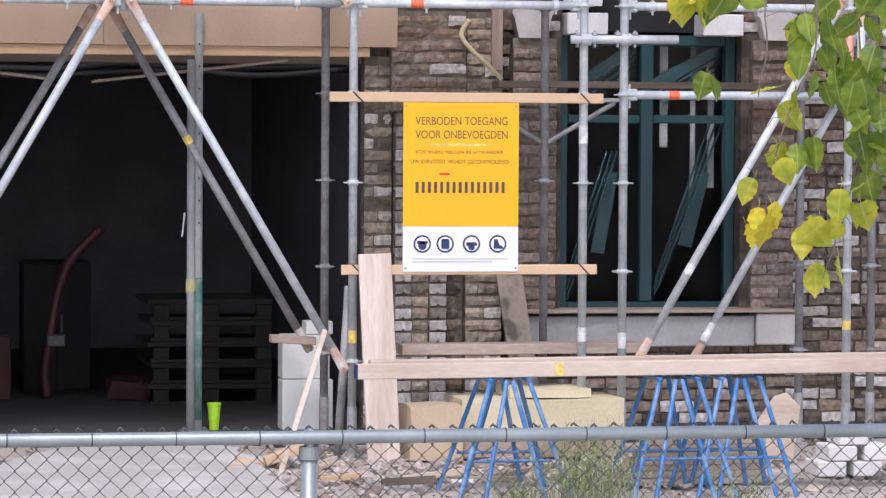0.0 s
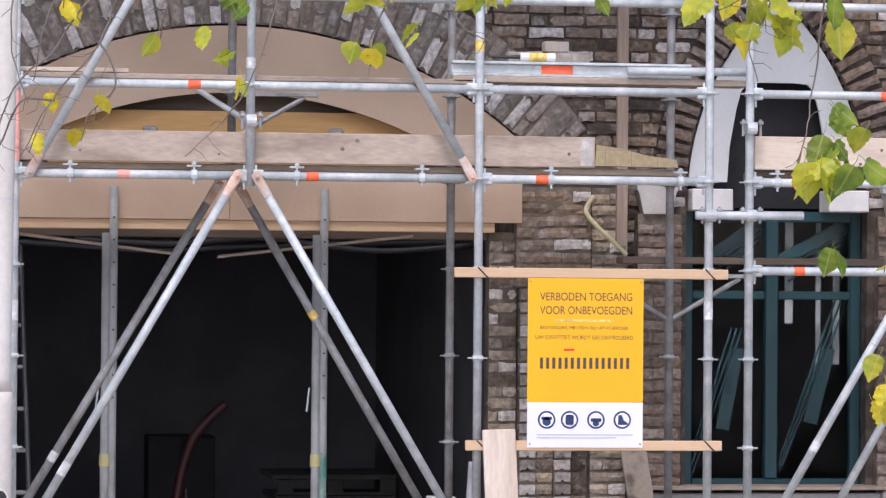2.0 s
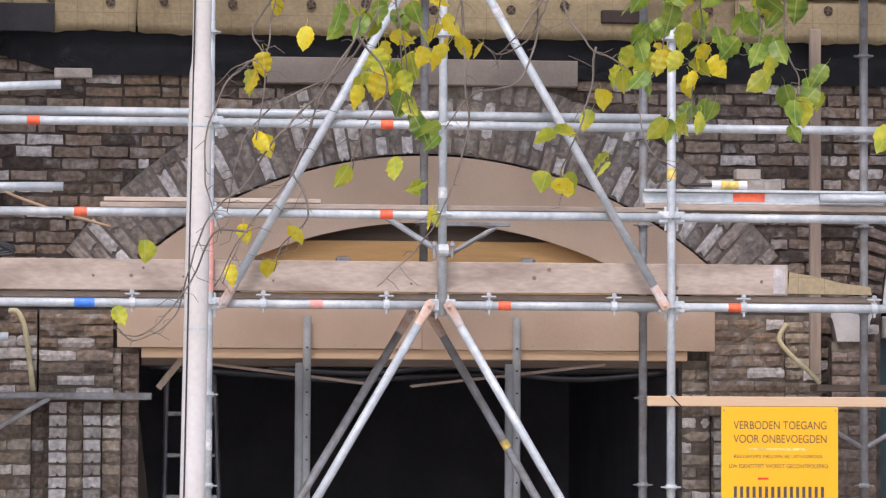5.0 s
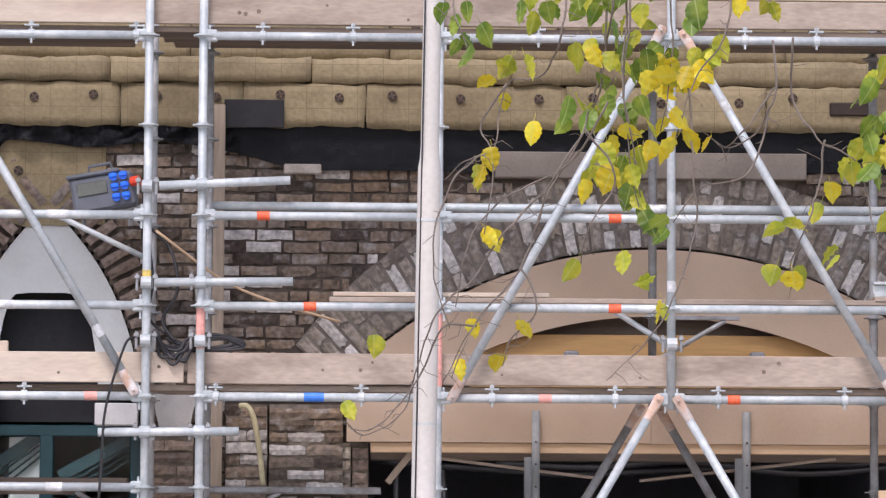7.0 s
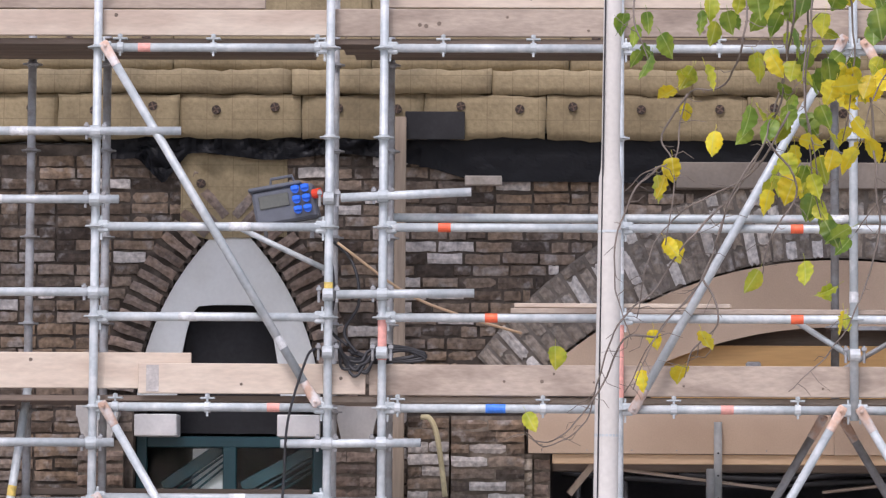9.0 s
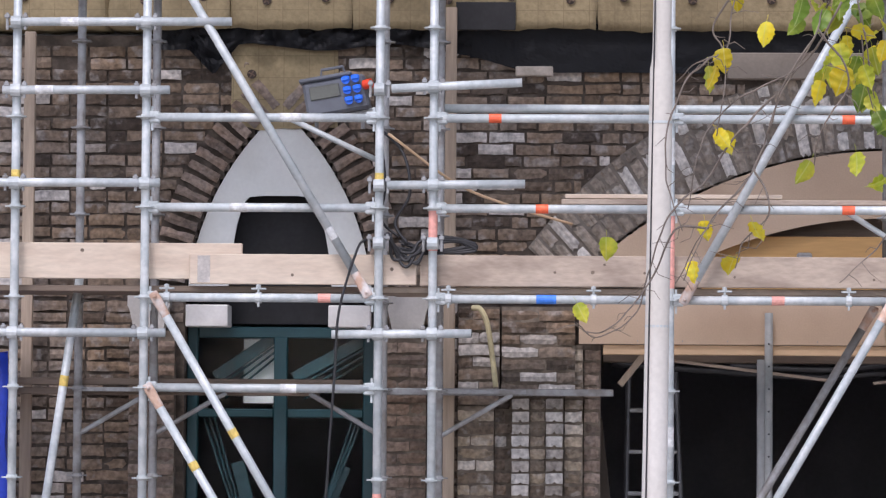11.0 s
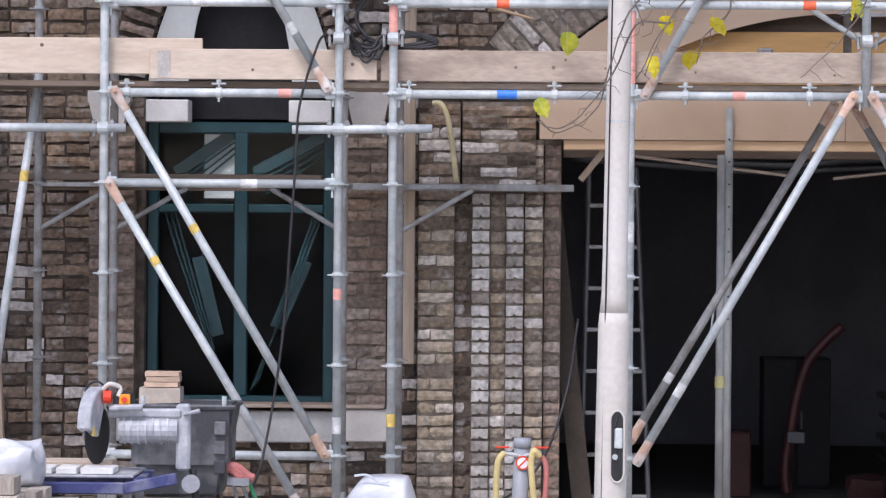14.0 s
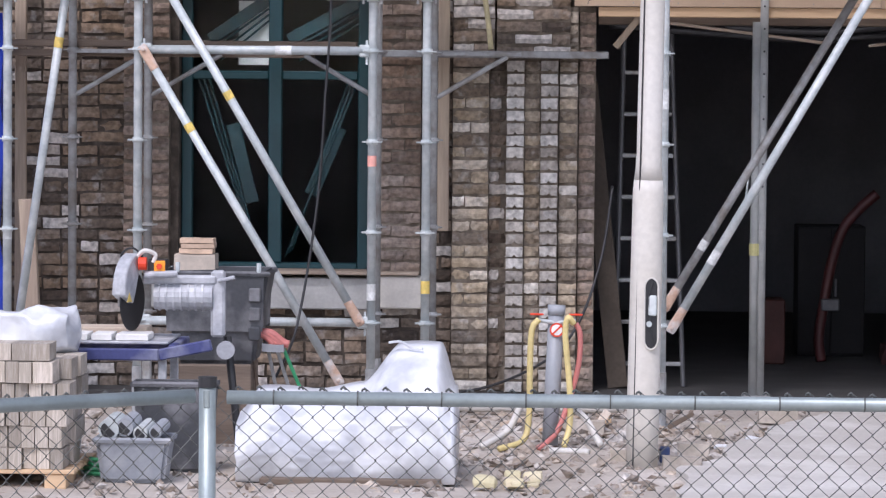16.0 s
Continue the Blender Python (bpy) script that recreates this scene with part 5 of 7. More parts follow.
# ---- plastic bale wrapped in white sheeting ----
def bale():
    bm = bm_new()
    nx, nz = 110, 54
    x0, x1, zt = -2.07, -1.04, 0.40

    def top(x):
        def ease(a, b):
            q = min(1, max(0, (x - a) / (b - a)))
            return q * q * (3 - 2 * q)

        return 0.41 + 0.015 * math.sin(9 * x) + 0.05 * ease(-1.75, -1.5) + 0.17 * ease(-1.5, -1.30) - 0.10 * ease(-1.12, -1.07) - 0.10 * ease(-1.09, -1.045) - 0.10 * (1 - ease(-2.07, -1.98))

    front, back = [], []
    for i in range(nx + 1):
        x = x0 + (x1 - x0) * i / nx
        cf, cb = [], []
        for j in range(nz + 1):
            f = j / nz
            z = top(x) * f
            belly = 0.06 * math.sin(math.pi * f) ** 0.6 + 0.02 * noise.noise((x * 2.2, f * 1.6, 4.0)) + 0.07 * abs(noise.noise((x * 2.0 - f * 1.3, f * 0.9, 1.0))) + 0.035 * abs(noise.noise((x * 3.2 + f * 2.4, f * 1.5 - x, 5.0))) + 0.007 * abs(noise.noise((x * 9 + f * 6, f * 8 - x * 4, 2.0)))
            round_in = 0.22 * f ** 4
            cf.append(bm.verts.new((x + 0.02 * noise.noise((x * 4, f * 5, 7)), -2.85 - belly + round_in, z)))
            cb.append(bm.verts.new((x, -2.25 + belly - round_in * 0.9, z)))
        front.append(cf)
        back.append(cb)
    for a, b in zip(front, front[1:]):
        for j in range(nz):
            bm.faces.new((a[j], b[j], b[j + 1], a[j + 1]))
    for a, b in zip(back, back[1:]):
        for j in range(nz):
            bm.faces.new((a[j], a[j + 1], b[j + 1], b[j]))
    for i in range(nx):
        bm.faces.new((front[i][nz], front[i + 1][nz], back[i + 1][nz], back[i][nz]))
    for e in (0, nx):
        for j in range(nz):
            q = (front[e][j], front[e][j + 1], back[e][j + 1], back[e][j])
            bm.faces.new(q)
    bmesh.ops.recalc_face_normals(bm, faces=bm.faces)
    t = thing("wrapped_bale", "bale of material under crumpled white plastic sheeting on a pallet", "bale", (-1.55, -2.5, 0.0))
    part("plastic_cover", bm, SHEETING, t, smooth=True)
    part("pallet_board", box((-1.95, -2.96, 0.0), (-1.1, -2.86, 0.03), 0.004), WOOD_DARK, t)
    s = bm_new()
    add_sweep(s, curve_points([(-1.36, -2.7, 0.655), (-1.30, -2.72, 0.66), (-1.25, -2.72, 0.63), (-1.2, -2.74, 0.63)], 5), [0.006] * 16, 6)
    part("sheet_tuft", s, SHEETING, t)
    part("grey_lining", lumpy((-1.34, -2.935, 0.20), (-1.16, -2.90, 0.28), 5, 0.008), material("grey_sheet", (0.42, 0.43, 0.44), 0.6), t, "grey patch of torn sheeting")


bale()


# ---- stone saw ----
def saw():
    s = thing("stone_saw", "dusty blue and grey wet stone saw on a steel stand", "saw", (-2.6, -2.0, 0))
    GREYP = material("dusty_grey_metal", (0.40, 0.41, 0.44), 0.6, 0.2, 0.35, 7, 40, 0.3, second=(0.60, 0.61, 0.63))
    NAVY = material("dusty_navy_paint", (0.06, 0.07, 0.20), 0.6, 0.1, 0.3, 6, 50, 0.2, second=(0.22, 0.23, 0.33))
    part("table_rail", box((-3.03, -2.35, 0.525), (-2.50, -2.31, 0.582), 0.006), NAVY, s)
    part("table_rail", box((-3.05, -1.75, 0.535), (-2.42, -1.71, 0.60), 0.006), NAVY, s)
    for x in (-3.05, -2.46):
        part("table_end", box((x, -2.31, 0.54), (x + 0.04, -1.75, 0.60), 0.006), NAVY, s)
    m = Matrix.Translation((-2.50, -2.33, 0.555)) @ Matrix.Rotation(-0.2, 4, "Y")
    part("side_arm", box((0, -0.02, -0.03), (0.26, 0.02, 0.026), 0.006, m), NAVY, s)
    part("table_top", box((-3.0, -2.30, 0.601), (-2.46, -1.76, 0.615), 0.004), GREYP, s)
    for x in (-2.49, -2.98):
        for y in (-2.28, -1.78):
            part("leg", box((x - 0.02, y - 0.02, 0.0), (x + 0.02, y + 0.02, 0.54), 0.004), GREYP, s)
    part("leg", tube((-2.2, -2.0, 0.62), (-2.12, -2.1, 0.0), 0.02, 8), RUBBER, s)
    turn = Matrix.Translation((-2.665, -2.08, 0.80)) @ Matrix.Rotation(radians(74), 4, "Z")
    g = bm_new()
    arc = [(0.17 * math.cos(a), 0.05 + 0.185 * math.sin(a)) for a in [radians(50 + 15 * i) for i in range(10)]]
    add_prism(g, arc + [(-0.06, -0.01), (0.02, 0.16)], -0.035, 0.035)
    bmesh.ops.bevel(g, geom=[e for e in g.edges], offset=0.006, segments=1, affect="EDGES")
    bmesh.ops.transform(g, matrix=turn, verts=g.verts)
    part("blade_guard", g, GREYP, s, "dusty grey blade guard")
    g = prism([(-0.15, 0.0), (-0.09, 0.0), (-0.12, 0.045)], -0.0385, -0.0355)
    bmesh.ops.transform(g, matrix=turn, verts=g.verts)
    part("warning_label", g, TAPE_YELLOW, s, "yellow warning triangle")
    g = tube((0, -0.003, 0), (0, 0.003, 0), 0.15, 28)
    bmesh.ops.transform(g, matrix=turn, verts=g.verts)
    part("blade", g, RUBBER, s, "dark round saw blade")
    mt = part("motor", tube((-2.56, -2.02, 0.82), (-2.27, -2.02, 0.82), 0.066, 16), GREYP, s)
    for k in range(7):
        part("cooling_fin", tube((-2.54 + 0.036 * k, -2.02, 0.82), (-2.53 + 0.036 * k, -2.02, 0.82), 0.072, 16), GREYP, mt)
    part("saw_arm", box((-2.62, -2.06, 0.88), (-2.25, -1.98, 0.925), 0.01), GREYP, s)
    part("saw_handle", tube((-2.60, -2.1, 0.93), (-2.44, -2.1, 0.935), 0.018, 10), GREYP, s)
    part("switch_box", box((-2.585, -2.10, 0.935), (-2.49, -2.02, 1.005), 0.006), RUBBER, s, "black switch box")
    part("switch_plate", box((-2.555, -2.106, 0.945), (-2.50, -2.10, 1.0), 0.004), material("orange_switch", (0.85, 0.35, 0.03), 0.4), s, "orange and yellow switch plate")
    part("stop_button", tube((-2.528, -2.118, 0.972), (-2.528, -2.106, 0.972), 0.014, 12), INK_RED, s)
    part("red_knob", tube((-2.63, -2.11, 0.985), (-2.59, -2.11, 0.985), 0.032, 12), INK_RED, s, "round red knob")
    part("pivot_column", box((-2.28, -2.05, 0.62), (-2.21, -1.98, 0.95), 0.012), GREYP, s)
    part("clamp_lever", tube((-2.24, -2.06, 0.90), (-2.16, -2.08, 0.92), 0.01, 8), GREYP, s)
    part("hand_wheel", tube((-2.20, -2.1, 0.56), (-2.20, -2.07, 0.56), 0.045, 16), GREYP, s)
    c = bm_new()
    add_sweep(c, curve_points([(-2.60, -2.08, 1.0), (-2.66, -2.09, 1.06), (-2.72, -2.08, 1.02), (-2.70, -2.06, 0.9)], 6), 0.006, 6)
    part("power_cord", c, RUBBER, s)
    h = bm_new()
    add_sweep(h, curve_points([(-2.64, -2.1, 1.015), (-2.60, -2.12, 1.05), (-2.55, -2.1, 1.03), (-2.56, -2.1, 0.99)], 6), 0.011, 8)
    part("water_hose", h, HOSE_W, s, "white water hose")


saw()
for k, (x, w) in enumerate(((-3.06, 0.20), (-2.84, 0.10), (-2.72, 0.16))):
    tagged(part("cut_tile", box((x, -2.28, 0.617), (x + w, -2.06, 0.648), 0.003), STONE_WHITE), "dusty white tile strip lying on the saw table", "tile", "tile strips")
tagged(part("pale_board", box((-3.05, -2.02, 0.617), (-2.6, -1.8, 0.662), 0.004), WOOD_PALE), "pale board lying on the saw table", "board")


def tub(x0, x1, y0, y1, z0, z1, taper, mat, name, label, ribs=True):
    """An open tub with a rim, tapered to the foot."""
    t = thing(name, label, "tub", ((x0 + x1) / 2, (y0 + y1) / 2, z0), "tubs")
    bm = bm_new()
    add_box(bm, (x0, y0, z0), (x1, y1, z1), 0.0)
    c = Vector(((x0 + x1) / 2, (y0 + y1) / 2, 0))
    for v in bm.verts:
        if v.co.z < (z0 + z1) / 2:
            v.co.x = c.x + (v.co.x - c.x) * taper
            v.co.y = c.y + (v.co.y - c.y) * taper
    bmesh.ops.bevel(bm, geom=bm.edges[:], offset=0.02, segments=2, affect="EDGES")
    tops = [f for f in bm.faces if f.normal.z > 0.9 and f.calc_area() > 0.01]
    r = bmesh.ops.inset_region(bm, faces=tops, thickness=0.012)
    for f in tops:
        for v in f.verts:
            v.co.z -= (z1 - z0) * 0.6
    part("tub_body", bm, mat, t)
    rim = bm_new()
    add_sweep(rim, [(x0, y0, z1 - 0.012), (x1, y0, z1 - 0.012), (x1, y1, z1 - 0.012), (x0, y1, z1 - 0.012), (x0, y0 + 0.001, z1 - 0.012)], 0.015, 6)
    part("rim", rim, mat, t)
    return t


TUB_BLACK = material("dusty_black_plastic", (0.06, 0.063, 0.07), 0.6, 0, 0.3, 5, 50, 0.3, second=(0.19, 0.19, 0.20))
TUB_GREY = material("dusty_grey_plastic", (0.26, 0.28, 0.31), 0.6, 0, 0.2, 5, 50, 0.2, second=(0.36, 0.37, 0.39))
wb = tub(-2.62, -2.06, -1.3, -0.85, 0.42, 0.905, 0.72, TUB_BLACK, "mortar_tub", "dusty dark grey plastic mortar tub standing on a box")
for x in (-2.53, -2.11):
    part("lifting_ring", tube((x, -1.3, 0.9), (x, -1.3, 0.95), 0.012, 8), STEEL, wb)
for k in range(3):
    part("rib", box((-2.16, -1.33, 0.55 + 0.1 * k), (-2.10, -1.28, 0.62 + 0.1 * k), 0.006), TUB_BLACK, wb)
tagged(part("wooden_box", box((-2.55, -1.28, 0.0), (-2.15, -0.88, 0.42), 0.006), WOOD_DARK), "dark wooden box under the mortar tub", "box")
tub(-2.60, -2.20, -2.55, -2.40, 0.0, 0.44, 0.85, TUB_BLACK, "mortar_tub", "black plastic tub standing under the saw")
tub(-2.72, -2.37, -3.0, -2.75, 0.0, 0.215, 0.85, TUB_GREY, "grey_crate", "grey plastic crate full of pipe pieces")
for k, (x, z, r) in enumerate(((-2.66, 0.25, 0.05), (-2.585, 0.26, 0.042), (-2.51, 0.235, 0.035), (-2.44, 0.24, 0.03))):
    b = bm_new()
    add_tube(b, (x, -2.97, z), (x + 0.02, -2.78, z + 0.02), r, 14)
    p = tagged(part("pipe_piece", b, PIPE if k % 2 else STEEL), "short piece of pipe lying in the crate", "pipe", "pipe pieces")
    part("pipe_bore", tube((x, -2.9715, z), (x, -2.9695, z), r * 0.75, 14), RUBBER, p)
for k in range(4):
    hose("green_hose", [(-2.82 + 0.015 * k, -2.72, 0.02 + 0.022 * k), (-2.76, -2.80, 0.025 + 0.022 * k), (-2.70, -2.78, 0.02 + 0.022 * k), (-2.70, -2.6, 0.02 + 0.022 * k)], 0.011, HOSE_G, "coil of green hose on the ground", group="green hoses")
SLIP = material("pale_clay", (0.52, 0.38, 0.28), 0.9, 0, 0.2, 8, 60, 0.3, 0.3)
tagged(part("clay_block", lumpy((-2.56, -1.2, 0.906), (-2.35, -1.02, 0.985), 9, 0.006, 3), PACK_STONE := material("beige_block", (0.50, 0.43, 0.36), 0.9, 0, 0.2, 8, 60, 0.3)), "beige clay block lying on the tub", "block")
rb = random.Random(3)
for k in range(3):
    x, z = -2.53 + rb.uniform(-0.015, 0.015), 0.990 + 0.027 * k
    tagged(part("brick_slip", lumpy((x, -1.18, z), (x + 0.175, -1.05, z + 0.024), k, 0.004, 2), SLIP), "pale orange clay slip stacked on a block", "brick slip", "brick slips")


def gloves():
    g = thing("work_gloves", "pair of red and grey work gloves stuck on tool handles", "gloves", (-2.12, -1.2, 0.5), )
    for k in range(5):
        bm = bm_new()
        add_sweep(bm, curve_points([(-2.19 + 0.01 * k, -1.2, 0.53 + 0.012 * k), (-2.14 + 0.02 * k, -1.22, 0.585), (-2.07 + 0.02 * k, -1.22, 0.56 - 0.006 * k), (-2.04 + 0.02 * k, -1.22, 0.525)], 5), 0.021, 8)
        part("glove_finger", bm, HOSE_R, g, "red glove finger", smooth=True)
    part("glove_cuff", lumpy((-2.10, -1.24, 0.49), (-1.98, -1.18, 0.53), 4, 0.01), TUB_GREY, g, "grey glove cuff")
    return g


gloves()
for k, (x, m_) in enumerate(((-2.13, WOOD_DARK), (-2.06, STEEL_DULL), (-2.02, STEEL_DULL), (-1.99, HOSE_G))):
    plank_between("tool_handle", (x + 0.02 + 0.06 * k, -1.05, 0.0), (x - 0.02, -1.2, 0.55), 0.018, 0.018, m_, "thin tool handle leaning by the tub", "tool handle", "tool handles")

# pack of bricks on a pallet with a crumpled sack on top
rb = random.Random(11)
pal = thing("pallet", "pale wooden pallet under the brick pack", "pallet", (-3.2, -2.9, 0))
for k in range(4):
    part("deck_slat", box((-3.7 , -3.25 + 0.2 * k, 0.07), (-2.78, -3.11 + 0.2 * k, 0.09), 0.003), WOOD_NEW, pal)
for x in (-3.65, -3.25, -2.87):
    part("bearer", box((x - 0.05, -3.24, 0.0), (x + 0.05, -2.52, 0.069), 0.003), WOOD_NEW, pal)
PACK = material("pale_grey_clay_brick", (0.42, 0.37, 0.31), 0.9, 0, 0.3, 9, 50, 0.3, 0.7, second=(0.56, 0.50, 0.44))
bp_me = finish("brick", box((-0.5, -0.105, 0), (0.5, 0.105, 0.098), 0.0), PACK)
pack = thing("brick_pack", "stack of pale grey-brown bricks on edge on a pallet", "bricks", (-3.2, -2.9, 0.09))
for lay in range(5):
    for row in range(3):
        x = -3.68 + rb.uniform(0, 0.03)
        while x < -2.83:
            w = 0.064 if rb.random() < 0.65 else 0.098
            if x + w > -2.79:
                break
            ob = new("brick", bp_me)
            ob.parent = pack
            ob.matrix_parent_inverse = pack.matrix_world.inverted()
            ob.location = (x + w / 2, -3.12 + 0.215 * row + rb.uniform(-0.03, 0.012), 0.0915 + 0.0995 * lay)
            ob.scale = (w - 0.006, 1, 1 - rb.uniform(0, 0.05))
            x += w
for x in (-3.13, -3.03, -2.95):
    ob = new("brick", bp_me)
    ob.parent = pack
    ob.matrix_parent_inverse = pack.matrix_world.inverted()
    ob.location = (x, -3.1, 0.59)
    ob.scale = (0.095, 1, 0.8)
tagged(part("plastic_sack", lumpy((-3.4, -2.75, 0.60), (-2.86, -2.45, 0.79), 6, 0.06, 9, 0.3), SHEETING, smooth=True), "crumpled translucent white plastic sack on the brick pack", "sack")
tagged(part("tarpaulin", lumpy((-4.3, 0.55, 0.0), (-3.75, 0.62, 2.25), 2, 0.03, 8), material("blue_tarpaulin", (0.02, 0.05, 0.42), 0.45), smooth=True), "blue tarpaulin hanging behind the scaffold", "tarpaulin")
plank_between("timber_post", (-3.56, 0.6, 0.0), (-3.62, 0.62, 1.2), 0.09, 0.06, WOOD, "weathered timber post standing by the wall", "post")


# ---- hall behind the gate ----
# aluminium darkened to carry the gate's shade in its colour
LADDER = material("shade_dark_aluminium", (0.10, 0.10, 0.105), 0.5, 0.4, 0.2, 6, 40, 0.1)
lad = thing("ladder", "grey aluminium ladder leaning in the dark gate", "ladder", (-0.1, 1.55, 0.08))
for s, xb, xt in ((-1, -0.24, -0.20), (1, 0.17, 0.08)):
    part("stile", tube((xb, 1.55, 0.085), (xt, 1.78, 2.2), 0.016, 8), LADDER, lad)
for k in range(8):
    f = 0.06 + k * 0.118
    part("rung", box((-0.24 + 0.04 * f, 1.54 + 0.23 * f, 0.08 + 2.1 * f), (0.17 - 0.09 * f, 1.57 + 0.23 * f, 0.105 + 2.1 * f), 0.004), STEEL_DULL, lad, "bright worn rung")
plank_between("dark_panel", (-0.22, 1.42, 0.085), (-0.42, 1.5, 1.9), 0.12, 0.02, material("dark_brown_board", (0.07, 0.055, 0.042), 0.85, 0, 0.3, 5, 40, 0.2), "dark board leaning in the gate", "board")
# hall shade is put into the near-black pallet wood and the dark reds
PALLET_SHADE = material("shade_dark_pallet_wood", (0.024, 0.021, 0.018), 0.9, 0, 0.3, 4, 40, 0.2, stretch=(0.3, 3, 3))
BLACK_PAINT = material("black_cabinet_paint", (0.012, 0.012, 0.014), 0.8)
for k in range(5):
    p = thing("stacked_pallet", "wooden pallet on a stack, darkened for the hall's shade", "pallet", (2.1, 3.2, 0.08 + 0.135 * k), "stacked pallets")
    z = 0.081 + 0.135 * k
    part("deck", box((1.72 + 0.02 * (k % 2), 2.9, z + 0.10), (2.52, 3.7, z + 0.132), 0.004), PALLET_SHADE, p)
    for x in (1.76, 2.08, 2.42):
        part("block", box((x, 2.92, z), (x + 0.1, 3.0, z + 0.099), 0.004), PALLET_SHADE, p)
    part("bottom_slat", box((1.74, 2.91, z), (2.5, 2.919, z + 0.02), 0.002), PALLET_SHADE, p)
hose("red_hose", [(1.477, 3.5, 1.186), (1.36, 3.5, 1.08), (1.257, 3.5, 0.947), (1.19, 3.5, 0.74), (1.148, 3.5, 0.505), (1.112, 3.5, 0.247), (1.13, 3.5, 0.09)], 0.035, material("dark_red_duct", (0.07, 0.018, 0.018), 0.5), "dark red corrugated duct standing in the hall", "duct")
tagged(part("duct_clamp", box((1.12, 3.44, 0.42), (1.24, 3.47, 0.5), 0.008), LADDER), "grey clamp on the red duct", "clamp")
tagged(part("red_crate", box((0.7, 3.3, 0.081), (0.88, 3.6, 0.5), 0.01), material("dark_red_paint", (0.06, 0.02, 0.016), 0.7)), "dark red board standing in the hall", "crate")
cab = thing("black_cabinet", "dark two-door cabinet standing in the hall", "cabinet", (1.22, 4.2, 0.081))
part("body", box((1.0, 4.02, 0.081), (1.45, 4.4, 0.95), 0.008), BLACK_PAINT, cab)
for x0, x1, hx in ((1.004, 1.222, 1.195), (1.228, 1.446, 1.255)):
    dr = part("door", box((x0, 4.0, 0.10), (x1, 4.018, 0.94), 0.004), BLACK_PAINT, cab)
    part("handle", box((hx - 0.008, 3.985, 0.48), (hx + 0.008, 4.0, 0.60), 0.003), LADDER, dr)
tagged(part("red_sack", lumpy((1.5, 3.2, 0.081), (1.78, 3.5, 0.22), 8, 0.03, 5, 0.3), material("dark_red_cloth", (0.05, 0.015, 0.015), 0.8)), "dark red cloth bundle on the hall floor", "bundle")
cup = thing("green_bucket", "bright green plastic beaker on the floor by the prop", "bucket", (1.93, 1.1, 0.08))
part("beaker", tube((1.93, 1.1, 0.081), (1.93, 1.1, 0.235), 0.028, 14, 0.04), material("lime_plastic", (0.36, 0.68, 0.03), 0.4), cup)
part("beaker_rim", tube((1.93, 1.1, 0.225), (1.93, 1.1, 0.24), 0.043, 14), bpy.data.materials["lime_plastic"], cup)
for c, nm in (([(-0.3, 1.7, 2.23), (0.3, 1.7, 2.19), (0.9, 1.75, 2.16), (1.6, 1.7, 2.2), (2.8, 1.7, 2.23)], "a"), ([(0.4, 1.6, 2.22), (1.0, 1.62, 2.20), (1.5, 1.65, 2.24), (2.2, 1.62, 2.17), (2.8, 1.6, 2.21)], "b")):
    hose("black_cable", c, 0.018, RUBBER, "slack black cable under the gate lintel", "cable", "slack cables")
plank_between("thin_lath", (0.05, 1.25, 2.245), (1.0, 1.25, 2.13), 0.018, 0.03, WOOD, "thin lath hanging under the lintel", "lath", "thin laths")
plank_between("thin_lath", (1.22, 1.25, 2.12), (2.38, 1.25, 2.255), 0.018, 0.03, WOOD, "thin lath hanging under the lintel", "lath", "thin laths")
plank_between("lath_stub", (-0.26, 1.25, 2.10), (-0.10, 1.25, 2.30), 0.04, 0.03, WOOD, "short lath nailed under the lintel", "lath")


# ---- power box, cables, hoses and tools on the scaffold ----
pb = thing("power_box", "grey site power distribution box with blue sockets", "power box", (-1.86, 0.3, 3.57))
bm_tilt = Matrix.Translation((-1.86, 0.30, 3.71)) @ Matrix.Rotation(radians(-10), 4, "Y")
GREY_BOX = material("dark_grey_plastic", (0.11, 0.12, 0.14), 0.5, 0, 0.15, 6, 50, 0.1)
part("housing", box((-0.185, -0.12, -0.11), (0.17, 0.12, 0.085), 0.015, bm_tilt), GREY_BOX, pb)
part("lid", box((-0.20, -0.13, 0.086), (0.10, 0.13, 0.11), 0.008, bm_tilt), GREY_BOX, pb)
part("fuse_window", box((-0.15, -0.128, -0.02), (0.02, -0.121, 0.055), 0.004, bm_tilt), material("fuse_cover", (0.10, 0.105, 0.09), 0.3), pb, "translucent fuse cover")
BLUE_CEE = material("blue_socket", (0.02, 0.16, 0.80), 0.35, 0, 0.1)
for i in range(2):
    for j in range(3):
        a, b = bm_tilt @ Vector((0.062 + 0.055 * i, -0.15, 0.062 - 0.058 * j)), bm_tilt @ Vector((0.062 + 0.055 * i, -0.12, 0.062 - 0.058 * j))
        sk = part("socket", tube(a, b, 0.024, 12, 0.021), BLUE_CEE, pb, "blue industrial socket")
        part("socket_lid", box((0.038 + 0.055 * i, -0.162, 0.055 - 0.058 * j), (0.086 + 0.055 * i, -0.150, 0.082 - 0.058 * j), 0.006, bm_tilt), BLUE_CEE, sk)
part("red_socket", tube(bm_tilt @ Vector((0.20, -0.14, 0.02)), bm_tilt @ Vector((0.16, -0.12, 0.02)), 0.028, 12), INK_RED, pb, "red industrial socket")
hb = bm_new()
add_sweep(hb, [bm_tilt @ Vector(p) for p in ((-0.08, 0, 0.11), (-0.07, 0, 0.155), (0.05, 0, 0.155), (0.06, 0, 0.11))], 0.009, 6)
part("handle", hb, GREY_BOX, pb)
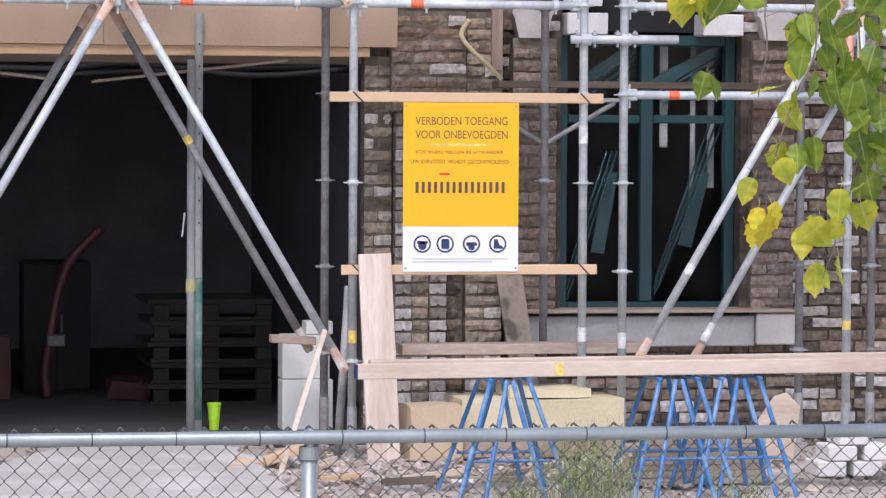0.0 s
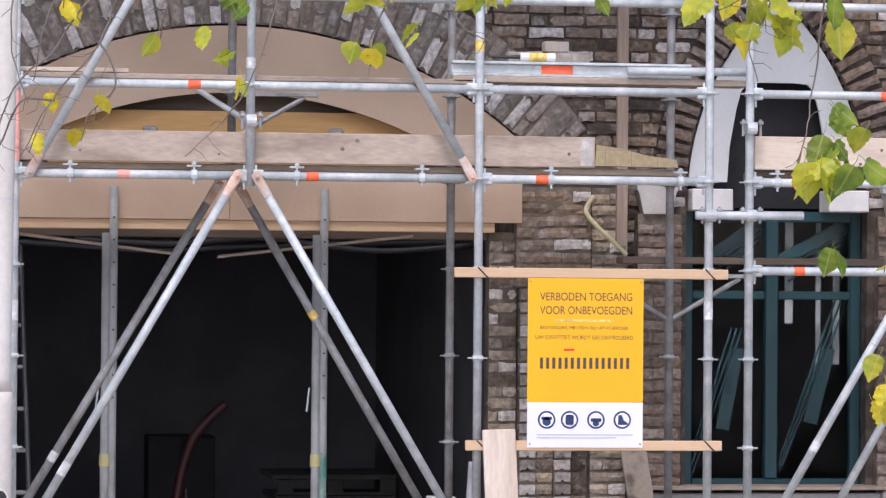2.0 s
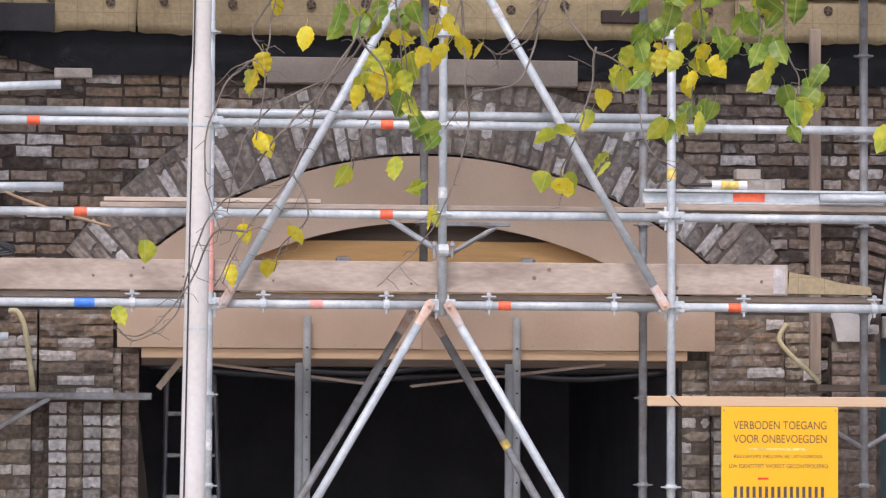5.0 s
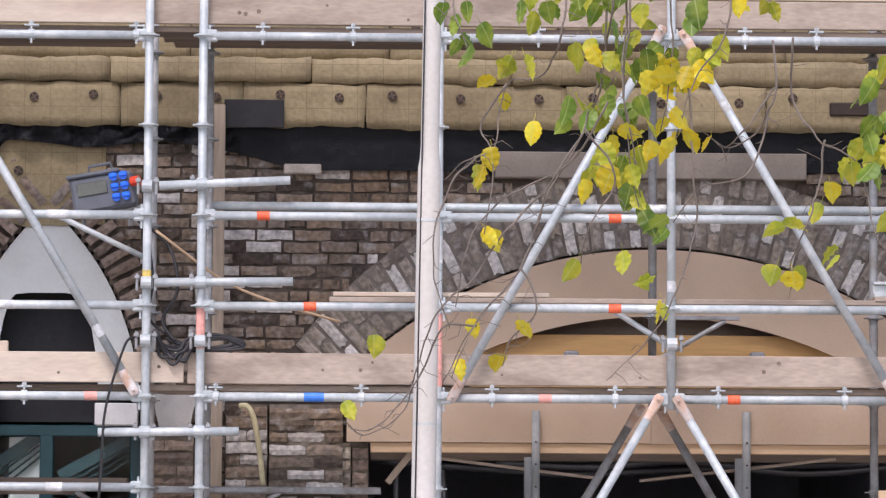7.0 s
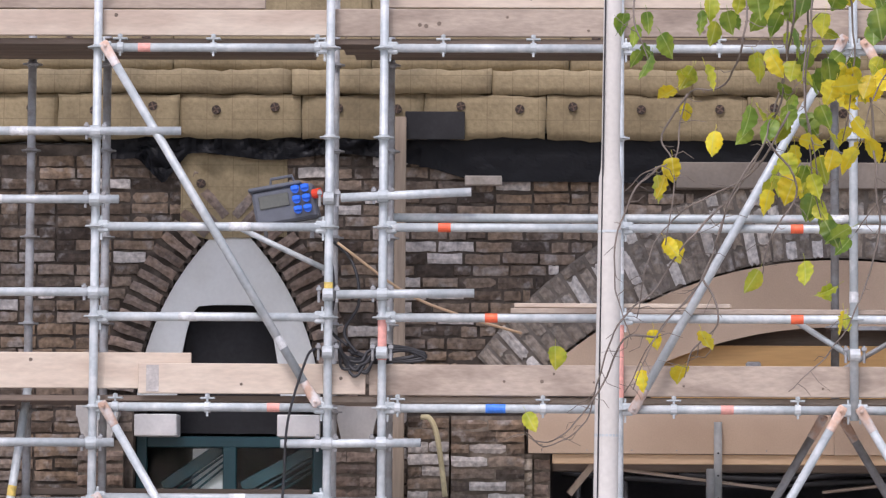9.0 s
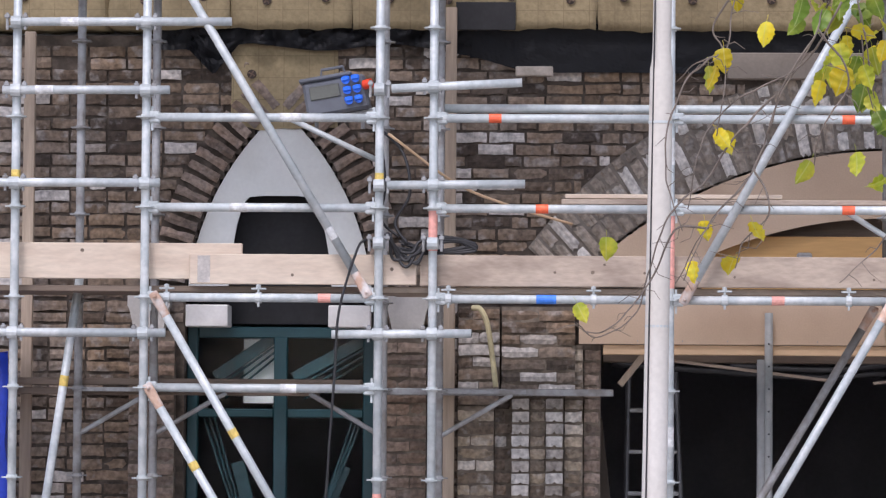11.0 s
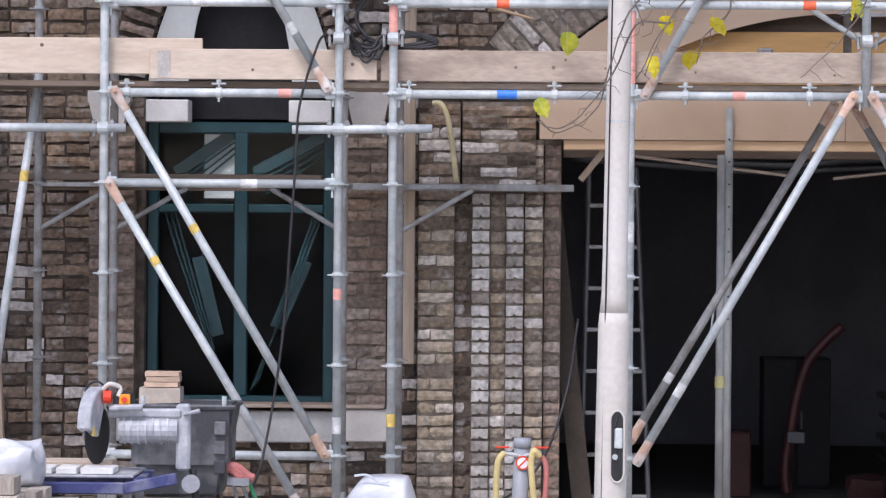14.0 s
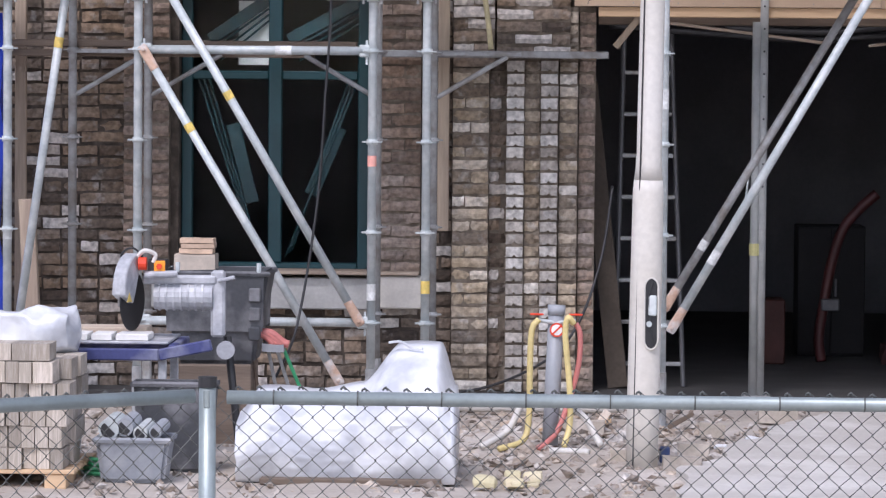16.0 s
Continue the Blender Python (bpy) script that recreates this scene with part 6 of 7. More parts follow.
part("stand_tube", tube(bm_tilt @ Vector((-0.17, 0, -0.115)), bm_tilt @ Vector((0.2, 0, -0.115)), 0.012, 8), STEEL, pb)
for x in (-1.98, -1.72):
    part("stand_leg", tube((x, 0.3, 3.52), (x, 0.3, 3.61), 0.012, 8), STEEL_DULL, pb)
rc = random.Random(2)
for k in range(7):
    o = lambda s: rc.uniform(-s, s)
    hose("black_cable", [(-1.56 + o(0.02), -0.02, 2.90 + o(0.02)), (-1.50 + o(0.03), 0.02, 2.80 + o(0.03)), (-1.42 + o(0.03), 0.0, 2.78 + o(0.05)), (-1.36 + o(0.04), 0.02, 2.86 + o(0.02)), (-1.22 + o(0.04), 0.05, 2.885 + o(0.02)), (-1.08 + o(0.05), 0.06, 2.84 + o(0.02)), (-1.30 + o(0.03), 0.07, 2.82 + o(0.01)), (-1.5 + o(0.03), 0.05, 2.85 + o(0.03))], 0.009, RUBBER, "coiled black power cable hung over the toe board", "cable", "coiled cables")
hose("black_cable", [(-1.62, 0.1, 2.86), (-1.68, -0.06, 2.875), (-1.73, -0.07, 2.80), (-1.82, -0.07, 2.48), (-1.84, -0.07, 2.15), (-1.861, -0.07, 1.83), (-1.904, -0.07, 1.21), (-2.0, -0.2, 0.55), (-2.08, -0.6, 0.30)], 0.0075, RUBBER, "black power cable hanging down from the scaffold", "cable", "hanging cables")
hose("black_cable", [(-1.75, 0.3, 3.6), (-1.50, 0.1, 3.4), (-1.44, 0.06, 3.15), (-1.52, 0.05, 2.98), (-1.45, 0.03, 2.86)], 0.009, RUBBER, "black power cable hanging from the power box", "cable", "hanging cables")
hose("black_cable", [(-1.62, 0.2, 3.5), (-1.58, 0.12, 3.2), (-1.60, 0.08, 3.0), (-1.5, 0.05, 2.9)], 0.008, RUBBER, "black power cable hanging from the power box", "cable", "hanging cables")
hose("yellow_rope", [(-1.56, 0.02, 3.47), (-1.20, 0.3, 3.22), (-0.9, 0.4, 3.10), (-0.54, 0.5, 3.0)], 0.008, WOOD_NEW, "pale yellow rope slung between the tubes", "rope")
hose("yellow_hose", [(-1.12, 1.0, 2.54), (-1.07, 0.98, 2.53), (-1.03, 0.98, 2.44), (-1.0, 1.0, 2.25), (-0.98, 1.0, 2.08)], 0.016, HOSE_P := material("pale_yellow_hose", (0.62, 0.55, 0.33), 0.6), "pale yellow plastic conduit sticking out of the pier", "conduit", "plastic conduits")
hose("yellow_hose", [(3.42, 1.0, 2.50), (3.375, 1.0, 2.41), (3.44, 1.0, 2.32), (3.55, 1.0, 2.22), (3.62, 1.0, 2.15)], 0.014, HOSE_P, "pale yellow plastic conduit sticking out of the pier", "conduit", "plastic conduits")

al = thing("aluminium_beam", "aluminium scaffold beam with a red band lying on planks", "beam", (2.45, 0.1, 3.14))
for nm, z0, z1, d in (("flange", 3.137, 3.152, 0.04), ("web", 3.153, 3.205, 0.012), ("flange", 3.206, 3.222, 0.04)):
    part(nm, box((2.43, 0.12 - d, z0), (3.80, 0.12 + d, z1), 0.003), STEEL, al)
part("red_band", box((2.94, 0.105, 3.155), (3.12, 0.1075, 3.203), 0.0005), TAPE_RED, al, "red band on the beam")
tube_thing("loose_tube", (3.42, 0.03, 3.175), (4.10, 0.03, 3.18), STEEL, "short galvanised tube lying beside the beam", "scaffold tube", "", (), False)
kit = tube((2.82, 0.12, 3.25), (3.02, 0.12, 3.25), 0.024, 12)
ct = tagged(part("sealant_cartridge", kit, STONE_WHITE), "white sealant cartridge lying on the beam", "cartridge")
part("cartridge_band", tube((2.87, 0.12, 3.25), (2.97, 0.12, 3.25), 0.0245, 12), TAPE_YELLOW, ct, "yellow label band")
part("nozzle", tube((2.66, 0.12, 3.247), (2.82, 0.12, 3.25), 0.006, 8, 0.012), RUBBER, ct, "dark nozzle")
for x, w, z in ((2.76, 0.15, 3.223), (2.99, 0.14, 3.223), (2.97, 0.14, 3.285), (3.13, 0.1, 3.223)):
    tagged(part("loose_brick", box((x, 0.17, z), (x + w, 0.27, z + 0.06), 0.005), PACK), "loose pale brick lying on the aluminium beam", "brick", "loose bricks")
tagged(part("loose_brick", box((-0.88, 1.13, 3.905), (-0.66, 1.19, 3.962), 0.006), PACK), "loose pale brick on top of the brickwork", "brick", "loose bricks")


# ---- rubble and weeds ----
rr = random.Random(21)


def rubble(name, number, spread, sizes, mat, label):
    """Loose chips and stones, eight rough faces each, joined."""
    verts, faces = [], []
    while len(verts) < 6 * number:
        x, y = spread()
        if apron_left(y) < x < APRON_X1 and rr.random() < 0.85:
            continue
        s = rr.uniform(*sizes) * (1.8 if rr.random() < 0.06 else 1)
        m = Matrix.Translation((x, y, s * 0.3)) @ Euler((rr.uniform(-0.5, 0.5), rr.uniform(-0.5, 0.5), rr.uniform(0, 6))).to_matrix().to_4x4()
        k = len(verts)
        for v in ((1.6, 0, 0), (-1.5, 0, 0), (0, 1, 0), (0, -1, 0), (0, 0, 0.7), (0, 0, -0.6)):
            verts.append(m @ (Vector([c + rr.uniform(-0.35, 0.35) for c in v]) * s))
        for a, b, c in ((0, 2, 4), (2, 1, 4), (1, 3, 4), (3, 0, 4), (2, 0, 5), (1, 2, 5), (3, 1, 5), (0, 3, 5)):
            faces.append((k + a, k + b, k + c))
    me = bpy.data.meshes.new(name)
    me.from_pydata(verts, [], faces)
    me.materials.append(mat)
    return tagged(new(name, me), label, "rubble", kind="stuff")


rubble("rubble", 2600, lambda: (rr.uniform(-3.4, 6.2), rr.uniform(-3.8, 0.9)), (0.006, 0.026), RUBBLE, "scattered brick rubble and stones on the ground")
rubble("rubble", 900, lambda: (rr.gauss(-0.6, 0.45), rr.gauss(-0.7, 0.8)), (0.008, 0.035), RUBBLE, "broken brick and plaster heaped about the standpipe")
rubble("rubble", 900, lambda: (rr.gauss(2.9, 0.6), rr.gauss(-0.5, 0.5)), (0.008, 0.035), RUBBLE, "broken brick and wood chips heaped under the beams")
for k in range(16):
    x, y, a = (rr.uniform(2.05, 3.3) if k < 10 else rr.uniform(-1.0, 0.1)), rr.uniform(-1.5, -0.2), rr.uniform(-0.9, 0.9)
    ln = rr.uniform(0.12, 0.42) if k < 10 else rr.uniform(0.06, 0.2)
    plank_between("wood_scrap", (x, y, 0.015 + 0.006 * (k % 3)), (x + ln * math.cos(a), y + ln * math.sin(a), 0.02 + rr.uniform(0, 0.10)), rr.uniform(0.015, 0.05), rr.uniform(0.012, 0.025), rr.choice((WOOD, WOOD_PALE, WOOD_NEW, WOOD_DARK)), "thin wood scrap lying on the rubble", "wood scrap", "wood scraps")
for k in range(9):
    x, y, w = -0.98 + rr.uniform(0, 0.34), -3.05 + rr.uniform(0, 0.3), rr.uniform(0.05, 0.10)
    tagged(part("wool_scrap", lumpy((x, y, 0.0), (x + w, y + w * 0.8, w * 0.5), k + 3, 0.035, 3, 0.5), INSULATION_PALE), "torn scrap of yellow mineral wool on the ground", "scrap", "wool scraps")
for k, (x, y, w) in enumerate(((-0.30, -1.9, 0.12), (0.05, -1.6, 0.16), (0.55, 0.2, 0.22), (-0.05, -2.3, 0.2), (0.2, -0.6, 0.12), (-0.62, -0.5, 0.3))):
    tagged(part("broken_brick", lumpy((x, y, 0.0), (x + w, y + 0.1, 0.075), k + 13, 0.015, 3), PACK), "broken pale brick lying on the ground", "brick", "broken bricks")
tagged(part("blue_can", box((-0.055, -2.02, 0.02), (-0.005, -1.97, 0.10), 0.006), INK_BLUE), "small blue carton lying beside the lamp post", "carton")
for k, (x, y) in enumerate(((0.25, -1.2), (0.42, -1.0), (2.9, -1.3))):
    tagged(part("paper_scrap", lumpy((x, y, 0.0), (x + 0.12, y + 0.08, 0.03), k + 30, 0.03, 4, 0.3), SIGN_WHITE), "crumpled white paper scrap on the ground", "paper", "paper scraps")
WEED = material("weed_green", (0.24, 0.28, 0.13), 0.7, 0, 0.3, 8, 40, 0.1, 0.2)
bm = bm_new()
for k in range(230):
    cx = rr.choice((3.22, 3.34, 3.28, 3.40, 3.46, 4.15, 3.0))
    x, y = cx + rr.gauss(0, 0.06), -2.5 + rr.gauss(0, 0.15)
    h = rr.uniform(0.14, 0.46) * (1 if 3.1 < cx < 3.8 else 0.4)
    a = rr.uniform(0, 6.28)
    bend = Vector((math.cos(a), math.sin(a), 0)) * h * rr.uniform(0.1, 0.6)
    p0, p1, p2 = Vector((x, y, 0)), Vector((x, y, h * 0.6)) + bend * 0.35, Vector((x, y, h)) + bend
    add_sweep(bm, [p0, p1, p2], [0.0022, 0.0018, 0.0006], 4)
    for q in range(5):
        c = p0.lerp(p2, 0.35 + 0.13 * q) + bend * 0.1
        d = Vector((rr.uniform(-1, 1), rr.uniform(-1, 1), rr.uniform(0, 1))).normalized() * 0.035
        w = d.cross(Vector((0.3, 0.2, 1))).normalized() * 0.006
        vs = [bm.verts.new(c), bm.verts.new(c + d * 0.5 + w), bm.verts.new(c + d), bm.verts.new(c + d * 0.5 - w)]
        bm.faces.new(vs)
tagged(part("weeds", bm, WEED), "grey-green weeds growing by the timber stack", "weeds", kind="stuff")


# ---- hanging tree branches with autumn leaves ----
def leaf_material(name, a, b, edge):
    """Thin blade: two tones in soft patches, a paler midrib, a few brown flecks; light shines through."""
    m = material(name, a, 0.42, 0, 0.22, 1.3, 6.0, 0.05, 0.45, second=b, mix_lo=0.40, mix_hi=0.62)
    n, l = m.node_tree.nodes, m.node_tree.links
    p, out = n["Principled BSDF"], n["Material Output"]
    src = p.inputs["Base Color"].links[0].from_socket
    fleck = n.new("ShaderNodeTexNoise")
    fleck.inputs["Scale"].default_value, fleck.inputs["Detail"].default_value = 4.5, 4
    l.new(n["Vector Math"].outputs[0], fleck.inputs["Vector"])
    cut = n.new("ShaderNodeMapRange")
    cut.inputs["From Min"].default_value, cut.inputs["From Max"].default_value, cut.inputs["To Max"].default_value = 0.66, 0.74, 0.8
    l.new(fleck.outputs["Fac"], cut.inputs["Value"])
    spot = n.new("ShaderNodeMix")
    spot.data_type = "RGBA"
    spot.inputs["B"].default_value = (*edge, 1)
    l.new(cut.outputs[0], spot.inputs["Factor"])
    l.new(src, spot.inputs["A"])
    sep = n.new("ShaderNodeSeparateXYZ")
    l.new(n["Texture Coordinate"].outputs["Object"], sep.inputs[0])
    away = n.new("ShaderNodeMath")
    away.operation = "ABSOLUTE"
    l.new(sep.outputs["X"], away.inputs[0])
    rib = n.new("ShaderNodeMapRange")
    rib.inputs["From Min"].default_value, rib.inputs["From Max"].default_value, rib.inputs["To Min"].default_value, rib.inputs["To Max"].default_value = 0.0, 0.035, 0.45, 0.0
    l.new(away.outputs[0], rib.inputs["Value"])
    vein = n.new("ShaderNodeMix")
    vein.data_type = "RGBA"
    vein.inputs["B"].default_value = (0.62, 0.64, 0.28, 1)
    l.new(rib.outputs[0], vein.inputs["Factor"])
    l.new(spot.outputs["Result"], vein.inputs["A"])
    tr, mx = n.new("ShaderNodeBsdfTranslucent"), n.new("ShaderNodeMixShader")
    mx.inputs[0].default_value = 0.45
    l.new(vein.outputs["Result"], p.inputs["Base Color"])
    l.new(vein.outputs["Result"], tr.inputs["Color"])
    l.new(p.outputs[0], mx.inputs[1])
    l.new(tr.outputs[0], mx.inputs[2])
    l.new(mx.outputs[0], out.inputs["Surface"])
    return m


LEAF_GREEN = leaf_material("green_leaf", (0.14, 0.24, 0.03), (0.31, 0.40, 0.05), (0.22, 0.20, 0.05))
LEAF_LIME = leaf_material("yellow_green_leaf", (0.40, 0.46, 0.04), (0.68, 0.63, 0.06), (0.30, 0.22, 0.05))
LEAF_YELLOW = leaf_material("yellow_leaf", (0.80, 0.60, 0.015), (0.78, 0.69, 0.06), (0.38, 0.20, 0.03))
TWIG = material("grey_brown_twig", (0.17, 0.14, 0.115), 0.85, 0, 0.3, 10, 60, 0.2)


def leaf_mesh(mat, seed):
    """An ovate, toothed leaf, one unit long, hanging down -z: folded along the rib, twisted and curled."""
    bm = bm_new()
    rl = random.Random(seed)
    n = 12
    mid, sides = [], ([], [])
    curl, twist, fold, wave = rl.uniform(-0.3, 0.35), rl.uniform(-0.5, 0.5), rl.uniform(0.0, 0.35), rl.uniform(0.02, 0.06)
    bend = rl.uniform(-0.10, 0.10)
    for i in range(n + 1):
        t = i / n
        w = (0.37 + rl.uniform(-0.015, 0.015)) * math.sin(math.pi * t ** 0.82) ** 0.75 * (1 + 0.05 * (-1) ** i)
        y, x0 = curl * t * t, bend * math.sin(math.pi * t)
        mid.append(bm.verts.new((x0, y, -t)))
        if 0 < i < n:
            for k, sgn in ((0, -1), (1, 1)):
                row = []
                for f in (0.5, 1.0):
                    lift = fold * w * f + wave * math.sin(i * 1.9 + k) * f
                    a = twist * (t - 0.3)
                    px, py = sgn * w * f, lift
                    row.append(bm.verts.new((x0 + px * math.cos(a) - py * math.sin(a), y + px * math.sin(a) + py * math.cos(a), -t + 0.06 * f)))
                sides[k].append(row)
    for side in sides:
        bm.faces.new((mid[0], mid[1], side[0][0]))
        bm.faces.new((mid[0], side[0][0], side[0][1]))
        bm.faces.new((mid[n], mid[n - 1], side[-1][0]))
        bm.faces.new((mid[n], side[-1][0], side[-1][1]))
        for i in range(len(side) - 1):
            bm.faces.new((mid[i + 1], mid[i + 2], side[i + 1][0], side[i][0]))
            bm.faces.new((side[i][0], side[i + 1][0], side[i + 1][1], side[i][1]))
    add_sweep(bm, [(0, 0, 0.3), (0.03, 0, 0.14), (0, 0, 0)], 0.011, 4)
    bmesh.ops.recalc_face_normals(bm, faces=bm.faces)
    return finish("leaf", bm, mat, True)


LEAVES = {"g": [leaf_mesh(LEAF_GREEN, k) for k in range(6)], "l": [leaf_mesh(LEAF_LIME, k + 10) for k in range(6)], "y": [leaf_mesh(LEAF_YELLOW, k + 20) for k in range(6)]}


def put_leaf(parent, x, y, z, size, kind, rl):
    ob = new("leaf", rl.choice(LEAVES[kind]))
    ob.parent = parent
    ob.matrix_parent_inverse = parent.matrix_world.inverted()
    ob.matrix_basis = Matrix.Translation((x, y, z + size / 2)) @ Euler((rl.gauss(0.2, 0.4), rl.gauss(0, 0.5), rl.gauss(0, 0.65)), "ZYX").to_matrix().to_4x4() @ Matrix.Diagonal((size * rl.uniform(0.85, 1.05), size, size, 1))
    return ob


def branch(label, twigs, leaves, seed, small, large, crowd):
    """Twigs: lines of (x, z); leaves: (x, z, kind), some with a neighbour behind."""
    rl = random.Random(seed)
    b = thing("tree_branch", label, "branch", (twigs[0][0][0], -9.5, twigs[0][0][1]), "hanging branches")
    for line in twigs:
        bm = bm_new()
        pts = curve_points([(x + rl.gauss(0, 0.005), -9.5 + rl.gauss(0, 0.05), z) for x, z in line], 7)
        n = len(pts)
        pts = [p + Vector((0.008 * noise.noise(p * 14), 0, 0.008 * noise.noise(p * 17))) for p in pts]
        add_sweep(bm, pts, [0.0036 * (1 - 0.6 * i / n) for i in range(n)], 5)
        for i in range(3, n - 1, 3):
            d = Vector((rl.choice((-1, 1)) * rl.uniform(0.3, 1), rl.uniform(-0.4, 0.4), rl.uniform(-0.9, 0.4))).normalized() * rl.uniform(0.015, 0.085)
            bow = d.cross(Vector((0, 1, 0))) * rl.uniform(-0.3, 0.3)
            add_sweep(bm, [pts[i], pts[i] + d * 0.5 + bow, pts[i] + d], [0.0016, 0.0013, 0.0008], 4)
        part("twig", bm, TWIG, b, smooth=True)
    for x, z, kind in leaves:
        put_leaf(b, x, -9.5 + rl.gauss(0, 0.05), z, rl.uniform(small, large), kind, rl)
        if rl.random() < crowd:
            put_leaf(b, x + rl.gauss(0, 0.022), -9.44 + rl.gauss(0, 0.04), z + rl.gauss(0, 0.022), rl.uniform(small, large) * 0.9, rl.choice((kind, kind, kind, "l")), rl)


HANG_A = [
    (-0.23, 3.30, "g"), (-0.20, 3.27, "g"), (-0.17, 3.30, "g"), (-0.18, 3.22, "g"), (-0.16, 3.17, "g"), (-0.13, 3.23, "g"), (-0.09, 3.09, "y"), (-0.07, 3.14, "l"), (-0.04, 3.15, "l"),
    (-0.01, 3.14, "l"), (-0.02, 3.30, "g"), (0.02, 3.27, "l"), (0.02, 2.97, "y"), (-0.10, 2.89, "y"), (-0.12, 2.84, "y"), (-0.14, 2.84, "l"), (-0.12, 2.67, "y"), (-0.15, 2.42, "y"),
    (-0.18, 2.31, "y"), (-0.06, 2.32, "y"), (-0.02, 2.41, "y"), (-0.50, 2.19, "l"), (-0.42, 2.37, "l"), (0.14, 2.58, "l"), (0.26, 2.60, "l"), (0.36, 2.54, "l"), (0.37, 2.47, "y"),
    (0.17, 3.17, "y"), (0.18, 3.20, "l"),
]
HANG_B = [
    (0.24, 3.16, "l"), (0.28, 3.18, "g"), (0.14, 3.04, "l"), (0.12, 3.03, "g"), (0.22, 3.04, "g"), (0.24, 3.07, "g"), (0.32, 3.29, "l"), (0.28, 3.27, "l"), (0.24, 3.24, "g"),
    (0.20, 3.29, "g"), (0.38, 3.20, "g"), (0.41, 3.09, "y"), (0.40, 2.99, "y"), (0.37, 3.10, "y"), (0.35, 3.10, "y"), (0.20, 2.87, "l"), (0.22, 2.90, "l"), (0.25, 2.94, "y"),
    (0.33, 2.97, "l"), (0.30, 3.02, "g"), (0.28, 3.00, "g"), (0.28, 2.84, "l"), (0.17, 2.80, "y"), (0.30, 2.77, "l"), (0.41, 2.91, "y"), (0.44, 2.94, "y"), (0.24, 2.83, "y"),
    (0.32, 2.71, "g"), (0.39, 2.69, "g"), (0.29, 2.79, "g"), (0.31, 2.89, "l"), (0.27, 2.87, "g"), (0.34, 2.91, "y"), (0.21, 2.99, "l"),
]
HANG_C = [
    (0.23, 3.33, "g"), (0.19, 3.35, "l"), (0.13, 3.34, "g"), (0.09, 3.35, "l"), (0.27, 3.35, "g"), (0.36, 3.35, "g"), (0.49, 3.33, "g"), (0.46, 3.29, "g"), (0.40, 3.36, "y"),
    (0.57, 3.32, "y"), (0.68, 3.31, "l"), (0.53, 3.20, "l"), (0.51, 3.17, "l"), (0.47, 3.13, "y"), (0.45, 3.12, "y"), (0.05, 3.29, "g"), (0.33, 3.16, "g"), (0.40, 3.15, "y"),
    (0.42, 3.11, "l"), (0.14, 3.17, "l"),
]
GREEN_A = [
    (0.90, 2.85, "l"), (0.97, 2.98, "g"), (0.95, 2.94, "g"), (0.97, 2.85, "g"), (0.98, 2.90, "l"), (1.02, 2.91, "y"), (1.05, 2.90, "l"), (1.05, 3.09, "g"), (1.01, 3.08, "g"),
    (1.08, 2.99, "l"), (0.97, 3.08, "g"), (1.16, 2.90, "y"), (1.10, 2.85, "y"), (1.18, 2.98, "g"), (1.22, 2.94, "g"), (1.15, 3.00, "g"), (1.05, 2.73, "g"), (1.07, 2.73, "l"),
    (1.11, 2.77, "g"), (1.14, 2.78, "g"), (1.29, 3.06, "g"), (1.27, 2.92, "g"), (1.32, 2.93, "g"), (1.34, 3.07, "l"), (1.37, 3.00, "g"), (1.35, 2.96, "g"), (1.37, 2.80, "g"),
    (1.39, 2.77, "g"), (1.44, 2.85, "g"), (1.46, 2.81, "g"),
]
GREEN_B = [
    (1.25, 3.12, "g"), (1.20, 3.13, "l"), (1.13, 3.13, "g"), (1.09, 3.12, "g"), (1.31, 3.13, "g"), (1.38, 3.13, "l"), (1.42, 3.09, "g"), (1.39, 3.06, "g"), (0.73, 2.54, "y"),
    (0.74, 2.55, "l"), (0.86, 2.62, "l"), (0.84, 2.80, "y"), (0.72, 2.68, "l"), (1.12, 3.08, "l"), (1.23, 3.04, "g"), (1.26, 3.01, "g"), (1.34, 2.90, "l"), (1.41, 2.78, "l"),
    (1.36, 2.81, "g"), (1.18, 3.10, "g"), (1.01, 3.12, "l"), (1.04, 3.03, "g"),
]
BROAD_A = [
    (1.70, 2.72, "l"), (1.73, 2.75, "l"), (1.77, 2.73, "y"), (1.82, 2.78, "l"), (1.86, 2.68, "l"), (1.87, 2.71, "l"), (1.81, 2.63, "y"), (1.76, 2.63, "l"), (1.93, 2.65, "l"),
    (1.96, 2.67, "l"), (2.04, 2.70, "g"), (2.07, 2.64, "l"), (2.05, 2.81, "g"), (2.07, 2.41, "g"), (2.04, 2.31, "g"), (2.08, 2.30, "g"), (2.14, 2.34, "l"),
    (2.02, 2.22, "l"), (2.10, 2.22, "g"), (2.01, 2.20, "l"), (2.15, 2.24, "g"), (2.08, 2.00, "g"),
]
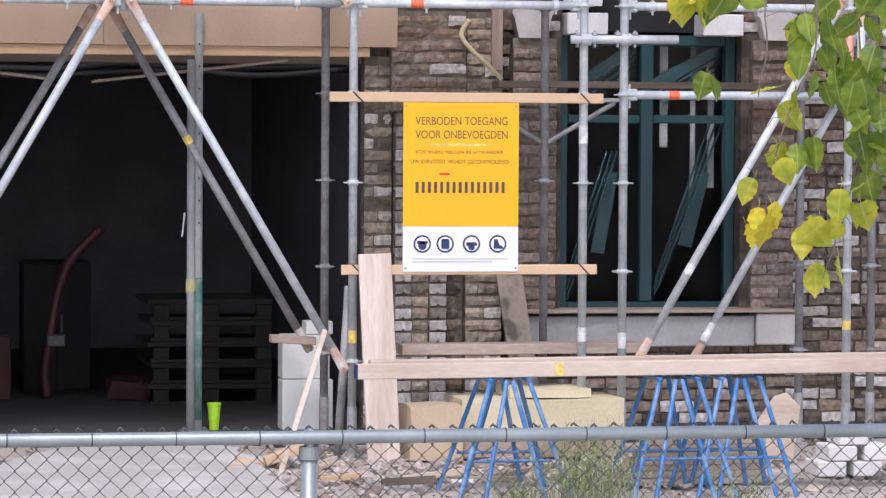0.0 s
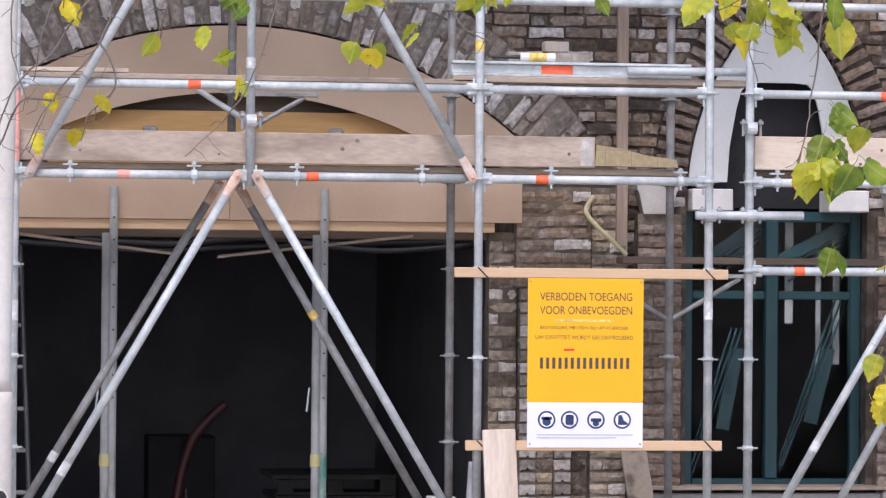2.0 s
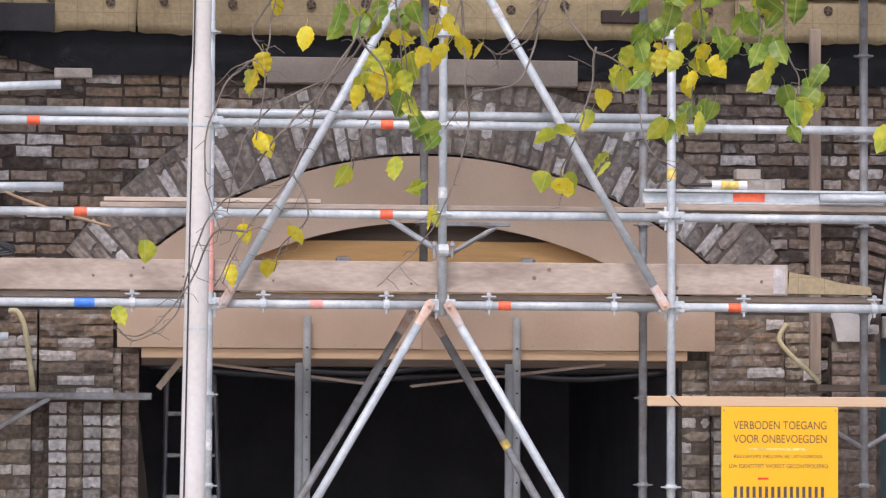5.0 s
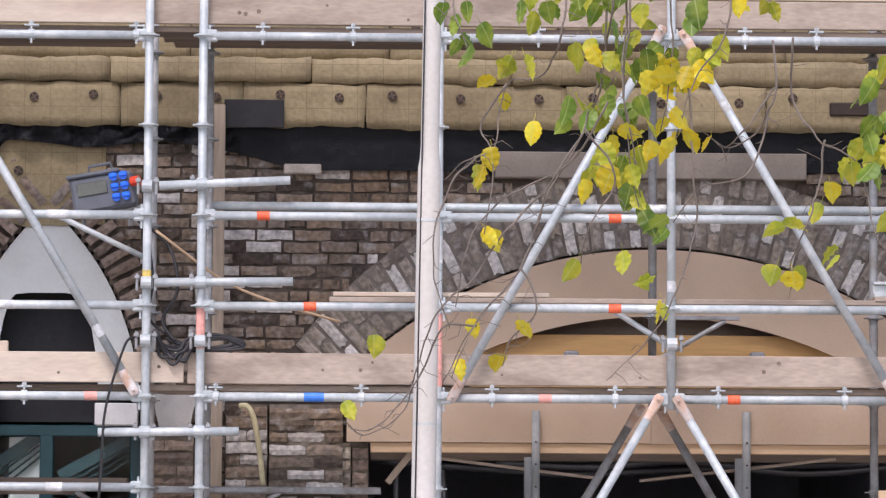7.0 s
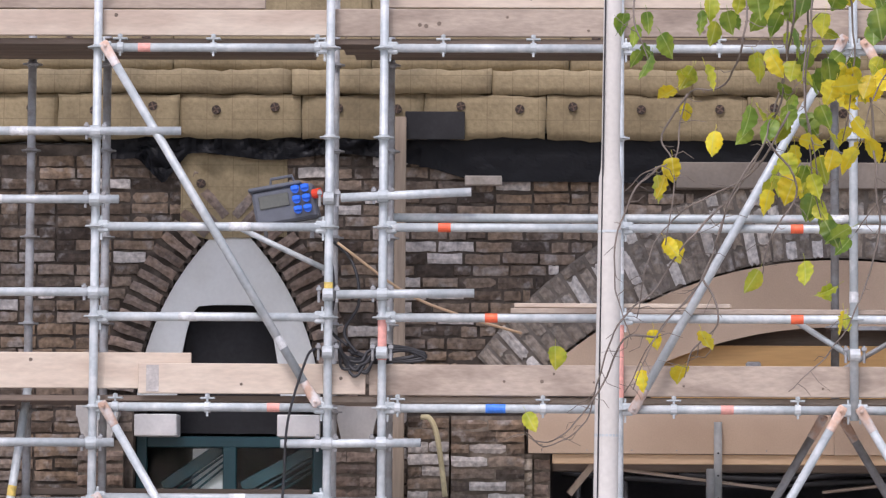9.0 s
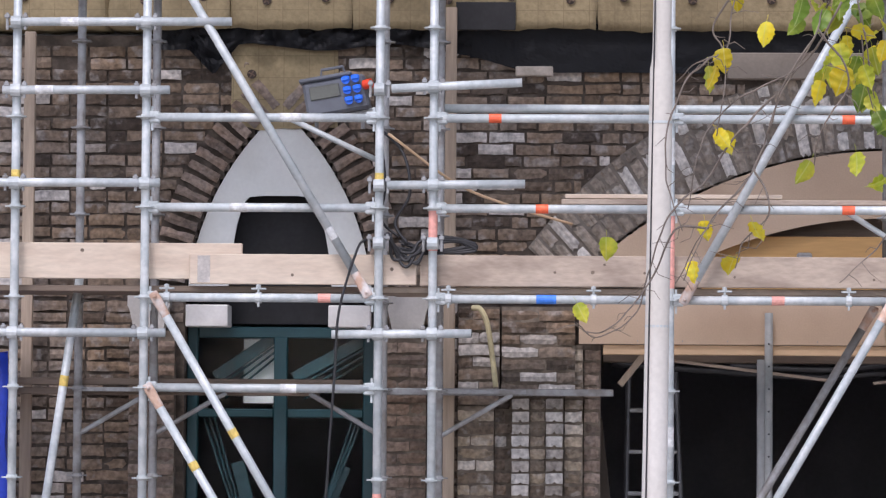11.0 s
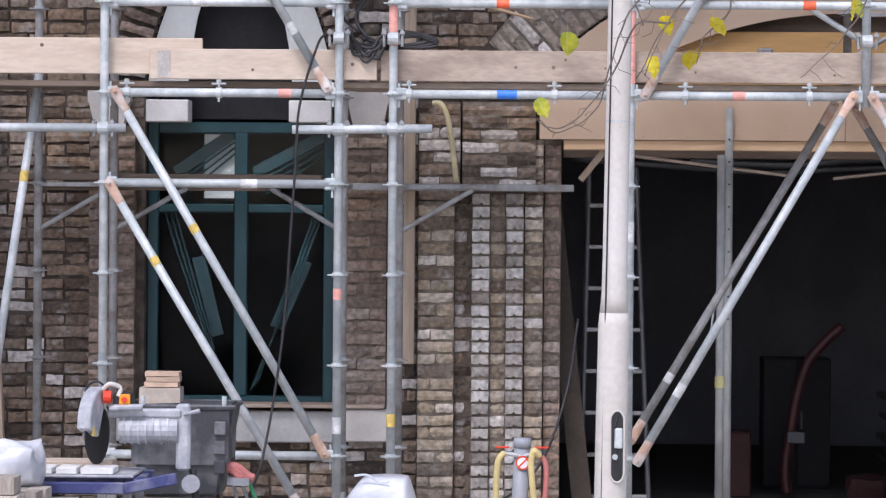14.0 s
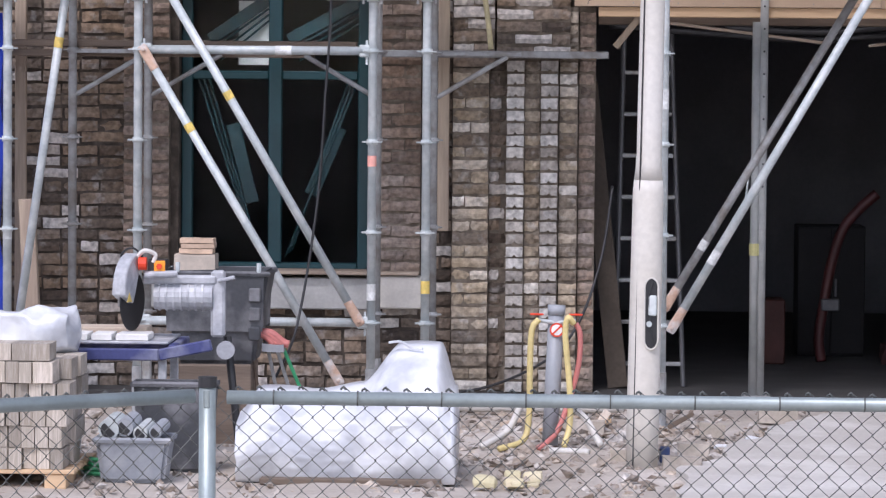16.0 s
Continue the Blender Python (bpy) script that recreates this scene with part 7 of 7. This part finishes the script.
BROAD_B = [
    (1.98, 2.23, "l"), (2.06, 2.25, "l"), (2.30, 1.95, "l"), (2.28, 1.91, "l"), (2.37, 2.13, "g"), (2.41, 2.07, "g"),
    (2.43, 2.01, "g"), (2.46, 1.97, "g"), (2.42, 2.16, "g"), (2.33, 1.80, "g"), (2.39, 1.81, "g"), (2.28, 1.79, "l"), (2.23, 1.74, "l"), (2.22, 1.70, "l"), (2.24, 1.63, "y"),
    (2.23, 1.59, "y"), (2.50, 1.84, "g"), (2.54, 2.08, "g"), (2.57, 1.94, "g"), (2.58, 1.77, "g"), (2.52, 1.81, "g"), (2.52, 2.02, "g"), (2.38, 1.57, "l"), (2.42, 1.58, "l"),
    (2.45, 1.66, "l"), (2.51, 1.62, "l"), (2.40, 1.45, "l"), (2.44, 1.48, "l"), (2.54, 2.24, "g"), (2.38, 1.54, "l"),
]
BROAD_C = [
    (2.35, 2.17, "g"), (2.40, 2.14, "g"), (2.44, 2.10, "g"), (2.47, 2.05, "g"), (2.50, 1.98, "g"), (2.53, 2.16, "g"), (2.56, 2.03, "g"), (2.48, 1.91, "g"),
    (2.54, 1.88, "g"), (2.58, 1.84, "g"), (2.35, 2.08, "g"), (2.38, 2.01, "g"), (2.46, 2.21, "g"), (2.57, 2.21, "g"), (2.55, 1.72, "g"), (2.53, 1.69, "g"),
]
HANG_TWIGS = [
    [(0.24, 3.46), (0.23, 3.30), (0.21, 3.14), (0.16, 2.97), (0.06, 2.81), (-0.01, 2.60), (-0.14, 2.43), (-0.21, 2.28)],
    [(0.28, 3.46), (0.27, 3.27), (0.26, 3.09), (0.29, 2.90), (0.33, 2.70)],
    [(0.11, 3.46), (0.09, 3.27), (0.05, 3.14), (-0.05, 3.11), (-0.09, 2.93), (-0.16, 2.89), (-0.23, 2.84)],
    [(0.06, 2.81), (-0.05, 2.70), (-0.14, 2.57), (-0.25, 2.46), (-0.30, 2.32), (-0.33, 2.20), (-0.45, 2.13), (-0.51, 2.17)],
    [(0.46, 3.10), (0.46, 2.84), (0.47, 2.69), (0.40, 2.48), (0.31, 2.36), (0.22, 2.28)],
    [(-0.01, 2.60), (0.03, 2.48), (-0.04, 2.39), (-0.06, 2.32)],
    [(0.16, 2.97), (0.24, 2.84), (0.17, 2.70), (0.14, 2.58)],
]
HANG_TWIGS_LOW = [
    [(-0.05, 3.11), (-0.12, 3.00), (-0.09, 2.89), (-0.12, 2.68)],
    [(-0.14, 2.43), (-0.23, 2.42), (-0.29, 2.28), (-0.40, 2.15), (-0.48, 2.14)],
    [(0.69, 3.10), (0.61, 2.99), (0.55, 2.93)],
    [(0.57, 3.43), (0.55, 3.25), (0.46, 3.10), (0.41, 2.95)],
    [(-0.09, 2.93), (-0.20, 2.84), (-0.25, 2.70), (-0.26, 2.54), (-0.22, 2.42)],
    [(0.22, 3.05), (0.11, 2.89), (-0.06, 2.79), (-0.15, 2.67), (-0.20, 2.48)],
    [(-0.18, 3.46), (-0.20, 3.31), (-0.17, 3.19)],
    [(0.40, 3.46), (0.41, 3.21), (0.39, 2.98)],
]
GREEN_TWIGS = [
    [(0.74, 3.24), (0.76, 3.08), (0.82, 2.96), (0.92, 2.89), (0.97, 2.67), (1.07, 2.60)],
    [(0.83, 2.96), (0.82, 2.83), (0.78, 2.72), (0.74, 2.61), (0.73, 2.54)],
    [(0.69, 3.24), (0.68, 3.05), (0.59, 2.95), (0.47, 2.98)],
    [(1.09, 3.25), (1.04, 3.08), (1.01, 2.91), (0.96, 2.85)],
    [(1.12, 3.25), (1.14, 3.06), (1.12, 2.91), (1.09, 2.75)],
    [(1.29, 3.25), (1.30, 3.06), (1.28, 2.91)],
    [(1.39, 3.25), (1.37, 3.01), (1.41, 2.88), (1.39, 2.77)],
    [(0.68, 3.05), (0.61, 2.86), (0.48, 2.81), (0.41, 2.73)],
]
BROAD_TWIGS = [
    [(1.79, 3.04), (1.81, 2.84), (1.79, 2.75), (1.71, 2.71)],
    [(1.86, 3.04), (1.87, 2.75), (1.82, 2.63), (1.83, 2.52)],
    [(2.07, 3.04), (2.06, 2.69), (2.02, 2.50), (1.97, 2.37), (1.94, 2.29)],
    [(2.33, 2.58), (2.37, 2.16), (2.29, 1.95), (2.24, 1.77), (2.24, 1.58)],
    [(2.47, 2.58), (2.51, 2.13), (2.54, 1.89), (2.48, 1.64), (2.40, 1.46)],
    [(2.57, 2.58), (2.57, 2.10), (2.53, 1.84)],
    [(2.23, 2.58), (2.23, 2.16), (2.21, 1.98)],
]

branch("thin hanging tree branch with yellow and green autumn leaves", HANG_TWIGS + HANG_TWIGS_LOW, HANG_A, 31, 0.062, 0.082, 0.25)
branch("hanging tree branch crowded with yellow-green leaves", HANG_TWIGS[:2], HANG_B + HANG_C, 35, 0.062, 0.090, 1.0)
branch("hanging tree branch with mostly green leaves", GREEN_TWIGS, GREEN_A + GREEN_B, 32, 0.068, 0.094, 0.7)
branch("hanging branch with broad green leaves before the window", BROAD_TWIGS, BROAD_A + BROAD_B + BROAD_C, 33, 0.088, 0.122, 0.55)


# the tree that the branches hang from: trunk beside the view, one long limb above it
tree = thing("tree", "grey-brown tree trunk with one long overhanging limb", "tree", (5.6, -9.6, 0))
bm = bm_new()
add_sweep(bm, curve_points([(5.6, -9.6, -0.1), (5.58, -9.6, 1.2), (5.5, -9.58, 2.6), (5.35, -9.55, 3.9), (5.3, -9.5, 5.6)], 6), [0.17 - 0.004 * i for i in range(25)], 12)
part("trunk", bm, TWIG, tree, smooth=True)
bm = bm_new()
limb = curve_points([(5.4, -9.55, 3.7), (4.4, -9.5, 4.15), (3.0, -9.5, 4.3), (1.6, -9.5, 4.25), (0.4, -9.5, 4.22), (-0.3, -9.5, 4.2)], 6)
add_sweep(bm, limb, [0.055 - 0.0014 * i for i in range(len(limb))], 8)
part("limb", bm, TWIG, tree, smooth=True)


# ---- bricks of the facade, each one a piece ----
rw = random.Random(77)


def brick_mesh(name, mat, seed, rough=0.006):
    """A worn brick, one unit wide, 1 high and 1 deep: uneven face, broken edges."""
    rl = random.Random(seed)
    bm = bm_new()
    nx, nz = 4, 2
    grid = []
    for i in range(nx + 1):
        col = []
        for j in range(nz + 1):
            edge = (i in (0, nx)) + (j in (0, nz))
            x, z = -0.5 + i / nx, -0.5 + j / nz
            x += rl.uniform(-0.02, 0.02) * (0.6 if i in (0, nx) else 2)
            z += rl.uniform(-0.10, 0.05) * (1 if z > 0 else -1) * (j in (0, nz))
            y = -0.5 + (0.07 if edge == 1 else 0.18 if edge == 2 else 0.0) + rl.uniform(-0.06, 0.06)
            col.append(bm.verts.new((x, y, z)))
        grid.append(col)
    for a, b in zip(grid, grid[1:]):
        for j in range(nz):
            bm.faces.new((a[j], b[j], b[j + 1], a[j + 1]))
    ring = [grid[i][0] for i in range(nx + 1)] + [grid[nx][j] for j in range(1, nz + 1)] + [grid[i][nz] for i in range(nx - 1, -1, -1)] + [grid[0][j] for j in range(nz - 1, 0, -1)]
    back = [bm.verts.new((v.co.x, 0.5, v.co.z)) for v in ring]
    for i in range(len(ring)):
        bm.faces.new((ring[i], back[i], back[(i + 1) % len(ring)], ring[(i + 1) % len(ring)]))
    bmesh.ops.recalc_face_normals(bm, faces=bm.faces)
    return finish(name, bm, mat)


BRICKS = [brick_mesh("brick", BRICK, k) for k in range(8)]
BRICKS_GREY = [brick_mesh("brick", BRICK_GREY, 20 + k) for k in range(6)]
BRICKS_BROWN = [brick_mesh("brick", BRICK_BROWN, 40 + k) for k in range(6)]
BRICKS_ARCH = [brick_mesh("brick", BRICK_ARCH, 60 + k) for k in range(6)] if (BRICK_ARCH := brick_material("grey_arch_brick", (0.19, 0.16, 0.13), (0.28, 0.235, 0.19), (0.60, 0.57, 0.53), 0.84)) else []
DEPTH = 0.06
count = {}


def put_brick(parent, meshes, x, y, z, w, h, rz=0.0, roll=0.0, depth=DEPTH):
    ob = new("brick", meshes[rw.randrange(len(meshes))])
    ob.parent = parent
    ob.matrix_parent_inverse = parent.matrix_world.inverted()
    ob.matrix_basis = Matrix.Translation((x, y + depth / 2, z)) @ Matrix.Rotation(roll, 4, "Y") @ Matrix.Diagonal((w, depth, h, 1))
    count[parent.name] = count.get(parent.name, 0) + 1
    return ob


COURSE, LONG, JOINT = 0.0718, 0.210, 0.012
# stretches of the facade, each with its own bricks
EDGES = (-4.7, -3.75, -3.1, -2.2, -1.3, 0.0, 1.3, 2.6, 3.6, 4.6, 5.5, 6.3)
strips = []
for k, (a, b) in enumerate(zip(EDGES, EDGES[1:])):
    s = thing("wall_%d" % (k + 1), "stretch of old brown facing bricks, some pale with mortar", "wall", (a, FACE, 0), kind="structure")
    strips.append((a, b, s))
RESERVED = []  # stretches of x, z taken by piers and quoins
for cx in WINDOWS:
    RESERVED += [(cx - 0.875, cx - WIN_HALF, 0.76, 2.42), (cx + WIN_HALF, cx + 0.875, 0.76, 2.42), (cx - 0.9, cx + 0.9, 0.55, 0.76)]
RESERVED += [(-2.44, -1.99, 3.70, 4.2), (-2.54, -1.93, 3.6, 3.95)]
RESERVED += [(0.34, 2.2, 3.88, 4.2), (-1.1, 7.4, 4.0, 4.2)]
RESERVED += [(-1.205, GATE_X0, 0.0, 2.55), (GATE_X1 - 0.1, 3.66, 0.0, 2.55)]


def cut(stretches, z):
    for a0, b0, z0, z1 in RESERVED:
        if z0 < z < z1:
            out = []
            for a, b in stretches:
                if b <= a0 or a >= b0:
                    out.append((a, b))
                else:
                    if a0 - a > 0.04:
                        out.append((a, a0))
                    if b - b0 > 0.04:
                        out.append((b0, b))
            stretches = out
    return stretches


row, z = 0, 0.0
while z < WALL_TOP - 0.05:
    zc = z + COURSE / 2
    wide = [(a, b) for a, b in solid(zc, -4.3, 6.25)]
    # keep clear of the arch rings
    rings = []
    for a, b in wide:
        rings.append((a, b))
    for c in WINDOWS:
        w = win_half(zc, 0.215) if zc > 2.56 else 0
        if w:
            rings = [q for a, b in rings for q in (((a, c - w), (c + w, b)) if a < c - w and b > c + w else ((a, min(b, c - w)),) if a < c - w < b else ((max(a, c + w), b),) if a < c + w < b else ((a, b),) if b <= c - w or a >= c + w else ()) if q[1] - q[0] > 0.03]
    if zc > 2.70:
        d = (RING_R + 0.008) ** 2 - (zc - RING_Z) ** 2
        w = math.sqrt(d) if d > 0 else 0
        if w:
            c = ARCH_X
            rings = [q for a, b in rings for q in (((a, c - w), (c + w, b)) if a < c - w and b > c + w else ((a, min(b, c - w)),) if a < c - w < b else ((max(a, c + w), b),) if a < c + w < b else ((a, b),) if b <= c - w or a >= c + w else ()) if q[1] - q[0] > 0.03]
    for a, b in cut(rings, zc):
        x = a + JOINT / 2
        first = True
        while x < b - 0.03:
            w = LONG if rw.random() < 0.72 else 0.102
            if first:
                w = 0.102 if row % 2 else LONG
                first = False
            w = min(w, b - JOINT / 2 - x)
            if b - (x + w) < 0.06:
                w = b - JOINT / 2 - x
            if w > 0.025:
                xc = x + w / 2
                home = next((s for p, q, s in strips if p <= xc < q), strips[-1][2])
                put_brick(home, BRICKS, xc, FACE + rw.gauss(0, 0.007), zc + rw.gauss(0, 0.0025), w - 0.002 - abs(rw.gauss(0, 0.004)), 0.0595 + rw.gauss(0, 0.003), roll=rw.gauss(0, 0.010))
            x += w + JOINT
    z += COURSE
    row += 1

# the gate arch: radial bricks in alternating lengths
ring = thing("arch_ring", "wide segmental arch of grey-brown bricks over the gate", "arch", (ARCH_X, FACE, ARCH_Z + ARCH_R), kind="structure")
span = radians(47)


def ring_out(a):
    """From the gate arch's centre out to the ring's outer edge at the angle a."""
    c = (RING_Z - ARCH_Z) * math.cos(a)
    return c + math.sqrt(RING_R ** 2 - ((RING_Z - ARCH_Z) * math.sin(a)) ** 2)


bed = [(ARCH_X + r * math.sin(a), ARCH_Z + r * math.cos(a)) for a in [-span + 2 * span * i / 40 for i in range(41)] for r in (ARCH_R + 0.006,)]
bed += [(ARCH_X + (ring_out(a) + 0.006) * math.sin(a), ARCH_Z + (ring_out(a) + 0.006) * math.cos(a)) for a in [span - 2 * span * i / 40 for i in range(41)]]
part("mortar_bed", prism(bed, FACE + 0.003, FACE + 0.0135), material("pale_arch_mortar", (0.19, 0.165, 0.14), 0.95, 0, 0.35, 8, 50, 0.5, second=(0.27, 0.24, 0.205)), ring, "grey-beige mortar between the arch bricks")
n = int(2 * span * (ARCH_R + 0.1) / 0.077)
for i in range(n):
    a = -span + 2 * span * (i + 0.5) / n
    if ARCH_Z + (ARCH_R + 0.2) * math.cos(a) < 2.66:
        continue
    room = ring_out(a) - ARCH_R - 0.008
    r, k = ARCH_R + 0.008, i % 2
    while room > 0.035:
        ln = (0.105, 0.213)[k % 2] if rw.random() > 0.2 else 0.155
        if room - ln < 0.05:
            ln = room
        rm = r + ln / 2
        put_brick(ring, BRICKS_ARCH, ARCH_X + rm * math.sin(a), FACE - 0.012 + rw.gauss(0, 0.005), ARCH_Z + rm * math.cos(a), 0.060 * (1 + 0.05 * (rm - ARCH_R) / 0.3), ln - 0.004, roll=a + rw.gauss(0, 0.016))
        r += ln + 0.009
        room -= ln + 0.009
        k += 1

# the pointed window arches: headers on edge with open joints
for cx in WINDOWS:
    head = thing("window_arch", "pointed arch of brown header bricks with open joints", "arch", (cx, FACE, WIN_SPRING), kind="structure")
    top_a = math.acos((WIN_R - WIN_HALF) / (WIN_R + 0.1))
    n = int(top_a * (WIN_R + 0.1) / 0.079)
    for s in (-1, 1):
        c0 = cx + s * (WIN_HALF - WIN_R)
        for i in range(n):
            a = top_a * (i + 0.7) / n
            if WIN_SPRING + WIN_R * math.sin(a) < 2.58:
                continue
            rm = WIN_R + 0.012 + 0.10
            if s * (c0 + s * rm * math.cos(a) - cx) < 0.035:
                continue
            put_brick(head, BRICKS_BROWN, c0 + s * rm * math.cos(a), FACE - 0.03 + rw.gauss(0, 0.006), WIN_SPRING + rm * math.sin(a), 0.196, 0.056, roll=-s * a + rw.gauss(0, 0.015), depth=0.1)


def notched_mesh(name, mat, seed):
    """A cut brick whose lower edge has a small pointed notch in the middle."""
    rl = random.Random(seed)
    bm = bm_new()
    d = rl.uniform(0.12, 0.26)
    o = [(-0.5, -0.46), (-0.47, -0.5), (-0.12, -0.5), (0.0, -0.5 + d), (0.12, -0.5), (0.46, -0.5), (0.5, -0.45), (0.5, 0.43), (0.45, 0.5), (-0.44, 0.5), (-0.5, 0.44)]
    o = [(x + rl.uniform(-0.025, 0.025), z + rl.uniform(-0.03, 0.03)) for x, z in o]
    add_prism(bm, o, -0.5, 0.5)
    f = min(bm.faces, key=lambda q: q.calc_center_median().y)
    bmesh.ops.inset_region(bm, faces=[f], thickness=0.05, depth=0.05)
    return finish(name, bm, mat)


# brick columns: piers beside the gate and quoins beside the windows
PIER_MORTAR = material("crumbling_pier_mortar", (0.15, 0.122, 0.095), 0.95, 0, 0.4, 12, 50, 0.5, second=(0.26, 0.22, 0.175))


def column(name, label, x0, x1, y, z0, z1, meshes, pattern, back_mat=PIER_MORTAR, joint=0.006, jut=0.0):
    t = thing(name, label, "pier", (x0, y, z0), "brick piers", kind="structure")
    part("core", box((x0 + 0.002, y + 0.016, z0), (x1 - 0.002, FACE + 0.019, z1), 0.0), back_mat, t, "dark recessed mortar core")
    zc, k = z0 + COURSE / 2, 0
    while zc + COURSE / 2 <= z1 + 0.01:
        cuts = pattern[k % len(pattern)]
        at = x0
        for i, f in enumerate(cuts):
            w = (x1 - x0) * f
            put_brick(t, meshes, at + w / 2, y + rw.gauss(0, 0.004) - jut * (k % 2), zc + rw.gauss(0, 0.0015), w - joint, 0.0595 + rw.gauss(0, 0.002), roll=rw.gauss(0, 0.007), depth=0.09)
            at += w
        zc += COURSE
        k += 1
    return t


PIER = "reclaimed grey-brown brick pier column beside the gate"
PALES = [notched_mesh("brick", BRICK_PALE, 80 + k) for k in range(5)]
one_two = ((1.0,), (0.5, 0.5), (0.97,), (0.35, 0.65))
for x0, x1, y, z0, z1, ms, pt in (
    (-1.205, -0.99, 1.10, 0.08, 1.97, BRICKS_GREY, one_two),
    (-0.992, -0.888, 1.17, 0.08, 2.03, BRICKS, ((1.0,), (0.62,), (0.9,), (0.7,))),
    (-0.89, -0.782, 1.05, 0.08, 2.03, PALES, ((1.0,), (0.98,))),
    (-0.784, -0.69, 1.085, 0.08, 2.03, BRICKS_GREY, ((1.0,), (0.94,))),
    (-0.692, -0.585, 1.055, 0.08, 2.03, PALES, ((1.0,), (0.97,))),
    (-0.583, -0.472, 1.10, 0.08, 2.33, BRICKS_GREY, ((1.0,), (0.95,))),
    (-0.470, -0.37, 1.15, 0.08, 2.33, BRICKS_BROWN, ((1.0,), (0.9,), (1.0,))),
    (-0.95, -0.52, 1.05, 2.035, 2.55, BRICKS, ((0.5, 0.5), (0.25, 0.5, 0.25), (0.6, 0.4))),
    (-1.205, -0.96, 1.11, 1.975, 2.55, BRICKS, one_two),
    (2.82, 2.99, 1.13, 0.08, 2.28, BRICKS_GREY, one_two),
    (2.995, 3.10, 1.06, 0.08, 1.95, PALES, ((1.0,), (0.97,))),
    (3.10, 3.205, 1.08, 0.08, 1.95, BRICKS_GREY, ((1.0,), (0.95,))),
    (3.205, 3.31, 1.06, 0.08, 1.95, PALES, ((1.0,), (0.98,))),
    (3.31, 3.43, 1.17, 0.08, 1.95, BRICKS, ((1.0,), (0.62,), (0.9,))),
    (3.43, 3.65, 1.10, 0.08, 2.55, BRICKS_GREY, one_two),
    (2.97, 3.42, 1.05, 1.955, 2.55, BRICKS, ((0.5, 0.5), (0.25, 0.5, 0.25), (0.6, 0.4))),
):
    column("brick_pier", PIER, x0, x1, y, z0, z1, ms, pt)
for cx in WINDOWS:
    for s in (-1, 1):
        x0, x1 = sorted((cx + s * 0.605, cx + s * 0.875))
        column("brick_quoin", "brown brick quoin with deep open joints beside the window", x0, x1, 1.17, 0.765, 2.40, BRICKS_BROWN, ((0.36, 0.64), (0.64, 0.36), (1.0,)), jut=0.012)
